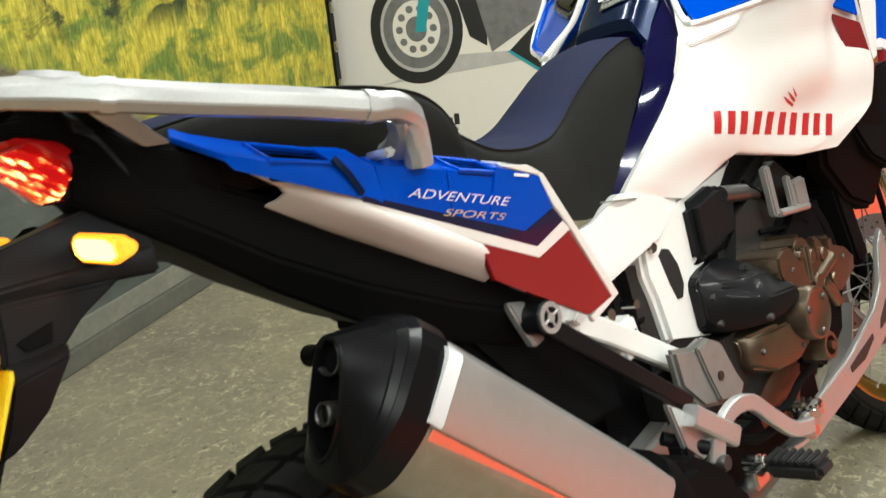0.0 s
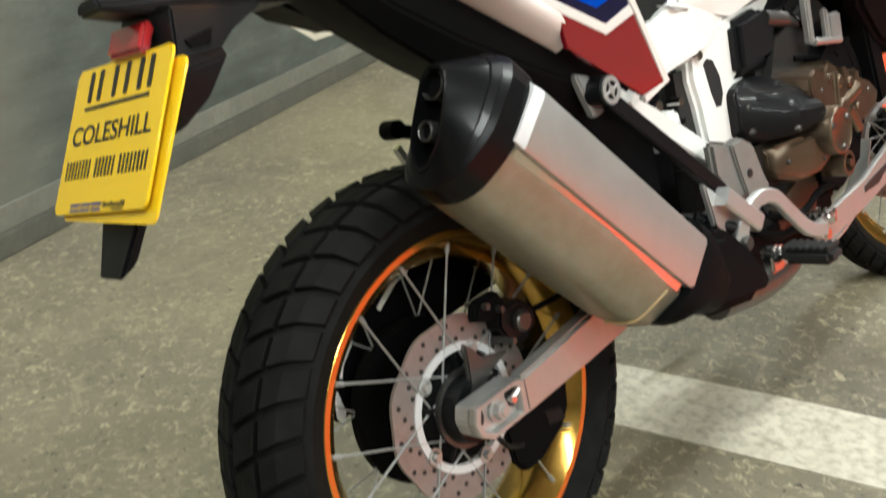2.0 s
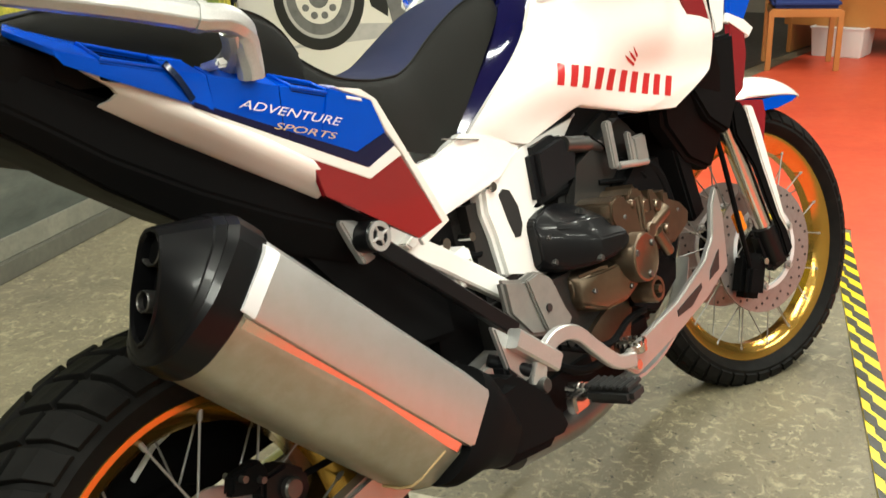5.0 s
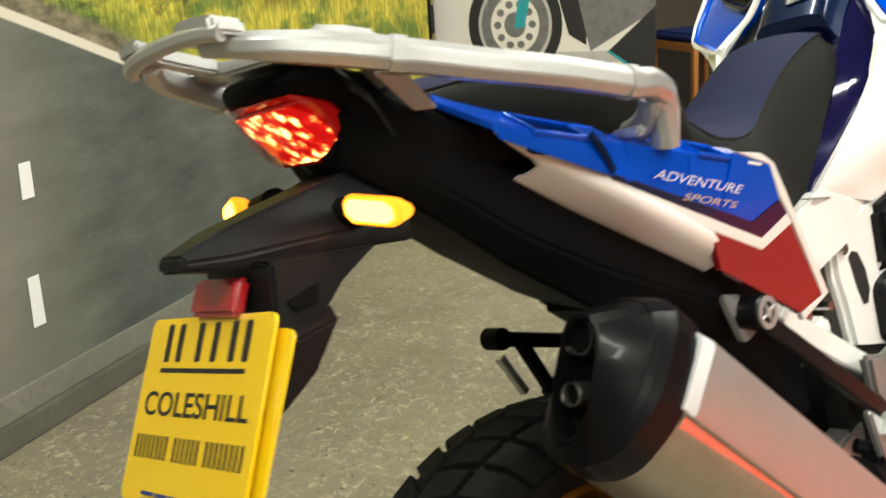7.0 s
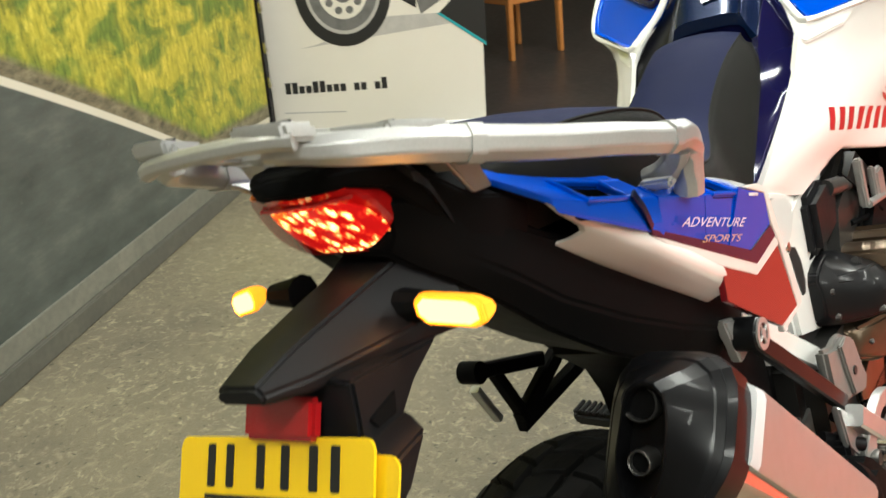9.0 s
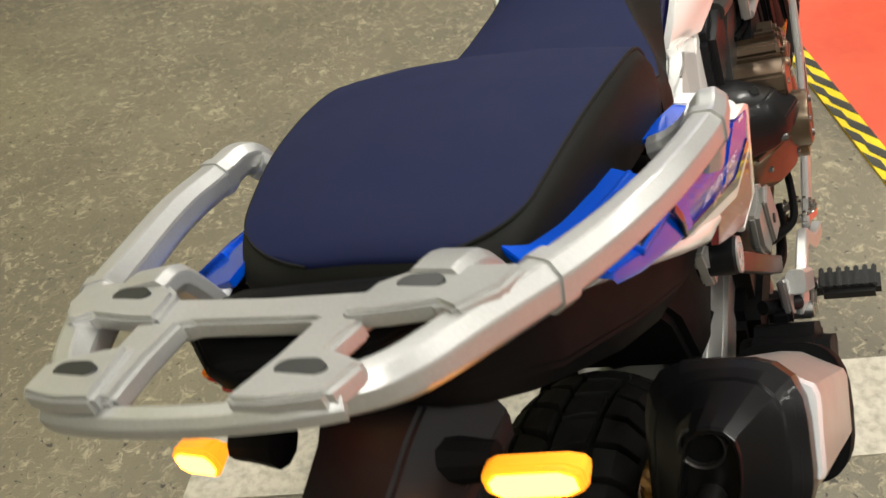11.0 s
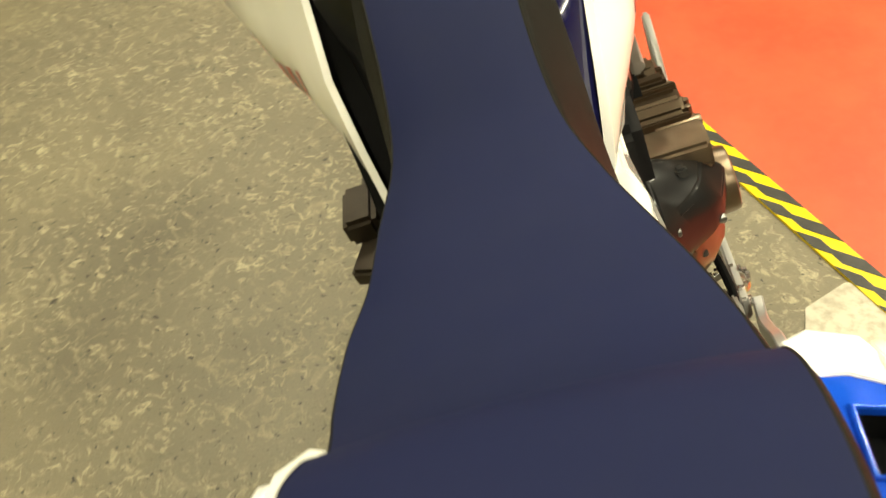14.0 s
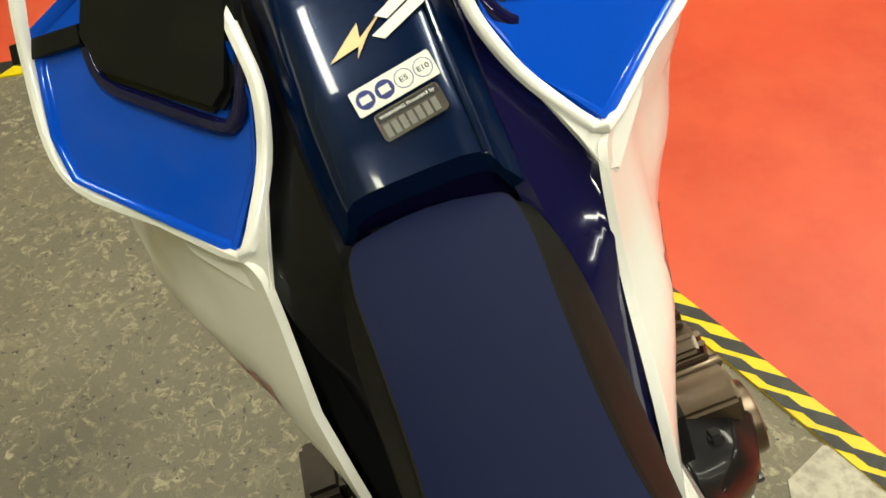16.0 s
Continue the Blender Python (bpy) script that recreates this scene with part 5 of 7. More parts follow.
both("heel_plate", lambda: slab([(0.503, 0.572), (0.553, 0.558), (0.587, 0.562), (0.620, 0.542), (0.640, 0.490), (0.655, 0.465), (0.632, 0.443), (0.546, 0.468), (0.505, 0.515)], -0.168, -0.150, 0.006), GREYPAINT, bike, "grey painted heel plate")
both("heel_fold", lambda: slab([(0.553, 0.556), (0.585, 0.560), (0.617, 0.541), (0.637, 0.489), (0.650, 0.466), (0.632, 0.448), (0.580, 0.465), (0.565, 0.51)], -0.174, -0.166, 0.003), GREYPAINT, bike)
both("heel_bolt", lambda: lathe([(0.0, -0.1765), (0.007, -0.1765), (0.007, -0.172), (0.0, -0.172)], (0.592, 0.500), 12, False), INK, bike)
part("peg_hanger", sweep([(0.275, -0.166, 0.690), (0.32, -0.170, 0.650), (0.42, -0.178, 0.560), (0.49, -0.180, 0.50)], rect(0.016, 0.024)), GLOSSBLACK, bike, "black pillion peg hanger")
part("damper_knob", joined(lathe([(0.0, -0.178), (0.018, -0.178), (0.021, -0.174), (0.021, -0.135), (0.0, -0.135)], (0.270, 0.703), 24, False)), GLOSSBLACK, bike, "round damper adjuster")
part("knob_face", joined(lathe([(0.013, -0.1795), (0.0195, -0.1795), (0.0195, -0.177), (0.013, -0.177)], (0.270, 0.703), 24), lathe([(0.0, -0.180), (0.006, -0.180), (0.006, -0.177), (0.0, -0.177)], (0.270, 0.703), 12, False),
                        *[rod((0.270 + 0.005 * math.cos(a), -0.1785, 0.703 + 0.005 * math.sin(a)), (0.270 + 0.015 * math.cos(a), -0.1785, 0.703 + 0.015 * math.sin(a)), 0.002, 6) for a in (0.3, 1.87, 3.44, 5.0)]), ALU, bike)
part("damper_bracket", slab([(0.235, 0.735), (0.262, 0.728), (0.295, 0.705), (0.285, 0.672), (0.262, 0.668), (0.248, 0.70)], -0.150, -0.135, 0.003), ALU, bike)
part("peg_bracket", slab([(0.425, 0.527), (0.462, 0.500), (0.530, 0.447), (0.520, 0.430), (0.470, 0.425), (0.440, 0.455)], -0.196, -0.184, 0.003), ALU, bike, "silver bracket of the folded pillion peg")
part("pillion_peg", sweep([(0.452, -0.205, 0.500), (0.535, -0.207, 0.433)], rect(0.024, 0.030)), ALU, bike, "folded silver pillion peg")
part("brake_pedal", sweep(spline([(0.490, -0.200, 0.415), (0.505, -0.205, 0.448), (0.545, -0.208, 0.468), (0.595, -0.208, 0.458), (0.640, -0.208, 0.418), (0.690, -0.210, 0.375), (0.735, -0.215, 0.362)], 5), rect(0.014, 0.024), (0, 0, 1)), ALU, bike, "curved silver brake pedal")
pad = part("pedal_pad", sweep([(0.775 + 0.020 * math.cos(a), -0.188 + 0.026 * math.sin(a), 0.368) for a in [2 * math.pi * k / 24 for k in range(24)]], rect(0.006, 0.014), closed=True), CHROME, bike, "serrated steel brake pad")
for k in range(16):
    a = 2 * math.pi * k / 16
    part("tooth", block((0.775 + 0.021 * math.cos(a), -0.188 + 0.027 * math.sin(a), 0.377), (0.005, 0.005, 0.008), bev=0), CHROME, pad)
part("pedal_boss", lathe([(0.0, -0.216), (0.010, -0.216), (0.012, -0.212), (0.012, -0.185), (0.0, -0.185)], (0.494, 0.412), 16, False), DARKSTEEL, bike)
for sg in (-1, 1):
    def s(bm):
        if sg > 0:
            mirrored(bm)
        bmesh.ops.translate(bm, vec=(0.012, 0.015 if sg > 0 else 0, -0.008 if sg > 0 else -0.030), verts=bm.verts)
        return bm
    peg = part("foot_peg", s(block((0.585, -0.258, 0.392), (0.046, 0.085, 0.026), bev=0.008)), PEGRUBBER, bike, "black ribbed rubber foot peg")
    for k in range(7):
        part("rib", s(block((0.585, -0.222 - k * 0.0118, 0.406), (0.044, 0.007, 0.008), bev=0.002)), PEGRUBBER, peg)
    part("peg_mount", s(joined(rod((0.585, -0.175, 0.392), (0.585, -0.225, 0.392), 0.012), block((0.560, -0.205, 0.385), (0.04, 0.02, 0.03), bev=0.004))), CHROME, peg)
    part("peg_spring", s(tube([(0.585 + 0.013 * math.cos(k * 0.9), -0.195 - k * 0.0012, 0.392 + 0.013 * math.sin(k * 0.9)) for k in range(22)], 0.0018, 5)), CHROME, peg)
# hanger of the pillion peg on the far side, folded out
LB = [((0.190, 0.200, 0.694), (0.350, 0.198, 0.640), 0.022), ((0.235, 0.200, 0.676), (0.275, 0.202, 0.592), 0.018), ((0.425, 0.192, 0.645), (0.268, 0.202, 0.580), 0.026), ((0.480, 0.190, 0.592), (0.270, 0.204, 0.572), 0.024)]
for a, b, w in LB:
    part("hanger_bar", sweep([a, b], rect(0.018, w)), BLACK, bike)
part("hanger_end", rod((0.190, 0.185, 0.694), (0.190, 0.215, 0.694), 0.016, 16), BLACK, bike)
part("hanger_peg", sweep([(0.200, 0.212, 0.664), (0.235, 0.214, 0.600)], rect(0.014, 0.012)), ALU, bike)

# ---- rack ----
RAIL = [(0.118, -0.196, 0.925), (0.116, -0.203, 0.953), (0.110, -0.210, 0.977), (0.090, -0.2135, 0.990), (0.053, -0.2145, 0.996), (-0.03, -0.204, 1.019), (-0.10, -0.188, 1.038), (-0.165, -0.168, 1.058), (-0.215, -0.146, 1.0745), (-0.262, -0.122, 1.088), (-0.283, -0.100, 1.096), (-0.297, -0.074, 1.102)]


def wider(bm):
    """The far side's rail stands a little further out."""
    for v in bm.verts:
        v.co.y += 0.003
    return bm


for side in (lambda bm: bm, lambda bm: wider(mirrored(bm))):
    part("rack_rail", side(sweep(spline(RAIL, 6), [barred(0.028 - 0.010 * max(0, k - 48) / 18, 0.029 - 0.011 * max(0, k - 48) / 18, 0.008 - 0.003 * max(0, k - 48) / 18) for k in range(67)], (0, 0, 1))), ALU, bike, "silver grab rail of the luggage rack", 12)
    part("rack_leg", side(sweep(spline([(0.100, -0.205, 0.978), (0.108, -0.194, 0.962), (0.111, -0.178, 0.950), (0.112, -0.160, 0.944)], 6), barred(0.027, 0.023, 0.006), (1, 0, 0))), ALU, bike, "", 12)
    part("rack_bridge", side(block((0.082, -0.182, 0.947), (0.016, 0.036, 0.010), bev=0.003)), ALU, bike)
    part("rack_clamp", side(sweep([(0.060, -0.2145, 0.9945), (0.048, -0.2143, 0.9975)], barred(0.031, 0.032, 0.008))), ALU, bike, "", 12)
    part("rack_clamp", side(sweep([(-0.170, -0.1662, 1.0595), (-0.182, -0.1610, 1.0635)], barred(0.031, 0.032, 0.008))), ALU, bike, "", 12)
both("rack_stay", lambda: skin([(-0.189, -0.147, 1.052), (-0.160, -0.155, 1.046), (-0.112, -0.130, 1.012), (-0.138, -0.128, 1.014)], 0.008, (0.2, 1, 0.3), 0.002), ALU, bike)


def rack_plate(poly, lift=0.0, thick=0.014, bev=0.003):
    return skewed(skin([(x, y, 1.062 - 0.28 * (x + 0.133) + lift + TILT * (y + 0.10)) for x, y in poly], thick, (0, 0, -1), bev))


part("rack_cross", rack_plate([(-0.202, -0.074), (-0.205, 0), (-0.202, 0.074), (-0.244, 0.058), (-0.232, 0.038), (-0.232, -0.038), (-0.244, -0.058)], 0.004), ALU, bike, "silver cross bar of the rack")
for sg in (-1, 1):
    for nm, poly, lift in (("rack_pad", [(-0.186, 0.112), (-0.188, 0.082), (-0.203, 0.064), (-0.236, 0.056), (-0.234, 0.078), (-0.228, 0.106), (-0.236, 0.118), (-0.214, 0.136), (-0.188, 0.142)], 0.010),
                           ("rack_inner_rail", [(-0.232, 0.042), (-0.236, 0.070), (-0.268, 0.064), (-0.308, 0.056), (-0.309, 0.030), (-0.270, 0.038)], 0.006),
                           ("rack_end_pad", [(-0.262, 0.050), (-0.270, 0.070), (-0.282, 0.092), (-0.308, 0.085), (-0.314, 0.060), (-0.314, 0.036), (-0.285, 0.044)], 0.010)):
        p = part(nm, rack_plate([(x, sg * y) for x, y in poly], lift), ALU, bike)
    for hx, hy in ((-0.208, 0.0915), (-0.290, 0.064)):
        z = 1.062 - 0.28 * (hx + 0.133) + 0.0105 + TILT * (sg * hy + 0.10)
        part("rack_bore", skewed(sweep([(hx + 0.0015, sg * hy, z - 0.008), (hx, sg * hy, z + 0.001)], [(0.0095 * math.cos(a) + (0.004 if math.cos(a) > 0 else -0.004), 0.0052 * math.sin(a)) for a in [2 * math.pi * k / 16 for k in range(16)]], (1, 0, 0))), INK, bike)
    part("rack_horn", skewed(sweep(spline([(-0.199, sg * 0.094, 1.084 + TILT * (sg * 0.09 + 0.10)), (-0.172, sg * 0.098, 1.074 + TILT * (sg * 0.09 + 0.10)), (-0.152, sg * 0.100, 1.045)], 4), barred(0.034, 0.018, 0.005))), ALU, bike, "", 12)
part("rack_tail", skewed(sweep(spline([(-0.300, -0.085, 1.106), (-0.308, -0.062, 1.110), (-0.313, -0.02, 1.112), (-0.313, 0.02, 1.112), (-0.308, 0.062, 1.110), (-0.300, 0.085, 1.106)], 6), barred(0.015, 0.014, 0.004))), ALU, bike, "", 12)
for y in (0.040, 0.022, 0.007):
    part("rack_bolt", rod((-0.132, y, 1.000), (-0.136, y, 1.030), 0.0075, 10), CHROME, bike)

# ---- engine ----
eng = part("engine", joined(block((0.76, 0, 0.44), (0.44, 0.26, 0.22), bev=0.03), slab([(0.70, 0.50), (0.98, 0.48), (1.06, 0.70), (0.98, 0.76), (0.80, 0.70)], -0.13, 0.13, 0.02), block((0.62, 0, 0.60), (0.18, 0.18, 0.2), bev=0.02)), mat("engine_black", (0.016, 0.015, 0.014), 0.45, 0.2, bump=(200, 0.2, 0.001)), bike, "black and bronze twin-cylinder engine")


def cover_ring(x, out, low, high, chamfer=0.030):
    """A section across the near cover: flat outer face, broad upper chamfer."""
    return [(x, -0.09, low), (x, out + 0.012, low), (x, out + 0.002, low + 0.006), (x, out, low + 0.016), (x, out, high - chamfer), (x, out * 0.72 - 0.034, high - chamfer * 0.45), (x, -0.122, high), (x, -0.09, high)]


part("clutch_cover", loft([cover_ring(*r) for r in ((0.668, -0.126, 0.545, 0.612, 0.03), (0.676, -0.134, 0.535, 0.624, 0.045), (0.702, -0.152, 0.526, 0.632, 0.055), (0.722, -0.182, 0.526, 0.634, 0.062), (0.740, -0.198, 0.527, 0.634, 0.064), (0.768, -0.208, 0.530, 0.630, 0.062), (0.792, -0.214, 0.536, 0.618, 0.052), (0.800, -0.214, 0.540, 0.600, 0.04))], bev=0.003), GLOSSBLACK, eng, "black clutch cover")
part("cover_notch", block((0.752, -0.160, 0.613), (0.020, 0.014, 0.014), Matrix.Rotation(radians(25), 4, "Y"), bev=0.003), INK, eng)
part("cover_rib", tube([(0.700, -0.143, 0.600), (0.725, -0.168, 0.592), (0.748, -0.186, 0.584)], 0.0022, 6, 4), GLOSSBLACK, eng)
for x, y, z in ((0.684, -0.132, 0.590), (0.683, -0.135, 0.548), (0.735, -0.190, 0.538)):
    part("cover_bolt", lathe([(0.0, y - 0.007), (0.0045, y - 0.007), (0.006, y - 0.004), (0.006, y + 0.02), (0.0, y + 0.02)], (x, z), 8, False), DARKSTEEL, eng)
part("cover_plate", loft([cover_ring(*r) for r in ((0.716, -0.140, 0.470, 0.512, 0.012), (0.724, -0.150, 0.452, 0.517, 0.012), (0.752, -0.176, 0.440, 0.521, 0.012), (0.784, -0.200, 0.446, 0.527, 0.012), (0.822, -0.204, 0.462, 0.527, 0.012), (0.836, -0.196, 0.474, 0.52, 0.012))], bev=0.003), BRONZE, eng)
part("cover_ridge", sweep([(0.722, -0.150, 0.511), (0.752, -0.178, 0.517), (0.760, -0.184, 0.516)], rect(0.006, 0.006)), BRONZE, eng)
part("round_cover", joined(lathe([(0.0, -0.224), (0.033, -0.224), (0.038, -0.226), (0.0415, -0.2245), (0.043, -0.219), (0.044, -0.18), (0.044, -0.15), (0.0, -0.15)], (0.822, 0.513), 40, False)), BRONZE, eng, "bronze round cover with three bolts")
for a in (0.6, 2.7, 4.8):
    part("cover_bolt", lathe([(0.0, -0.228), (0.005, -0.228), (0.0065, -0.2255), (0.0065, -0.220), (0.0, -0.220)], (0.822 + 0.031 * math.cos(a), 0.513 + 0.031 * math.sin(a)), 10, False), DARKSTEEL, eng)
part("oil_cap", joined(lathe([(0.016, -0.214), (0.022, -0.214), (0.024, -0.210), (0.024, -0.17), (0.016, -0.17)], (0.858, 0.445), 24), lathe([(0.0, -0.218), (0.008, -0.218), (0.009, -0.19), (0.0, -0.19)], (0.858, 0.445), 6, False)), BRONZE, eng, "bronze oil filler cap")
# stepped case ahead of the covers
part("head_case", joined(slab([(0.774, 0.590), (0.780, 0.618), (0.800, 0.626), (0.826, 0.622), (0.832, 0.608), (0.858, 0.600), (0.862, 0.545), (0.80, 0.54)], -0.203, -0.07, 0.004), slab([(0.856, 0.55), (0.858, 0.612), (0.872, 0.624), (0.902, 0.616), (0.908, 0.600), (0.936, 0.592), (0.94, 0.53), (0.88, 0.50)], -0.192, -0.07, 0.004),
                         slab([(0.934, 0.51), (0.938, 0.606), (0.962, 0.600), (0.967, 0.584), (1.0, 0.576), (1.05, 0.556), (1.072, 0.535), (1.06, 0.51), (1.0, 0.49)], -0.186, -0.07, 0.005), slab([(0.82, 0.49), (0.86, 0.555), (0.94, 0.55), (0.99, 0.51), (0.93, 0.47), (0.86, 0.455)], -0.176, -0.1, 0.008)), BRONZE, eng)
part("case_step", joined(*[slab([(x, 0.57), (x + 0.003, z), (x + w, z - 0.002), (x + w + 0.004, 0.57)], y, -0.09, 0.002) for x, z, w, y in ((0.842, 0.616, 0.010, -0.196), (0.884, 0.628, 0.007, -0.186), (0.918, 0.606, 0.012, -0.194), (0.976, 0.592, 0.009, -0.188))]), BRONZE, eng)
for x, z, r, y in ((0.846, 0.600, 0.008, -0.207), (0.897, 0.585, 0.012, -0.200), (0.945, 0.575, 0.011, -0.197), (0.905, 0.540, 0.014, -0.198), (0.97, 0.525, 0.010, -0.194)):
    part("case_boss", lathe([(0.0, y), (r * 0.8, y), (r, y + 0.003), (r, -0.15), (0.0, -0.15)], (x, z), 16, False), BRONZE, eng)
part("water_pump", joined(rod((0.895, -0.180, 0.535), (0.975, -0.184, 0.560), 0.016), rod((0.93, -0.190, 0.53), (0.96, -0.190, 0.485), 0.011)), BRONZE, eng)
part("case_rib", joined(*[rod((x, -0.197, 0.548), (x + 0.004, -0.197, 0.606), 0.0045, 8) for x in (0.866, 0.880)]), BRONZE, eng)
part("lower_case", slab([(0.70, 0.405), (0.77, 0.432), (0.84, 0.45), (0.90, 0.42), (0.86, 0.335), (0.72, 0.330)], -0.140, -0.1, 0.012), BRONZE, eng)
part("left_cover", lathe([(0.0, 0.200), (0.05, 0.200), (0.062, 0.194), (0.072, 0.182), (0.08, 0.12), (0.0, 0.12)], (0.925, 0.50), 32, False), BRONZE, eng, "bronze generator cover")
part("left_case", slab([(0.80, 0.54), (0.86, 0.60), (0.99, 0.58), (1.02, 0.50), (0.93, 0.44), (0.82, 0.46)], 0.12, 0.185, 0.015), BRONZE, eng)
part("left_lever", joined(block((0.936, 0.262, 0.545), (0.085, 0.050, 0.045), bev=0.008), slab([(0.95, 0.52), (0.99, 0.55), (1.03, 0.545), (1.03, 0.53)], 0.250, 0.262, 0.003), block((0.868, 0.250, 0.515), (0.075, 0.062, 0.030), Matrix.Rotation(radians(-18), 4, "Z"), bev=0.006), rod((0.93, 0.18, 0.52), (0.93, 0.27, 0.53), 0.014)), mat("brown_engine_paint", (0.045, 0.034, 0.025), 0.4, 0.6, 0, ((30, (0.03, 0.024, 0.018), 0.6),)), eng, "dark brown casing beside the gear lever")
part("left_cylinder", block((0.93, 0.10, 0.60), (0.12, 0.1, 0.14), bev=0.02), DARKSTEEL, eng)
part("air_box", joined(slab([(0.70, 0.64), (0.705, 0.735), (0.79, 0.748), (0.835, 0.715), (0.815, 0.655)], -0.128, -0.06, 0.012), block((0.90, 0, 0.76), (0.3, 0.2, 0.1), bev=0.02)), GREYBLACK, bike, "black airbox under the fairing")
part("injector_rail", joined(block((0.900, -0.150, 0.700), (0.018, 0.014, 0.085), bev=0.003), block((0.955, -0.155, 0.685), (0.012, 0.012, 0.055), bev=0.003), block((0.985, -0.155, 0.675), (0.045, 0.014, 0.05), bev=0.004), rod((0.905, -0.155, 0.66), (1.0, -0.158, 0.648), 0.007)), BRUSHED, bike, "silver throttle linkage")
part("throttle_body", joined(rod((0.80, -0.120, 0.724), (0.862, -0.126, 0.712), 0.015), rod((0.862, -0.126, 0.712), (0.90, -0.126, 0.70), 0.011)), DARKSTEEL, bike)
random.seed(11)
for pts, r in (([(0.80, -0.115, 0.665), (0.86, -0.120, 0.655), (0.94, -0.120, 0.648), (1.03, -0.12, 0.66)], 0.009), ([(0.86, -0.13, 0.73), (0.95, -0.14, 0.66), (1.0, -0.15, 0.62)], 0.004), ([(0.98, -0.13, 0.66), (1.05, -0.14, 0.62), (1.08, -0.14, 0.52), (1.04, -0.14, 0.45)], 0.015),
               ([(0.70, -0.10, 0.64), (0.78, -0.11, 0.645), (0.85, -0.11, 0.645)], 0.006), ([(0.50, -0.075, 0.62), (0.56, -0.085, 0.60), (0.60, -0.06, 0.63)], 0.007), ([(0.63, -0.15, 0.42), (0.70, -0.17, 0.39), (0.78, -0.16, 0.38)], 0.005),
               ([(0.46, -0.08, 0.65), (0.52, -0.09, 0.70), (0.58, -0.07, 0.68)], 0.008), ([(0.66, -0.155, 0.47), (0.64, -0.16, 0.42), (0.69, -0.155, 0.40)], 0.0025)):
    part("hose", tube(pts, r, 10, 6), BLACK, bike)
part("hose_clip", rod((0.812, -0.1155, 0.6635), (0.820, -0.1165, 0.662), 0.0115), CHROME, bike)
part("reservoir", block((0.478, -0.105, 0.600), (0.052, 0.04, 0.056), Matrix.Rotation(radians(-8), 4, "Y"), bev=0.006), STICKER, bike, "white plastic fluid reservoir with a label")
part("reservoir_label", block((0.478, -0.1262, 0.598), (0.030, 0.001, 0.026), bev=0), GREYPAINT, bike)
part("inner_frame", joined(slab([(0.44, 0.70), (0.62, 0.70), (0.64, 0.40), (0.50, 0.36), (0.42, 0.45)], -0.07, 0.07, 0.02), block((0.46, -0.085, 0.66), (0.06, 0.03, 0.05), bev=0.006)), BLACK, bike)
part("frame_bracket", rod((0.45, -0.125, 0.645), (0.45, -0.10, 0.645), 0.009), CHROME, bike)
part("frame_bracket", rod((0.51, -0.125, 0.64), (0.51, -0.1, 0.64), 0.007), CHROME, bike)
part("shock_spring", tube([(0.33 + 0.030 * math.cos(k * 0.7) + 0.0009 * k, 0.030 * math.sin(k * 0.7), 0.50 + 0.0035 * k) for k in range(56)], 0.006, 6), DARKSTEEL, bike, "dark shock absorber spring")
part("silencer_mount", joined(rod((0.48, -0.20, 0.44), (0.44, -0.16, 0.47), 0.010), block((0.46, -0.18, 0.45), (0.05, 0.03, 0.03), bev=0.006)), GREYBLACK, bike)
part("front_case", joined(slab([(0.86, 0.40), (0.86, 0.60), (0.96, 0.66), (1.07, 0.66), (1.09, 0.50), (1.05, 0.40), (0.95, 0.36)], -0.150, 0.12, 0.015), block((0.72, -0.02, 0.345), (0.44, 0.24, 0.10), bev=0.02)), BLACK, eng)
part("starter", joined(rod((0.90, -0.165, 0.535), (0.985, -0.168, 0.56), 0.020), block((1.0, -0.155, 0.555), (0.035, 0.05, 0.07), bev=0.006), rod((0.965, -0.17, 0.60), (0.965, -0.17, 0.50), 0.008)), BRONZE, eng)
for pts, r in (([(0.87, -0.13, 0.64), (0.93, -0.14, 0.63), (1.0, -0.14, 0.615), (1.06, -0.13, 0.57)], 0.005), ([(0.66, -0.16, 0.41), (0.72, -0.185, 0.395), (0.80, -0.18, 0.41), (0.88, -0.165, 0.40)], 0.006), ([(0.56, -0.14, 0.44), (0.60, -0.16, 0.40), (0.66, -0.165, 0.37), (0.74, -0.16, 0.36)], 0.008)):
    part("cable", tube(pts, r, 8, 6), BLACK, eng)
for bx, bz, by in ((x_, z_, y_ + 0.010) for x_, z_, y_ in ((0.815, 0.585, -0.209), (0.885, 0.598, -0.198), (0.99, 0.56, -0.192), (0.740, 0.480, -0.172), (0.795, 0.470, -0.209), (0.90, 0.50, -0.182), (1.03, 0.545, -0.192))):
    part("case_bolt", lathe([(0.0, by - 0.006), (0.0035, by - 0.006), (0.0052, by - 0.004), (0.0052, by + 0.02), (0.0, by + 0.02)], (bx, bz), 6, False), DARKSTEEL, eng)
# guard under the engine
GP = [(1.160, 0.560), (1.168, 0.500), (1.150, 0.400), (1.05, 0.368), (0.93, 0.346), (0.760, 0.325), (0.725, 0.348), (0.74, 0.372), (0.93, 0.398), (1.06, 0.437), (1.105, 0.47), (1.13, 0.53)]
both("engine_guard", lambda: slab(GP, -0.205, -0.193, 0.003), BRUSHED, bike, "pierced aluminium engine guard")
both("guard_slot", lambda: joined(slab([(0.92, 0.370), (0.98, 0.372), (1.03, 0.392), (1.03, 0.405), (0.97, 0.395), (0.92, 0.385)], -0.2062, -0.192, 0.002), slab([(1.06, 0.395), (1.11, 0.405), (1.125, 0.445), (1.11, 0.44), (1.07, 0.415)], -0.2062, -0.192, 0.002)), INK, bike)
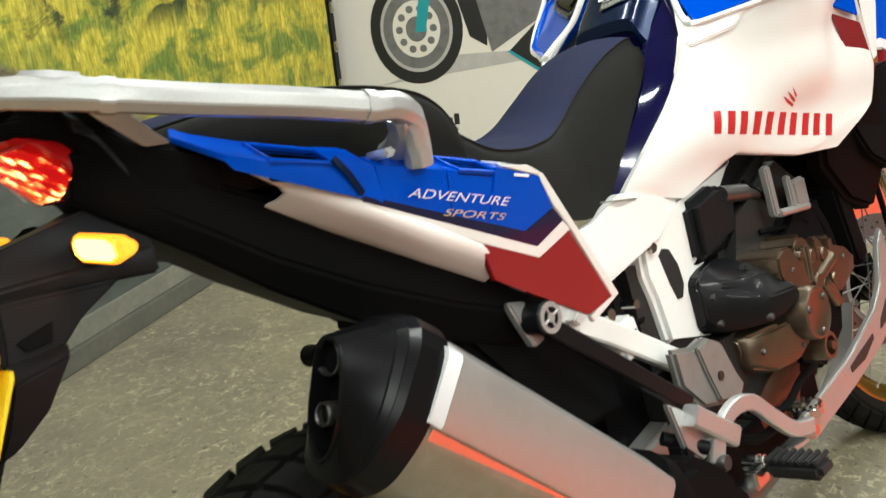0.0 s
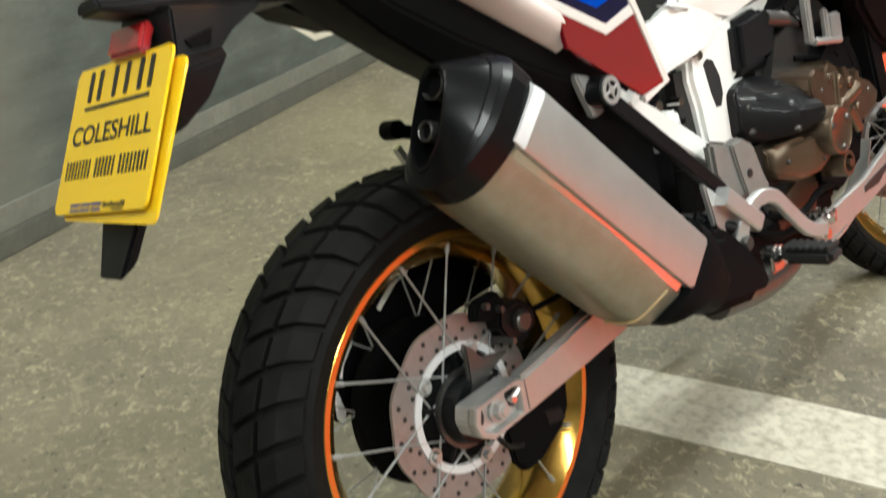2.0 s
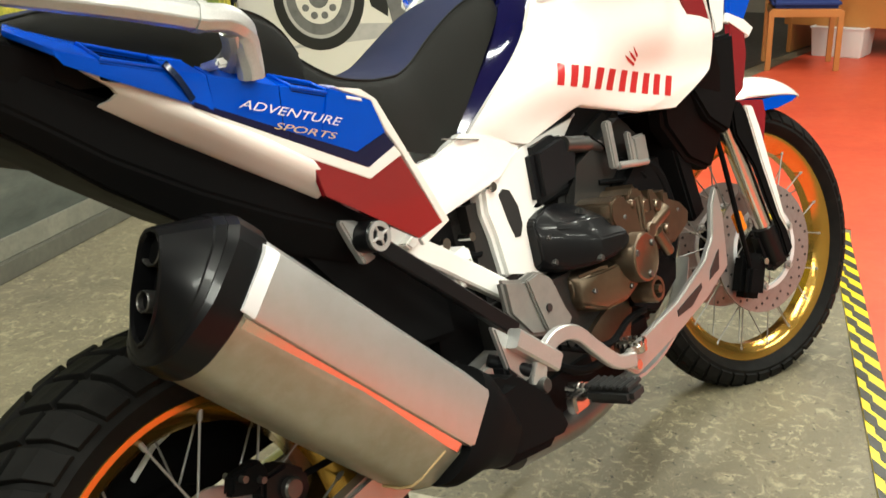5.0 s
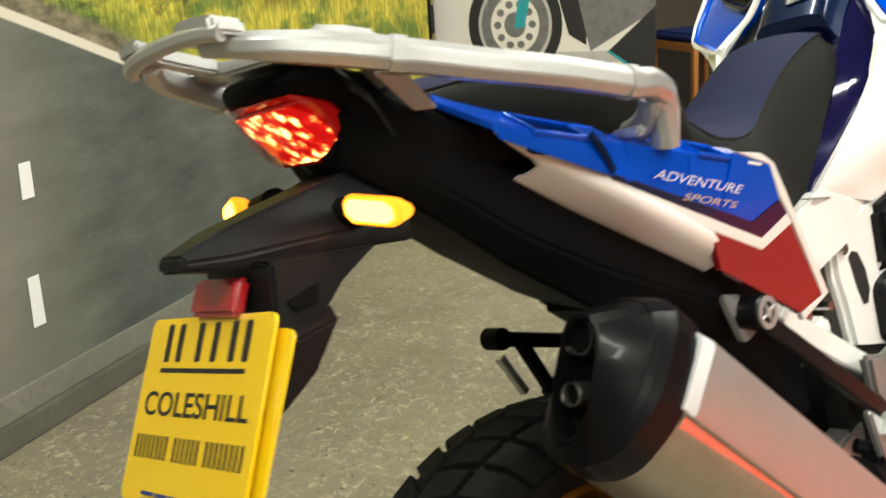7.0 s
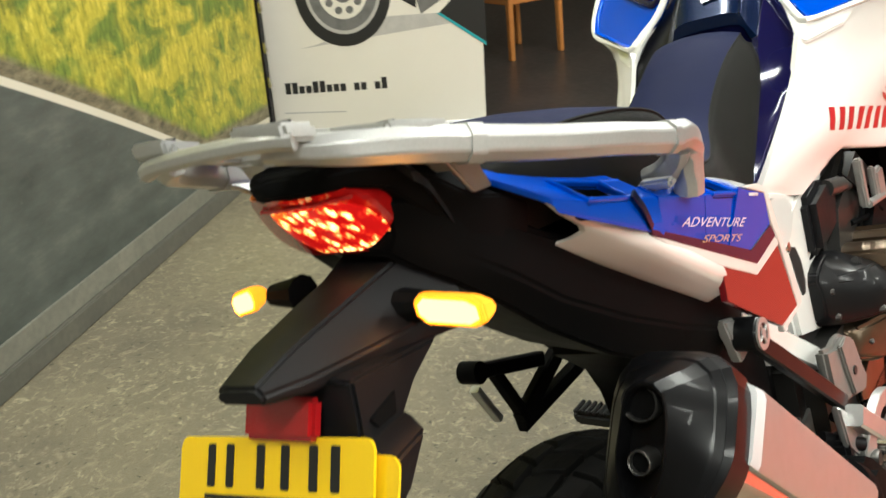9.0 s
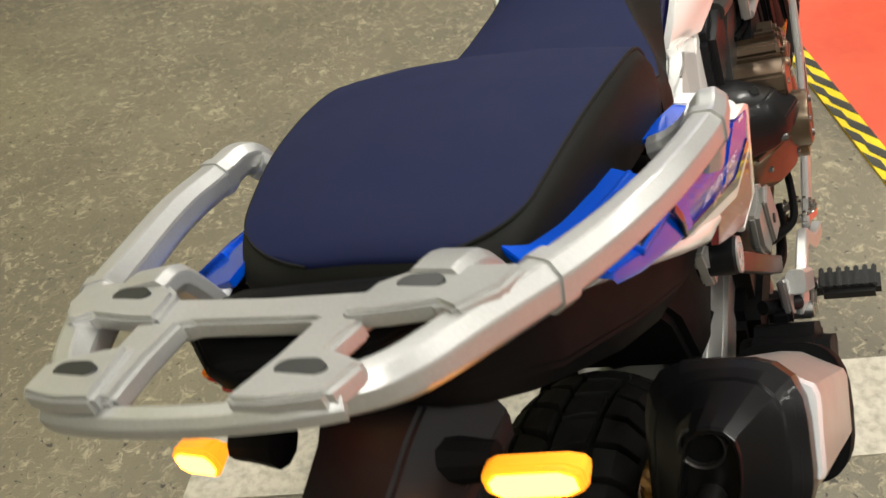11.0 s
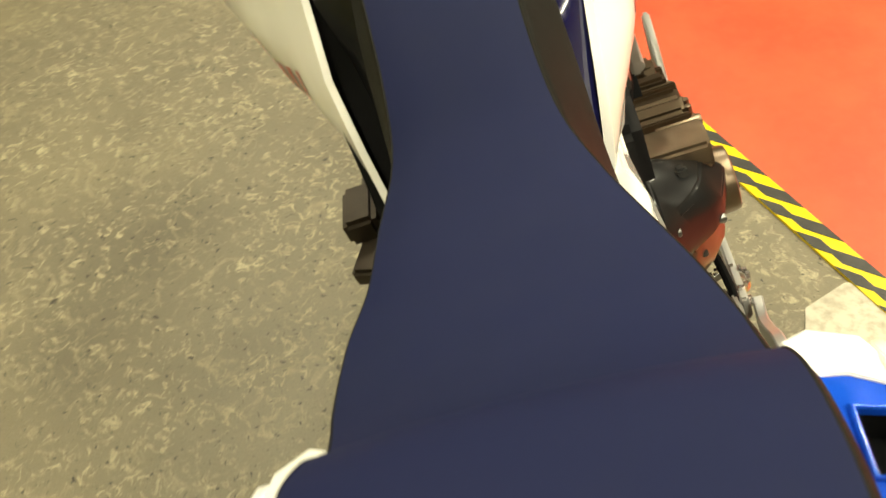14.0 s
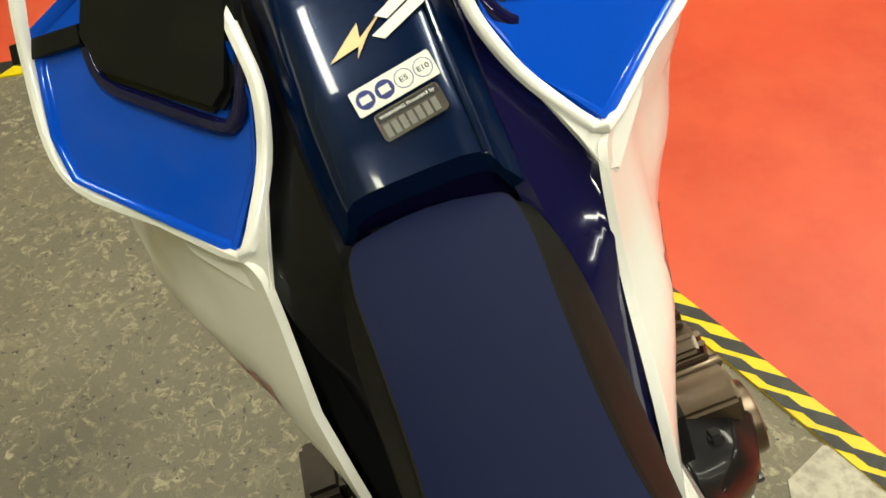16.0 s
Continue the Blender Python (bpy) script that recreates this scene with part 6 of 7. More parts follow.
part("bash_plate", patch([[(0.70, y, 0.30), (0.90, y, 0.268), (1.06, y, 0.31), (1.14, y, 0.42)] for y in (-0.13, 0, 0.13)], 0.006, (0, 0, 1)), ALU, bike, "aluminium bash plate")
part("guard_bolt", lathe([(0.0, -0.212), (0.009, -0.212), (0.009, -0.2), (0.0, -0.2)], (0.755, 0.345), 12, False), CHROME, bike)
both("radiator_shroud", lambda: skin([(1.030, -0.195, 0.736), (1.118, -0.230, 0.776), (1.150, -0.262, 0.842), (1.205, -0.235, 0.78), (1.24, -0.205, 0.66), (1.20, -0.185, 0.585), (1.13, -0.175, 0.62), (1.05, -0.180, 0.70)], 0.04, (0, 1, 0), 0.008), BLACK, bike, "black radiator shroud under the fairing")
both("radiator", lambda: block((1.13, -0.10, 0.62), (0.05, 0.13, 0.24), Matrix.Rotation(radians(-12), 4, "Y"), bev=0.006), BLACK, bike)
both("downpipe", lambda: tube([(1.02, -0.06, 0.60), (1.12, -0.075, 0.52), (1.10, -0.08, 0.38), (0.98, -0.075, 0.30)], 0.022, 12, 6), RAWSTEEL, bike)
both("nose_fairing", lambda: skin([(1.15, -0.262, 0.845), (1.115, -0.272, 0.93), (1.10, -0.27, 1.05), (1.26, -0.18, 1.08), (1.30, -0.12, 0.98), (1.24, -0.20, 0.86)], 0.02, (0, 1, 0), 0.006), WHITE, bike, "white nose fairing with blue and red stripes")
both("nose_blue", lambda: skin([(1.19, -0.2365, 0.95), (1.18, -0.2345, 1.04), (1.25, -0.192, 1.06), (1.28, -0.152, 0.97), (1.24, -0.202, 0.92)], 0.006, (0.3, 1, 0), 0), BLUE, bike)

both("nose_bracket", lambda: skin([(1.190, -0.225, 1.065), (1.245, -0.225, 1.064), (1.233, -0.225, 0.836), (1.314, -0.225, 0.838), (1.278, -0.225, 0.706), (1.221, -0.225, 0.651), (1.145, -0.225, 0.691), (1.098, -0.225, 0.753), (1.197, -0.225, 0.824), (1.169, -0.225, 0.919)], 0.03, (0, 1, 0), 0.006), BLACK, bike, "black bracket beside the nose")
both("nose_post", lambda: skin([(1.340, -0.190, 1.070), (1.461, -0.190, 1.066), (1.349, -0.190, 0.846), (1.314, -0.190, 0.842), (1.303, -0.190, 0.903)], 0.012, (0, 1, 0), 0.003), WHITE, bike)
both("nose_cheek", lambda: skin([(1.479, -0.185, 1.067), (1.592, -0.185, 1.063), (1.569, -0.185, 0.928), (1.467, -0.185, 0.854), (1.400, -0.185, 0.873)], 0.012, (0, 1, 0), 0.003), BLUE, bike, "blue cheek of the nose")
both("nose_edge", lambda: skin([(1.392, -0.187, 0.878), (1.465, -0.187, 0.859), (1.509, -0.187, 0.834), (1.476, -0.187, 0.816), (1.383, -0.187, 0.858)], 0.012, (0, 1, 0), 0.003), WHITE, bike)
both("nose_red", lambda: skin([(1.392, -0.186, 0.860), (1.459, -0.186, 0.828), (1.450, -0.186, 0.781), (1.403, -0.186, 0.715), (1.354, -0.186, 0.697), (1.373, -0.186, 0.791)], 0.012, (0, 1, 0), 0.003), RED, bike)

# ---- front end, steered a little to the right ----
front = wheel("front_wheel", FA, 0.348, 0.095, 0.272, 0.062, 36, blocks=46, rise=0.0055)
for y in (-0.062, 0.062):
    disc(front, FA, y, 0.155, 0.098, 6, 0)
STEER = Matrix.Translation((1.611, -0.026, 0.322)) @ Matrix.Rotation(radians(-19.4), 4, "Z") @ Matrix.Rotation(radians(1.6), 4, "X") @ Matrix.Translation((-FA[0], 0, -FA[1]))
front.matrix_basis = STEER
fork = part("front_fork", rod((1.552, -0.10, 0.395), (1.42, -0.10, 0.88), 0.021, 20), CHROME, bike, "chromed fork tubes")
part("fork_tube", rod((1.552, 0.10, 0.395), (1.42, 0.10, 0.88), 0.021, 20), CHROME, fork)
part("fork_yoke", block((1.418, 0, 0.87), (0.08, 0.27, 0.05), bev=0.012), BLACK, fork)
def plain(bm, sg):
    """The part itself, or its image on the fork's other leg."""
    if sg > 0:
        bmesh.ops.scale(bm, vec=(1, -1, 1), verts=bm.verts)
        bmesh.ops.reverse_faces(bm, faces=bm.faces)
    return bm


for sg in (-1, 1):
    part("fork_lower", plain(joined(rod((FA[0] - 0.004, -0.10, FA[1] - 0.02), (1.548, -0.10, 0.41), 0.028, 16), block((FA[0] - 0.01, -0.092, FA[1] + 0.01), (0.075, 0.05, 0.11), Matrix.Rotation(radians(-15), 4, "Y"), bev=0.014)), sg), GLOSSBLACK, fork)
    part("fork_guard", plain(slab([(1.470, 0.700), (1.500, 0.715), (1.534, 0.653), (1.584, 0.417), (1.600, 0.345), (1.575, 0.325), (1.560, 0.400), (1.538, 0.46), (1.512, 0.56), (1.470, 0.64)], -0.134, -0.122, 0.005), sg), BLACK, fork, "black fork guard")
    part("guard_stripe", plain(slab([(1.508, 0.700), (1.532, 0.694), (1.546, 0.640), (1.575, 0.470), (1.588, 0.385), (1.566, 0.430), (1.535, 0.560)], -0.138, -0.126, 0.003), sg), WHITE, fork, "white stripe of the fork guard")
    part("calliper", plain(joined(block((1.488, -0.090, 0.306), (0.075, 0.05, 0.105), Matrix.Rotation(radians(20), 4, "Y"), bev=0.014), block((1.470, -0.115, 0.300), (0.04, 0.02, 0.07), Matrix.Rotation(radians(20), 4, "Y"), bev=0.008)), sg), BLACK, fork)
    part("calliper_bolt", plain(rod((1.515, -0.125, 0.335), (1.515, -0.1, 0.335), 0.008, 8), sg), CHROME, fork)
    part("axle_bolt", plain(rod((FA[0] + 0.004, -0.128, FA[1] + 0.032), (FA[0] + 0.004, -0.11, FA[1] + 0.032), 0.008, 8), sg), CHROME, fork)
    part("axle_cap", plain(rod((FA[0], -0.122, FA[1]), (FA[0], -0.11, FA[1]), 0.013, 12), sg), DARKSTEEL, fork)
part("fork_reflector", block((1.455, -0.118, 0.445), (0.03, 0.014, 0.05), Matrix.Rotation(radians(-15), 4, "Y"), bev=0.005), AMBERREFL, fork, "amber reflector")
part("brake_hose", tube([(1.47, -0.115, 0.34), (1.44, -0.13, 0.46), (1.42, -0.13, 0.62), (1.40, -0.12, 0.78)], 0.006, 8, 6), BLACK, fork)


FEND = [((1.50, 0.735), 0.062, 0.03), ((1.60, 0.748), 0.066, 0.040), ((1.68, 0.742), 0.064, 0.044), ((1.745, 0.724), 0.055, 0.036), ((1.80, 0.694), 0.036, 0.020), ((1.83, 0.668), 0.014, 0.006)]
fender = part("front_mudguard", patch([[(x, y * w, z - d * (abs(y) ** 2.2)) for y in (-1, -0.75, -0.4, 0, 0.4, 0.75, 1)] for (x, z), w, d in FEND], 0.005, (0, 0, -1), 4, 3), WHITE, fork, "white front mudguard with blue edges")
for sg in (-1, 1):
    part("mudguard_blue", plain(skin([(1.640, -0.069, 0.690), (1.70, -0.064, 0.688), (1.76, -0.052, 0.678), (1.815, -0.026, 0.668), (1.76, -0.052, 0.664), (1.69, -0.066, 0.660), (1.637, -0.070, 0.664)], 0.003, (0, 1, 0), 0), sg), BLUE, fork)
    part("mudguard_red", plain(skin([(1.545, -0.074, 0.708), (1.640, -0.072, 0.690), (1.640, -0.074, 0.655), (1.612, -0.082, 0.597), (1.566, -0.082, 0.650)], 0.010, (0, 1, 0), 0.002), sg), RED, fork, "red mudguard side")
fork.matrix_basis = STEER


# ---- the room ----
def nodes_of(m):
    return m.node_tree, m.node_tree.nodes["Principled BSDF"]


def concrete(name, base, flake, dark, scale=1.0):
    """Worn, painted concrete: broad stains, worn flakes and fine grit."""
    m = mat(name, base, 0.42)
    nt, b = nodes_of(m)
    tc = nt.nodes.new("ShaderNodeTexCoord")

    def noise_of(sc, lo, hi, detail=6, rough=0.6, dist=0.0):
        n = nt.nodes.new("ShaderNodeTexNoise")
        n.inputs["Scale"].default_value, n.inputs["Detail"].default_value, n.inputs["Roughness"].default_value, n.inputs["Distortion"].default_value = sc * scale, detail, rough, dist
        nt.links.new(tc.outputs["Object"], n.inputs["Vector"])
        r = nt.nodes.new("ShaderNodeMapRange")
        r.inputs[1].default_value, r.inputs[2].default_value = lo, hi
        nt.links.new(n.outputs["Fac"], r.inputs[0])
        return r.outputs[0]

    def mix(fac, a, bcol):
        x = nt.nodes.new("ShaderNodeMix")
        x.data_type = "RGBA"
        nt.links.new(fac, x.inputs["Factor"])
        if isinstance(a, tuple):
            x.inputs["A"].default_value = (*a, 1)
        else:
            nt.links.new(a, x.inputs["A"])
        x.inputs["B"].default_value = (*bcol, 1)
        return x.outputs["Result"]

    broad = noise_of(1.6, 0.35, 0.75)
    flakes = noise_of(38, 0.53, 0.65, 6, 0.70, 1.0)
    patchy = noise_of(4.5, 0.40, 0.62, 4, 0.6, 0.8)
    many = nt.nodes.new("ShaderNodeMath")
    many.operation = "MULTIPLY_ADD"
    many.inputs[1].default_value, many.inputs[2].default_value = 0.70, 0.40
    nt.links.new(patchy, many.inputs[0])
    worn = nt.nodes.new("ShaderNodeMath")
    worn.operation = "MULTIPLY"
    nt.links.new(flakes, worn.inputs[0])
    nt.links.new(many.outputs[0], worn.inputs[1])
    flakes = worn.outputs[0]
    grit = noise_of(210, 0.48, 0.70, 3)
    pits = noise_of(75, 0.64, 0.72, 2, 0.5, 0.6)
    scuff = noise_of(9, 0.55, 0.75, 5, 0.7, 2.0)
    col = mix(broad, base, dark)
    col = mix(scuff, col, tuple(0.5 * (p + q) for p, q in zip(base, flake)))
    col = mix(flakes, col, flake)
    col = mix(pits, col, tuple(0.35 * v for v in dark))
    half = nt.nodes.new("ShaderNodeMath")
    half.operation, half.inputs[1].default_value = "MULTIPLY", 0.45
    nt.links.new(grit, half.inputs[0])
    col = mix(half.outputs[0], col, dark)
    nt.links.new(col, b.inputs["Base Color"])
    rr = nt.nodes.new("ShaderNodeMapRange")
    rr.inputs[3].default_value, rr.inputs[4].default_value = 0.34, 0.62
    nt.links.new(broad, rr.inputs[0])
    nt.links.new(rr.outputs[0], b.inputs["Roughness"])
    bp = nt.nodes.new("ShaderNodeBump")
    bp.inputs["Strength"].default_value, bp.inputs["Distance"].default_value = 0.35, 0.0015
    add = nt.nodes.new("ShaderNodeMath")
    nt.links.new(flakes, add.inputs[0])
    nt.links.new(grit, add.inputs[1])
    nt.links.new(add.outputs[0], bp.inputs["Height"])
    nt.links.new(bp.outputs[0], b.inputs["Normal"])
    return m


CONCRETE = concrete("worn_concrete", (0.198, 0.172, 0.112), (0.42, 0.37, 0.24), (0.112, 0.098, 0.07))
# the lighter orange mottling stands in for soft highlights on the gloss
REDFLOOR = mat("red_floor_paint", (0.62, 0.072, 0.028), 0.44, 0, 0.0, ((1.3, (0.46, 0.045, 0.018), 0.7), (4.5, (0.70, 0.115, 0.045), 0.45), (30, (0.6, 0.09, 0.04), 0.4)), (25, 0.08, 0.002), rvar=0.06)
LINEPAINT = mat("worn_line_paint", (0.56, 0.52, 0.42), 0.5, 0, 0, ((7, (0.44, 0.40, 0.31), 0.7), (45, (0.27, 0.235, 0.18), 0.75)), (80, 0.3, 0.001))
DARKFLOOR = mat("dark_vinyl_floor", (0.035, 0.030, 0.027), 0.35, 0, 0, ((3, (0.05, 0.042, 0.036), 0.7),), (40, 0.1, 0.001), rvar=0.08)
WALLPAINT = mat("wall_paint", (0.30, 0.265, 0.21), 0.7, 0, 0, ((2, (0.27, 0.235, 0.185), 0.6),), (200, 0.1, 0.001))
CEILPAINT = mat("ceiling_paint", (0.15, 0.145, 0.135), 0.8, 0, 0, ((4, (0.12, 0.115, 0.105), 0.6),))
TAPEYELLOW = mat("yellow_tape", (0.80, 0.60, 0.01), 0.35, 0, 0, ((30, (0.6, 0.44, 0.02), 0.5),), rvar=0.08)
TAPEBLACK = mat("black_tape", (0.022, 0.021, 0.018), 0.4, 0, 0, ((30, (0.06, 0.055, 0.045), 0.5),), rvar=0.08)


def sheet(name, poly, z0, z1, material, parent=None, label="", bev=0.0):
    """A flat plate with an outline in x and y."""
    bm = bmesh.new()
    a = [bm.verts.new((x, y, z1)) for x, y in poly]
    b = [bm.verts.new((x, y, z0)) for x, y in poly]
    bm.faces.new(a)
    bm.faces.new(b[::-1])
    for i in range(len(poly)):
        j = (i + 1) % len(poly)
        bm.faces.new((a[i], b[i], b[j], a[j]))
    bmesh.ops.recalc_face_normals(bm, faces=bm.faces)
    return part(name, bm, material, parent, label)


X0, X1, Y0, Y1 = -4.5, 9.5, -6.0, 5.5
tagged(sheet("floor", [(X0, Y0), (X1, Y0), (X1, Y1), (X0, Y1)], -0.1, 0.0, CONCRETE), "worn grey-brown painted concrete floor", "floor", kind="structure")
# red floor: its edge runs beside and ahead of the motorcycle
red_edge = [(-0.70, -1.26), (0.30, -0.84), (1.035, -0.533), (1.725, -0.244), (2.60, 0.075), (2.86, 0.16), (2.84, 1.25), (3.5, 1.6), (X1, 1.9), (X1, -2.4), (1.0, -2.4), (-0.3, -2.3)]
tagged(sheet("floor_red", red_edge, 0.0, 0.004, REDFLOOR), "glossy red painted floor beyond the hazard tape", "floor", kind="structure")
tagged(sheet("floor_dark", [(2.9, 1.6), (3.5, 1.8), (X1, 1.95), (X1, Y1), (2.2, Y1), (2.62, 2.55)], 0.0, 0.005, DARKFLOOR), "dark vinyl floor behind the poster stand", "floor", kind="structure")
# worn white line that passes under the motorcycle
tagged(sheet("floor_marking", [(0.384, 0.60), (0.50, 0.187), (0.67, -0.368), (0.80, -0.80), (1.04, -0.78), (0.935, -0.49), (0.816, -0.081), (0.678, 0.336), (0.56, 0.70), (0.48, 0.93), (0.30, 0.90)], 0.0, 0.0025, LINEPAINT), "worn cream line painted on the concrete", "floor marking", kind="structure")
tagged(sheet("floor_marking", [(1.094, -0.445), (1.045, -0.355), (0.955, -0.325), (0.86, -0.35), (0.84, -0.60), (0.99, -0.60), (1.085, -0.53)], 0.0, 0.003, LINEPAINT), "worn cream patch painted on the concrete", "floor marking", kind="structure")


def tape(a, b, width, pitch, phase=0.0, slant=0.6, lift=0.0):
    """Hazard tape from a to b: a yellow strip with slanting black stripes laid on it."""
    a, b = Vector((*a, 0)), Vector((*b, 0))
    d = (b - a).normalized()
    s = Vector((-d.y, d.x, 0)) * width / 2
    ln = (b - a).length
    strip = sheet("hazard_tape", [(p.x, p.y) for p in (a - s, b - s, b + s, a + s)], 0.0 + lift, 0.0055 + lift, TAPEYELLOW)
    tagged(strip, "yellow and black striped hazard tape stuck along the floor's edge", "tape", kind="structure")
    x = -phase
    while x < ln:
        q = [(x, -1), (x + pitch * 0.5, -1), (x + pitch * 0.5 + slant * width, 1), (x + slant * width, 1)]
        pts = [a + d * min(max(u, 0.0), ln) + s * v for u, v in q]
        if (pts[1] - pts[0]).length > 0.004 and (pts[2] - pts[3]).length > 0.004:
            sheet("stripe", [(p.x, p.y) for p in pts], 0.0056 + lift, 0.0066 + lift, TAPEBLACK, strip)
        x += pitch
    return strip


tape((0.17, -0.858), (2.80, 0.17), 0.042, 0.112, 0.03, 1.65, 0.0)
tape((0.178, -0.828), (2.78, 0.190), 0.026, 0.112, 0.075, 1.65, 0.0005)
tape((2.87, 0.42), (2.87, 1.15), 0.08, 0.16, 0.0, 0.9)
tape((2.50, 3.0), (2.78, 2.05), 0.10, 0.16, 0.0, 0.9)

# printed backdrop wall: U runs along it, s = 0 at WA
WA, WD = Vector((0.48, 2.077, 0)), radians(23.4)
WALL = Matrix.Translation(WA) @ Matrix.Rotation(WD, 4, "Z")


def printed_landscape():
    """A printed country road: grey tarmac with a pale edge line, a kerb, grass and shrubs above."""
    m = mat("landscape_print", (0.2, 0.2, 0.2), 0.55)
    nt, b = nodes_of(m)
    tc = nt.nodes.new("ShaderNodeTexCoord")
    sep = nt.nodes.new("ShaderNodeSeparateXYZ")
    nt.links.new(tc.outputs["Object"], sep.inputs[0])

    def math_of(op, a, bb):
        n = nt.nodes.new("ShaderNodeMath")
        n.operation = op
        for i, v in enumerate((a, bb)):
            if isinstance(v, (int, float)):
                n.inputs[i].default_value = v
            else:
                nt.links.new(v, n.inputs[i])
        return n.outputs[0]

    def noise_of(scx, scz, detail=6, dist=0.0):
        mp_ = nt.nodes.new("ShaderNodeMapping")
        mp_.inputs["Scale"].default_value = (scx, 1, scz)
        nt.links.new(tc.outputs["Object"], mp_.inputs[0])
        n = nt.nodes.new("ShaderNodeTexNoise")
        n.inputs["Scale"].default_value, n.inputs["Detail"].default_value, n.inputs["Roughness"].default_value, n.inputs["Distortion"].default_value = 1.0, detail, 0.65, dist
        nt.links.new(mp_.outputs[0], n.inputs["Vector"])
        return n.outputs["Fac"]

    def ramp(fac, stops):
        r = nt.nodes.new("ShaderNodeValToRGB")
        el = r.color_ramp.elements
        while len(el) < len(stops):
            el.new(0.5)
        for e, (p, c) in zip(el, stops):
            e.position, e.color = p, (*c, 1)
        nt.links.new(fac, r.inputs[0])
        return r.outputs[0]

    def mix(fac, a, bb):
        x = nt.nodes.new("ShaderNodeMix")
        x.data_type = "RGBA"
        nt.links.new(fac, x.inputs["Factor"])
        nt.links.new(a, x.inputs["A"])
        if isinstance(bb, tuple):
            x.inputs["B"].default_value = (*bb, 1)
        else:
            nt.links.new(bb, x.inputs["B"])
        return x.outputs["Result"]

    def band(v, lo, hi):
        r = nt.nodes.new("ShaderNodeMapRange")
        r.inputs[1].default_value, r.inputs[2].default_value = lo, hi
        nt.links.new(v, r.inputs[0])
        return r.outputs[0]

    s, h = sep.outputs["X"], sep.outputs["Z"]
    # the road's edge falls from left to right, then rises again at the lay-by
    edge1 = math_of("SUBTRACT", 0.903, math_of("MULTIPLY", s, 0.472))
    edge2 = math_of("SUBTRACT", 0.30, math_of("MULTIPLY", s, 0.05))
    bow = math_of("MULTIPLY", math_of("MULTIPLY", math_of("SUBTRACT", s, 0.0), math_of("SUBTRACT", s, 1.43)), 0.03)
    edge = math_of("MAXIMUM", math_of("SUBTRACT", edge1, bow), math_of("SUBTRACT", edge2, 0.0))
    over = math_of("SUBTRACT", h, edge)
    fine = noise_of(40, 40, 5)
    tuft = noise_of(60, 14, 6, 1.0)
    clump = noise_of(5, 7, 6, 0.6)
    tar = ramp(noise_of(3, 9, 6), [(0.3, (0.045, 0.053, 0.046)), (0.55, (0.085, 0.097, 0.085)), (0.75, (0.15, 0.155, 0.13))])
    tar = mix(band(fine, 0.62, 0.75), tar, (0.14, 0.14, 0.12))
    pale = math_of("MULTIPLY", band(math_of("SUBTRACT", -0.10, s), 0.0, 0.5), 0.55)
    tar = mix(pale, tar, (0.30, 0.28, 0.21))
    grass = ramp(tuft, [(0.30, (0.16, 0.18, 0.02)), (0.5, (0.44, 0.39, 0.035)), (0.68, (0.74, 0.62, 0.10))])
    green = ramp(tuft, [(0.3, (0.05, 0.08, 0.015)), (0.55, (0.15, 0.22, 0.03)), (0.75, (0.34, 0.38, 0.06))])
    col = mix(band(clump, 0.46, 0.60), grass, green)
    low = band(math_of("SUBTRACT", 0.20, over), 0.0, 0.14)
    col = mix(math_of("MULTIPLY", low, band(noise_of(9, 9), 0.35, 0.6)), col, green)
    shrub = ramp(fine, [(0.35, (0.006, 0.012, 0.005)), (0.6, (0.045, 0.075, 0.018))])
    high = band(h, 0.93, 1.02)
    col = mix(math_of("MULTIPLY", high, band(noise_of(4.5, 6, 6, 0.8), 0.47, 0.56)), col, shrub)
    # kerb stones, then the pale line, then tarmac
    kerb = ramp(noise_of(14, 30, 4), [(0.35, (0.07, 0.06, 0.035)), (0.65, (0.26, 0.23, 0.14))])
    col = mix(band(math_of("SUBTRACT", 0.085, over), 0.0, 0.03), col, kerb)
    col = mix(band(math_of("SUBTRACT", 0.016, over), 0.0, 0.006), col, (0.62, 0.58, 0.47))
    col = mix(band(math_of("SUBTRACT", -0.012, over), 0.0, 0.006), col, tar)
    nt.links.new(col, b.inputs["Base Color"])
    return m


LANDSCAPE = printed_landscape()
wall_bm = bmesh.new()
bmesh.ops.create_cube(wall_bm, size=1, matrix=Matrix.Translation((-0.95, 0.06, CEIL / 2)) @ Matrix.Diagonal((6.15, 0.12, CEIL, 1)))
wall_print = part("wall_backdrop", wall_bm, LANDSCAPE)
wall_print.matrix_world = WALL
tagged(wall_print, "wall covered with a printed country road, grass verge and shrubs", "wall", kind="structure")
skirt = part("baseboard", block((-0.95, -0.012, 0.034), (6.15, 0.022, 0.068), bev=0.004), mat("dark_skirting", (0.10, 0.098, 0.080), 0.5, 0, 0, ((6, (0.14, 0.135, 0.105), 0.7), (40, (0.07, 0.07, 0.058), 0.5))))
skirt.matrix_world = WALL
tagged(skirt, "worn dark grey skirting strip along the printed wall", "baseboard", kind="structure")
strip = part("trim", block((-0.95, -0.005, 0.104), (6.15, 0.010, 0.070), bev=0.002), mat("grey_strip", (0.17, 0.168, 0.135), 0.5, 0, 0, ((5, (0.24, 0.232, 0.185), 0.7), (50, (0.12, 0.12, 0.10), 0.5))))
strip.matrix_world = WALL
tagged(strip, "scuffed grey strip above the skirting", "trim", kind="structure")
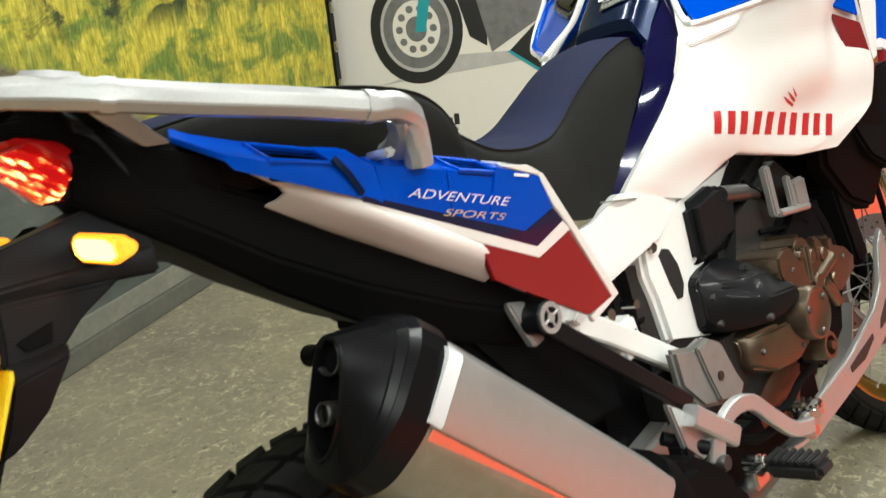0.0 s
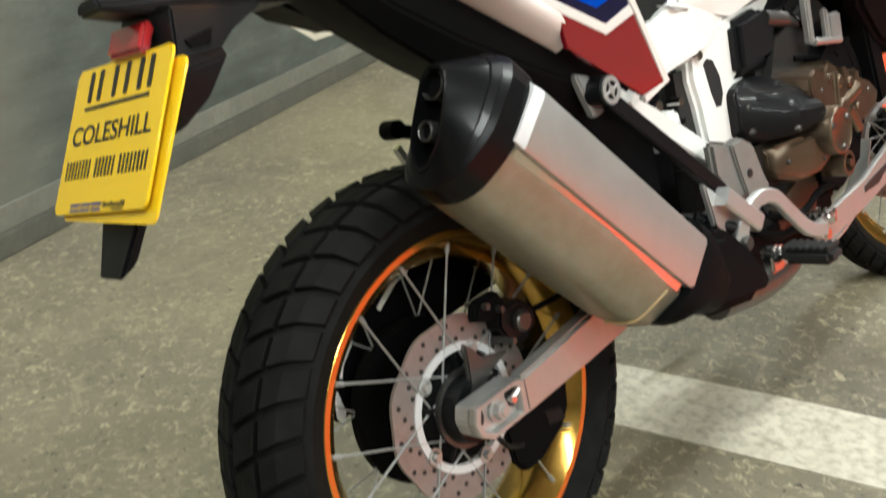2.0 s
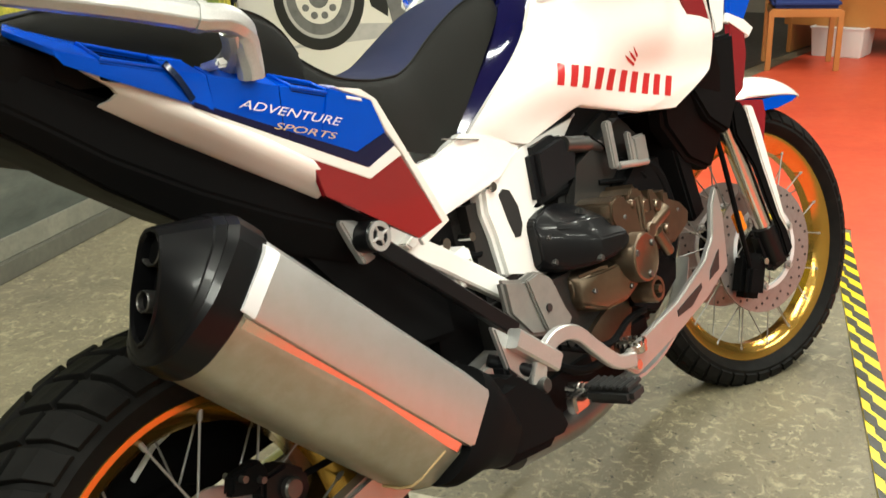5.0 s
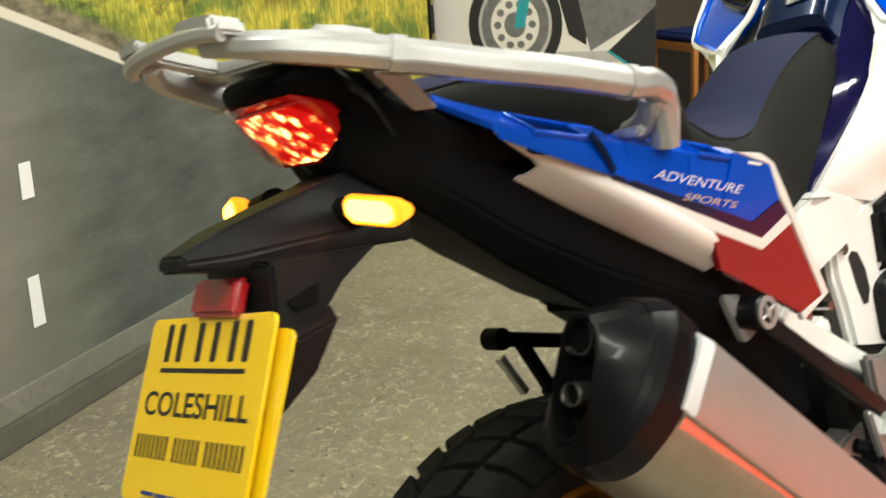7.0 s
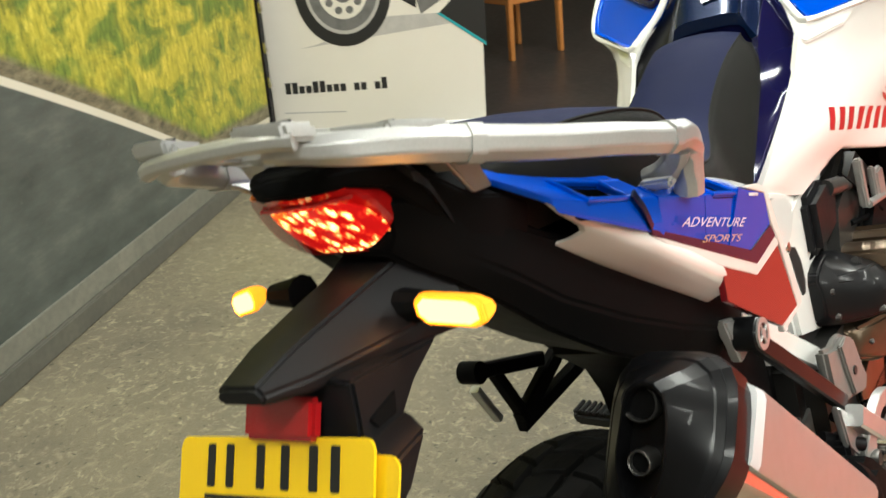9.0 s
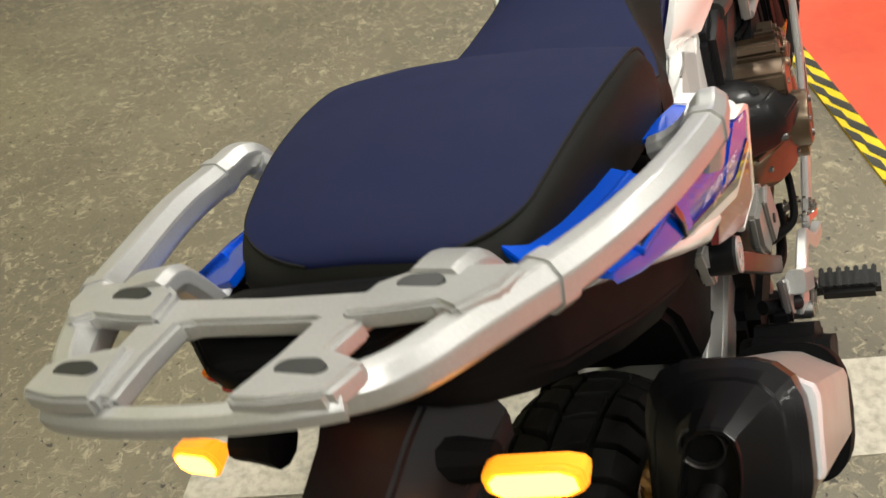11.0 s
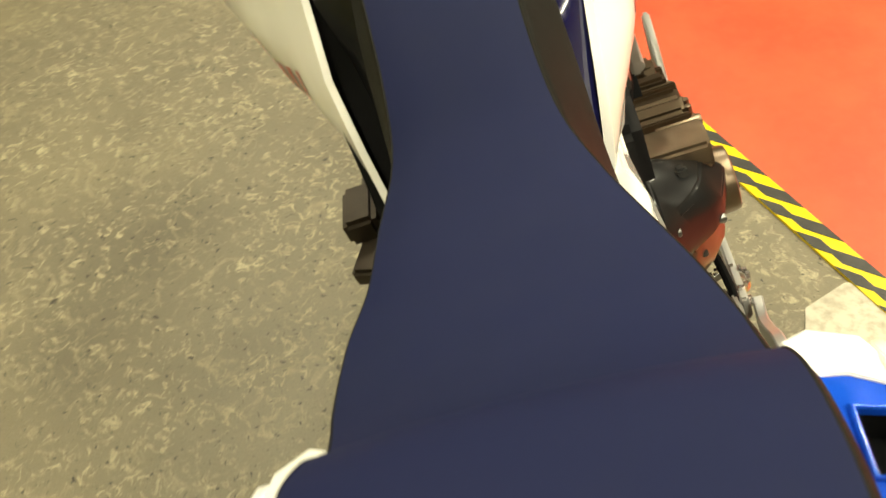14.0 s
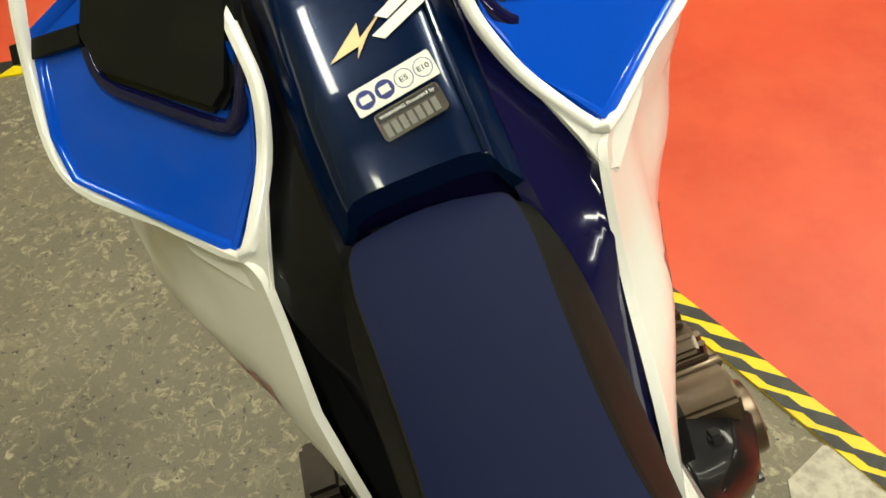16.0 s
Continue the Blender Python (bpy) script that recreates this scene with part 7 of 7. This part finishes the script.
for i, (sx, sz) in enumerate(((-0.37, 0.645), (-0.41, 0.34))):
    bm = slab([(sx - 0.02, sz - 0.05 - 0.02 * i), (sx + 0.02, sz - 0.05 - 0.02 * i), (sx + 0.025, sz + 0.04 + 0.02 * i), (sx - 0.012, sz + 0.04 + 0.02 * i)], -0.001, -0.003, 0)
    d = part("printed_dash", bm, STICKER, wall_print)

# dark end post of the printed wall, with its metal clips
end_post = thing("display_post", "dark upright post with metal clips at the printed wall's end", "post", WALL @ Matrix.Translation((2.165, 0.03, 0)))
part("post", block((0, 0, 1.1), (0.055, 0.07, 2.2), bev=0.006), GREYBLACK, end_post)
part("foot", block((0, 0, 0.01), (0.12, 0.20, 0.02), bev=0.004), GREYBLACK, end_post)
for z in (0.36, 0.52, 0.70, 0.88, 1.06):
    part("clip", joined(block((-0.005, -0.040, z), (0.03, 0.014, 0.05), bev=0.004), rod((-0.005, -0.05, z - 0.01), (-0.005, -0.03, z - 0.01), 0.008, 10)), CHROME, end_post)

# assumed plain walls and ceiling; their dull tones keep bounced light low
for nm, c, sz in (("wall_north", (2.5, Y1 + 0.1, CEIL / 2), (X1 - X0, 0.2, CEIL)), ("wall_south", (2.5, Y0 - 0.1, CEIL / 2), (X1 - X0, 0.2, CEIL)),
                  ("wall_west", (X0 - 0.1, -0.25, CEIL / 2), (0.2, Y1 - Y0 + 0.4, CEIL)), ("wall_east", (X1 + 0.1, -0.25, CEIL / 2), (0.2, Y1 - Y0 + 0.4, CEIL))):
    tagged(part(nm, block(c, sz, bev=0), WALLPAINT), "plain cream painted wall, assumed", "wall", kind="structure")
tagged(part("ceiling", block((2.5, -0.25, CEIL + 0.1), (X1 - X0 + 0.4, Y1 - Y0 + 0.4, 0.2), bev=0), CEILPAINT), "dull grey ceiling, assumed out of view", "ceiling", kind="structure")
TUBE = glow("lit_tube", (1.0, 0.93, 0.80), 8.0, (0.8, 0.8, 0.8))
# a batten for each assumed lamp, the added side row too
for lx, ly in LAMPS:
    fx = thing("ceiling_light", "assumed white ceiling batten with two lit tubes, out of view", "ceiling light", pose(lx, ly, CEIL), "ceiling lights")
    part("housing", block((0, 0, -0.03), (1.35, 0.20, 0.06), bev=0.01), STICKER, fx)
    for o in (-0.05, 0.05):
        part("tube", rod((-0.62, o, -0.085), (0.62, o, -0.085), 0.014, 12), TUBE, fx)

# ---- poster stand ----
PW = Matrix.Translation((2.557, 3.088, 0)) @ Matrix.Rotation(radians(-56.45), 4, "Z")
PAPER = mat("poster_vinyl", (0.72, 0.69, 0.62), 0.45, 0, 0, ((1.2, (0.66, 0.63, 0.56), 0.5),))
stand = thing("banner_stand", "white roll-up banner with a printed motorcycle, standing on silver feet", "banner", PW)
panel = part("banner", slab([(0.0, 0.07), (1.08, 0.07), (1.10, 2.0), (0.06, 2.0)], -0.002, 0.002, 0), PAPER, stand, "white printed vinyl banner")
part("cassette", loft([[(x, y, z) for y, z in ((-0.045, 0.02), (0.045, 0.02), (0.045, 0.05), (0.015, 0.085), (-0.015, 0.085), (-0.045, 0.05))] for x in (-0.01, 1.09)], bev=0.004), ALU, stand, "silver cassette at the banner's foot")
for x in (0.22, 0.80):
    part("foot", slab([(x - 0.025, 0.0), (x + 0.025, 0.0), (x + 0.025, 0.016), (x - 0.025, 0.016)], -0.24, 0.1, 0.004), ALU, stand)
part("pole", rod((0.55, 0.03, 0.05), (0.55, 0.03, 2.0), 0.012), ALU, stand)
part("top_rail", block((0.58, 0, 2.0), (1.06, 0.02, 0.03), bev=0.005), ALU, stand)


def ink(poly, material, d=0.0, name="print"):
    """A flat printed shape on the banner."""
    return part(name, slab(poly, -0.0028 - d, -0.0022 - d, 0), material, panel)


def ringpoly(c, r, n=28, e=1.0):
    return [(c[0] + e * r * math.cos(2 * math.pi * k / n), c[1] + r * math.sin(2 * math.pi * k / n)) for k in range(n)]


INKGREY = mat("grey_print", (0.16, 0.16, 0.155), 0.5, 0, 0, ((20, (0.08, 0.08, 0.08), 0.6),))
INKPALE = mat("pale_grey_print", (0.42, 0.41, 0.39), 0.5, 0, 0, ((12, (0.55, 0.53, 0.5), 0.7),))
INKTEAL = mat("teal_print", (0.02, 0.30, 0.34), 0.5)
ink([(0.22, 0.475), (0.95, 0.55), (1.0, 0.60), (0.62, 0.60), (0.3, 0.49)], INKPALE)
fc = (0.445, 0.735)
ink(ringpoly(fc, 0.262, 36, 0.86), INK, 0.0004, "printed_tyre")
ink(ringpoly(fc, 0.205, 36, 0.86), INKPALE, 0.0008, "printed_rim")
ink(ringpoly(fc, 0.188, 36, 0.86), INKGREY, 0.0012, "printed_wheel")
ink(ringpoly(fc, 0.135, 36, 0.86), PAPER, 0.0016, "printed_disc")
ink(ringpoly(fc, 0.060, 24, 0.86), INKGREY, 0.0020, "printed_hub")
for k in range(10):
    a = 2 * math.pi * k / 10
    ink(ringpoly((fc[0] + 0.083 * math.cos(a), fc[1] + 0.098 * math.sin(a)), 0.018, 10), INKGREY, 0.0020, "printed_hole")
ink([(0.44, 0.72), (0.49, 0.72), (0.62, 1.30), (0.55, 1.30)], INKTEAL, 0.0024, "printed_fork")
ink([(0.70, 0.68), (0.78, 0.63), (0.80, 0.95), (0.70, 1.10), (0.62, 0.98)], INK, 0.0004, "printed_engine")
ink([(0.80, 0.60), (0.90, 0.66), (1.10, 0.78), (1.10, 1.3), (0.62, 1.3), (0.72, 0.95)], INKGREY, 0.0008, "printed_fairing")
ink([(0.885, 0.60), (1.10, 0.44), (1.10, 0.80)], INK, 0.0016, "printed_corner")
ink([(0.872, 0.60), (0.892, 0.60), (1.10, 0.452), (1.10, 0.435)], INKTEAL, 0.0020, "printed_stripe")
for k in range(15):
    x = 0.125 + k * 0.0331
    tall = 0.055 if k in (0, 1, 4, 5, 14) else 0.036
    if k not in (9, 12):
        ink([(x, 0.262), (x + 0.026, 0.2615), (x + 0.026, 0.2615 + tall), (x, 0.262 + tall)], INK, 0, "printed_bar")
ink([(0.108, 0.168), (0.405, 0.158), (0.405, 0.164), (0.108, 0.174)], INKPALE, 0, "printed_bar")
paper = sheet("paper_sheet", [(2.93, 2.245), (3.18, 2.24), (3.125, 2.034), (2.896, 2.067)], 0.006, 0.008, STICKER)
tagged(paper, "white sheet of paper lying on the floor", "paper")

# ---- chair and desk on the red floor, far behind ----
WOOD = mat("orange_beech", (0.50, 0.21, 0.055), 0.4, 0, 0.1, ((3, (0.42, 0.165, 0.04), 0.7),), (60, 0.1, 0.001))
CHAIRBLUE = mat("blue_upholstery", (0.012, 0.032, 0.165), 0.8, 0, 0, (), (600, 0.3, 0.001))


def chair(m, group):
    ch = thing("chair", "beech armless chair with a blue upholstered seat and back", "chair", m, group)
    part("seat", block((0, 0, 0.445), (0.44, 0.44, 0.06), bev=0.022, seg=3), CHAIRBLUE, ch, "blue seat cushion")
    part("seat_frame", block((0, 0, 0.385), (0.45, 0.45, 0.055), bev=0.005), WOOD, ch)
    part("backrest", patch([[(-0.20 - 0.02 * math.cos(a), 0.21 * math.sin(a), z) for a in (-1.4, -0.7, 0, 0.7, 1.4)] for z in (0.60, 0.75, 0.90)], 0.03, (-1, 0, 0)), CHAIRBLUE, ch, "blue padded back")
    for y in (-0.22, 0.22):
        part("front_leg", slab([(0.18, 0.0), (0.215, 0.0), (0.225, 0.40), (0.185, 0.40)], y - 0.018, y + 0.018, 0.004), WOOD, ch)
        part("rear_leg", slab([(-0.25, 0.0), (-0.215, 0.0), (-0.195, 0.42), (-0.225, 0.92), (-0.255, 0.92), (-0.235, 0.42)], y - 0.018, y + 0.018, 0.004), WOOD, ch)
    return ch


first_chair = chair(pose(6.3, 1.60, 0.004, 0, 0, 205), "chairs by the desk")
copy_thing(first_chair, pose(5.0, 3.1, 0.005, 0, 0, 160))
desk = thing("desk", "beech desk with a solid front panel", "desk", pose(7.2, 0.9, 0.004))
part("desktop", block((0, 0, 0.73), (0.7, 2.2, 0.03), bev=0.006), WOOD, desk)
part("front_panel", block((-0.28, 0, 0.46), (0.02, 2.1, 0.5), bev=0.003), WOOD, desk)
for y in (-1.0, 1.0):
    part("side_panel", block((0, y, 0.36), (0.6, 0.03, 0.71), bev=0.003), WOOD, desk)
bin_ = thing("storage_box", "white plastic box under the desk", "box", pose(6.95, 1.52, 0.004))
part("box_body", loft([[(x * k, y * k, z) for x, y in ((-0.14, -0.19), (0.14, -0.19), (0.14, 0.19), (-0.14, 0.19))] for z, k in ((0.0, 0.92), (0.21, 1.0))], bev=0.008), STICKER, bin_)
part("rim", sweep([(-0.14, -0.19, 0.21), (0.14, -0.19, 0.21), (0.14, 0.19, 0.21), (-0.14, 0.19, 0.21)], rect(0.015, 0.015), closed=True), STICKER, bin_)
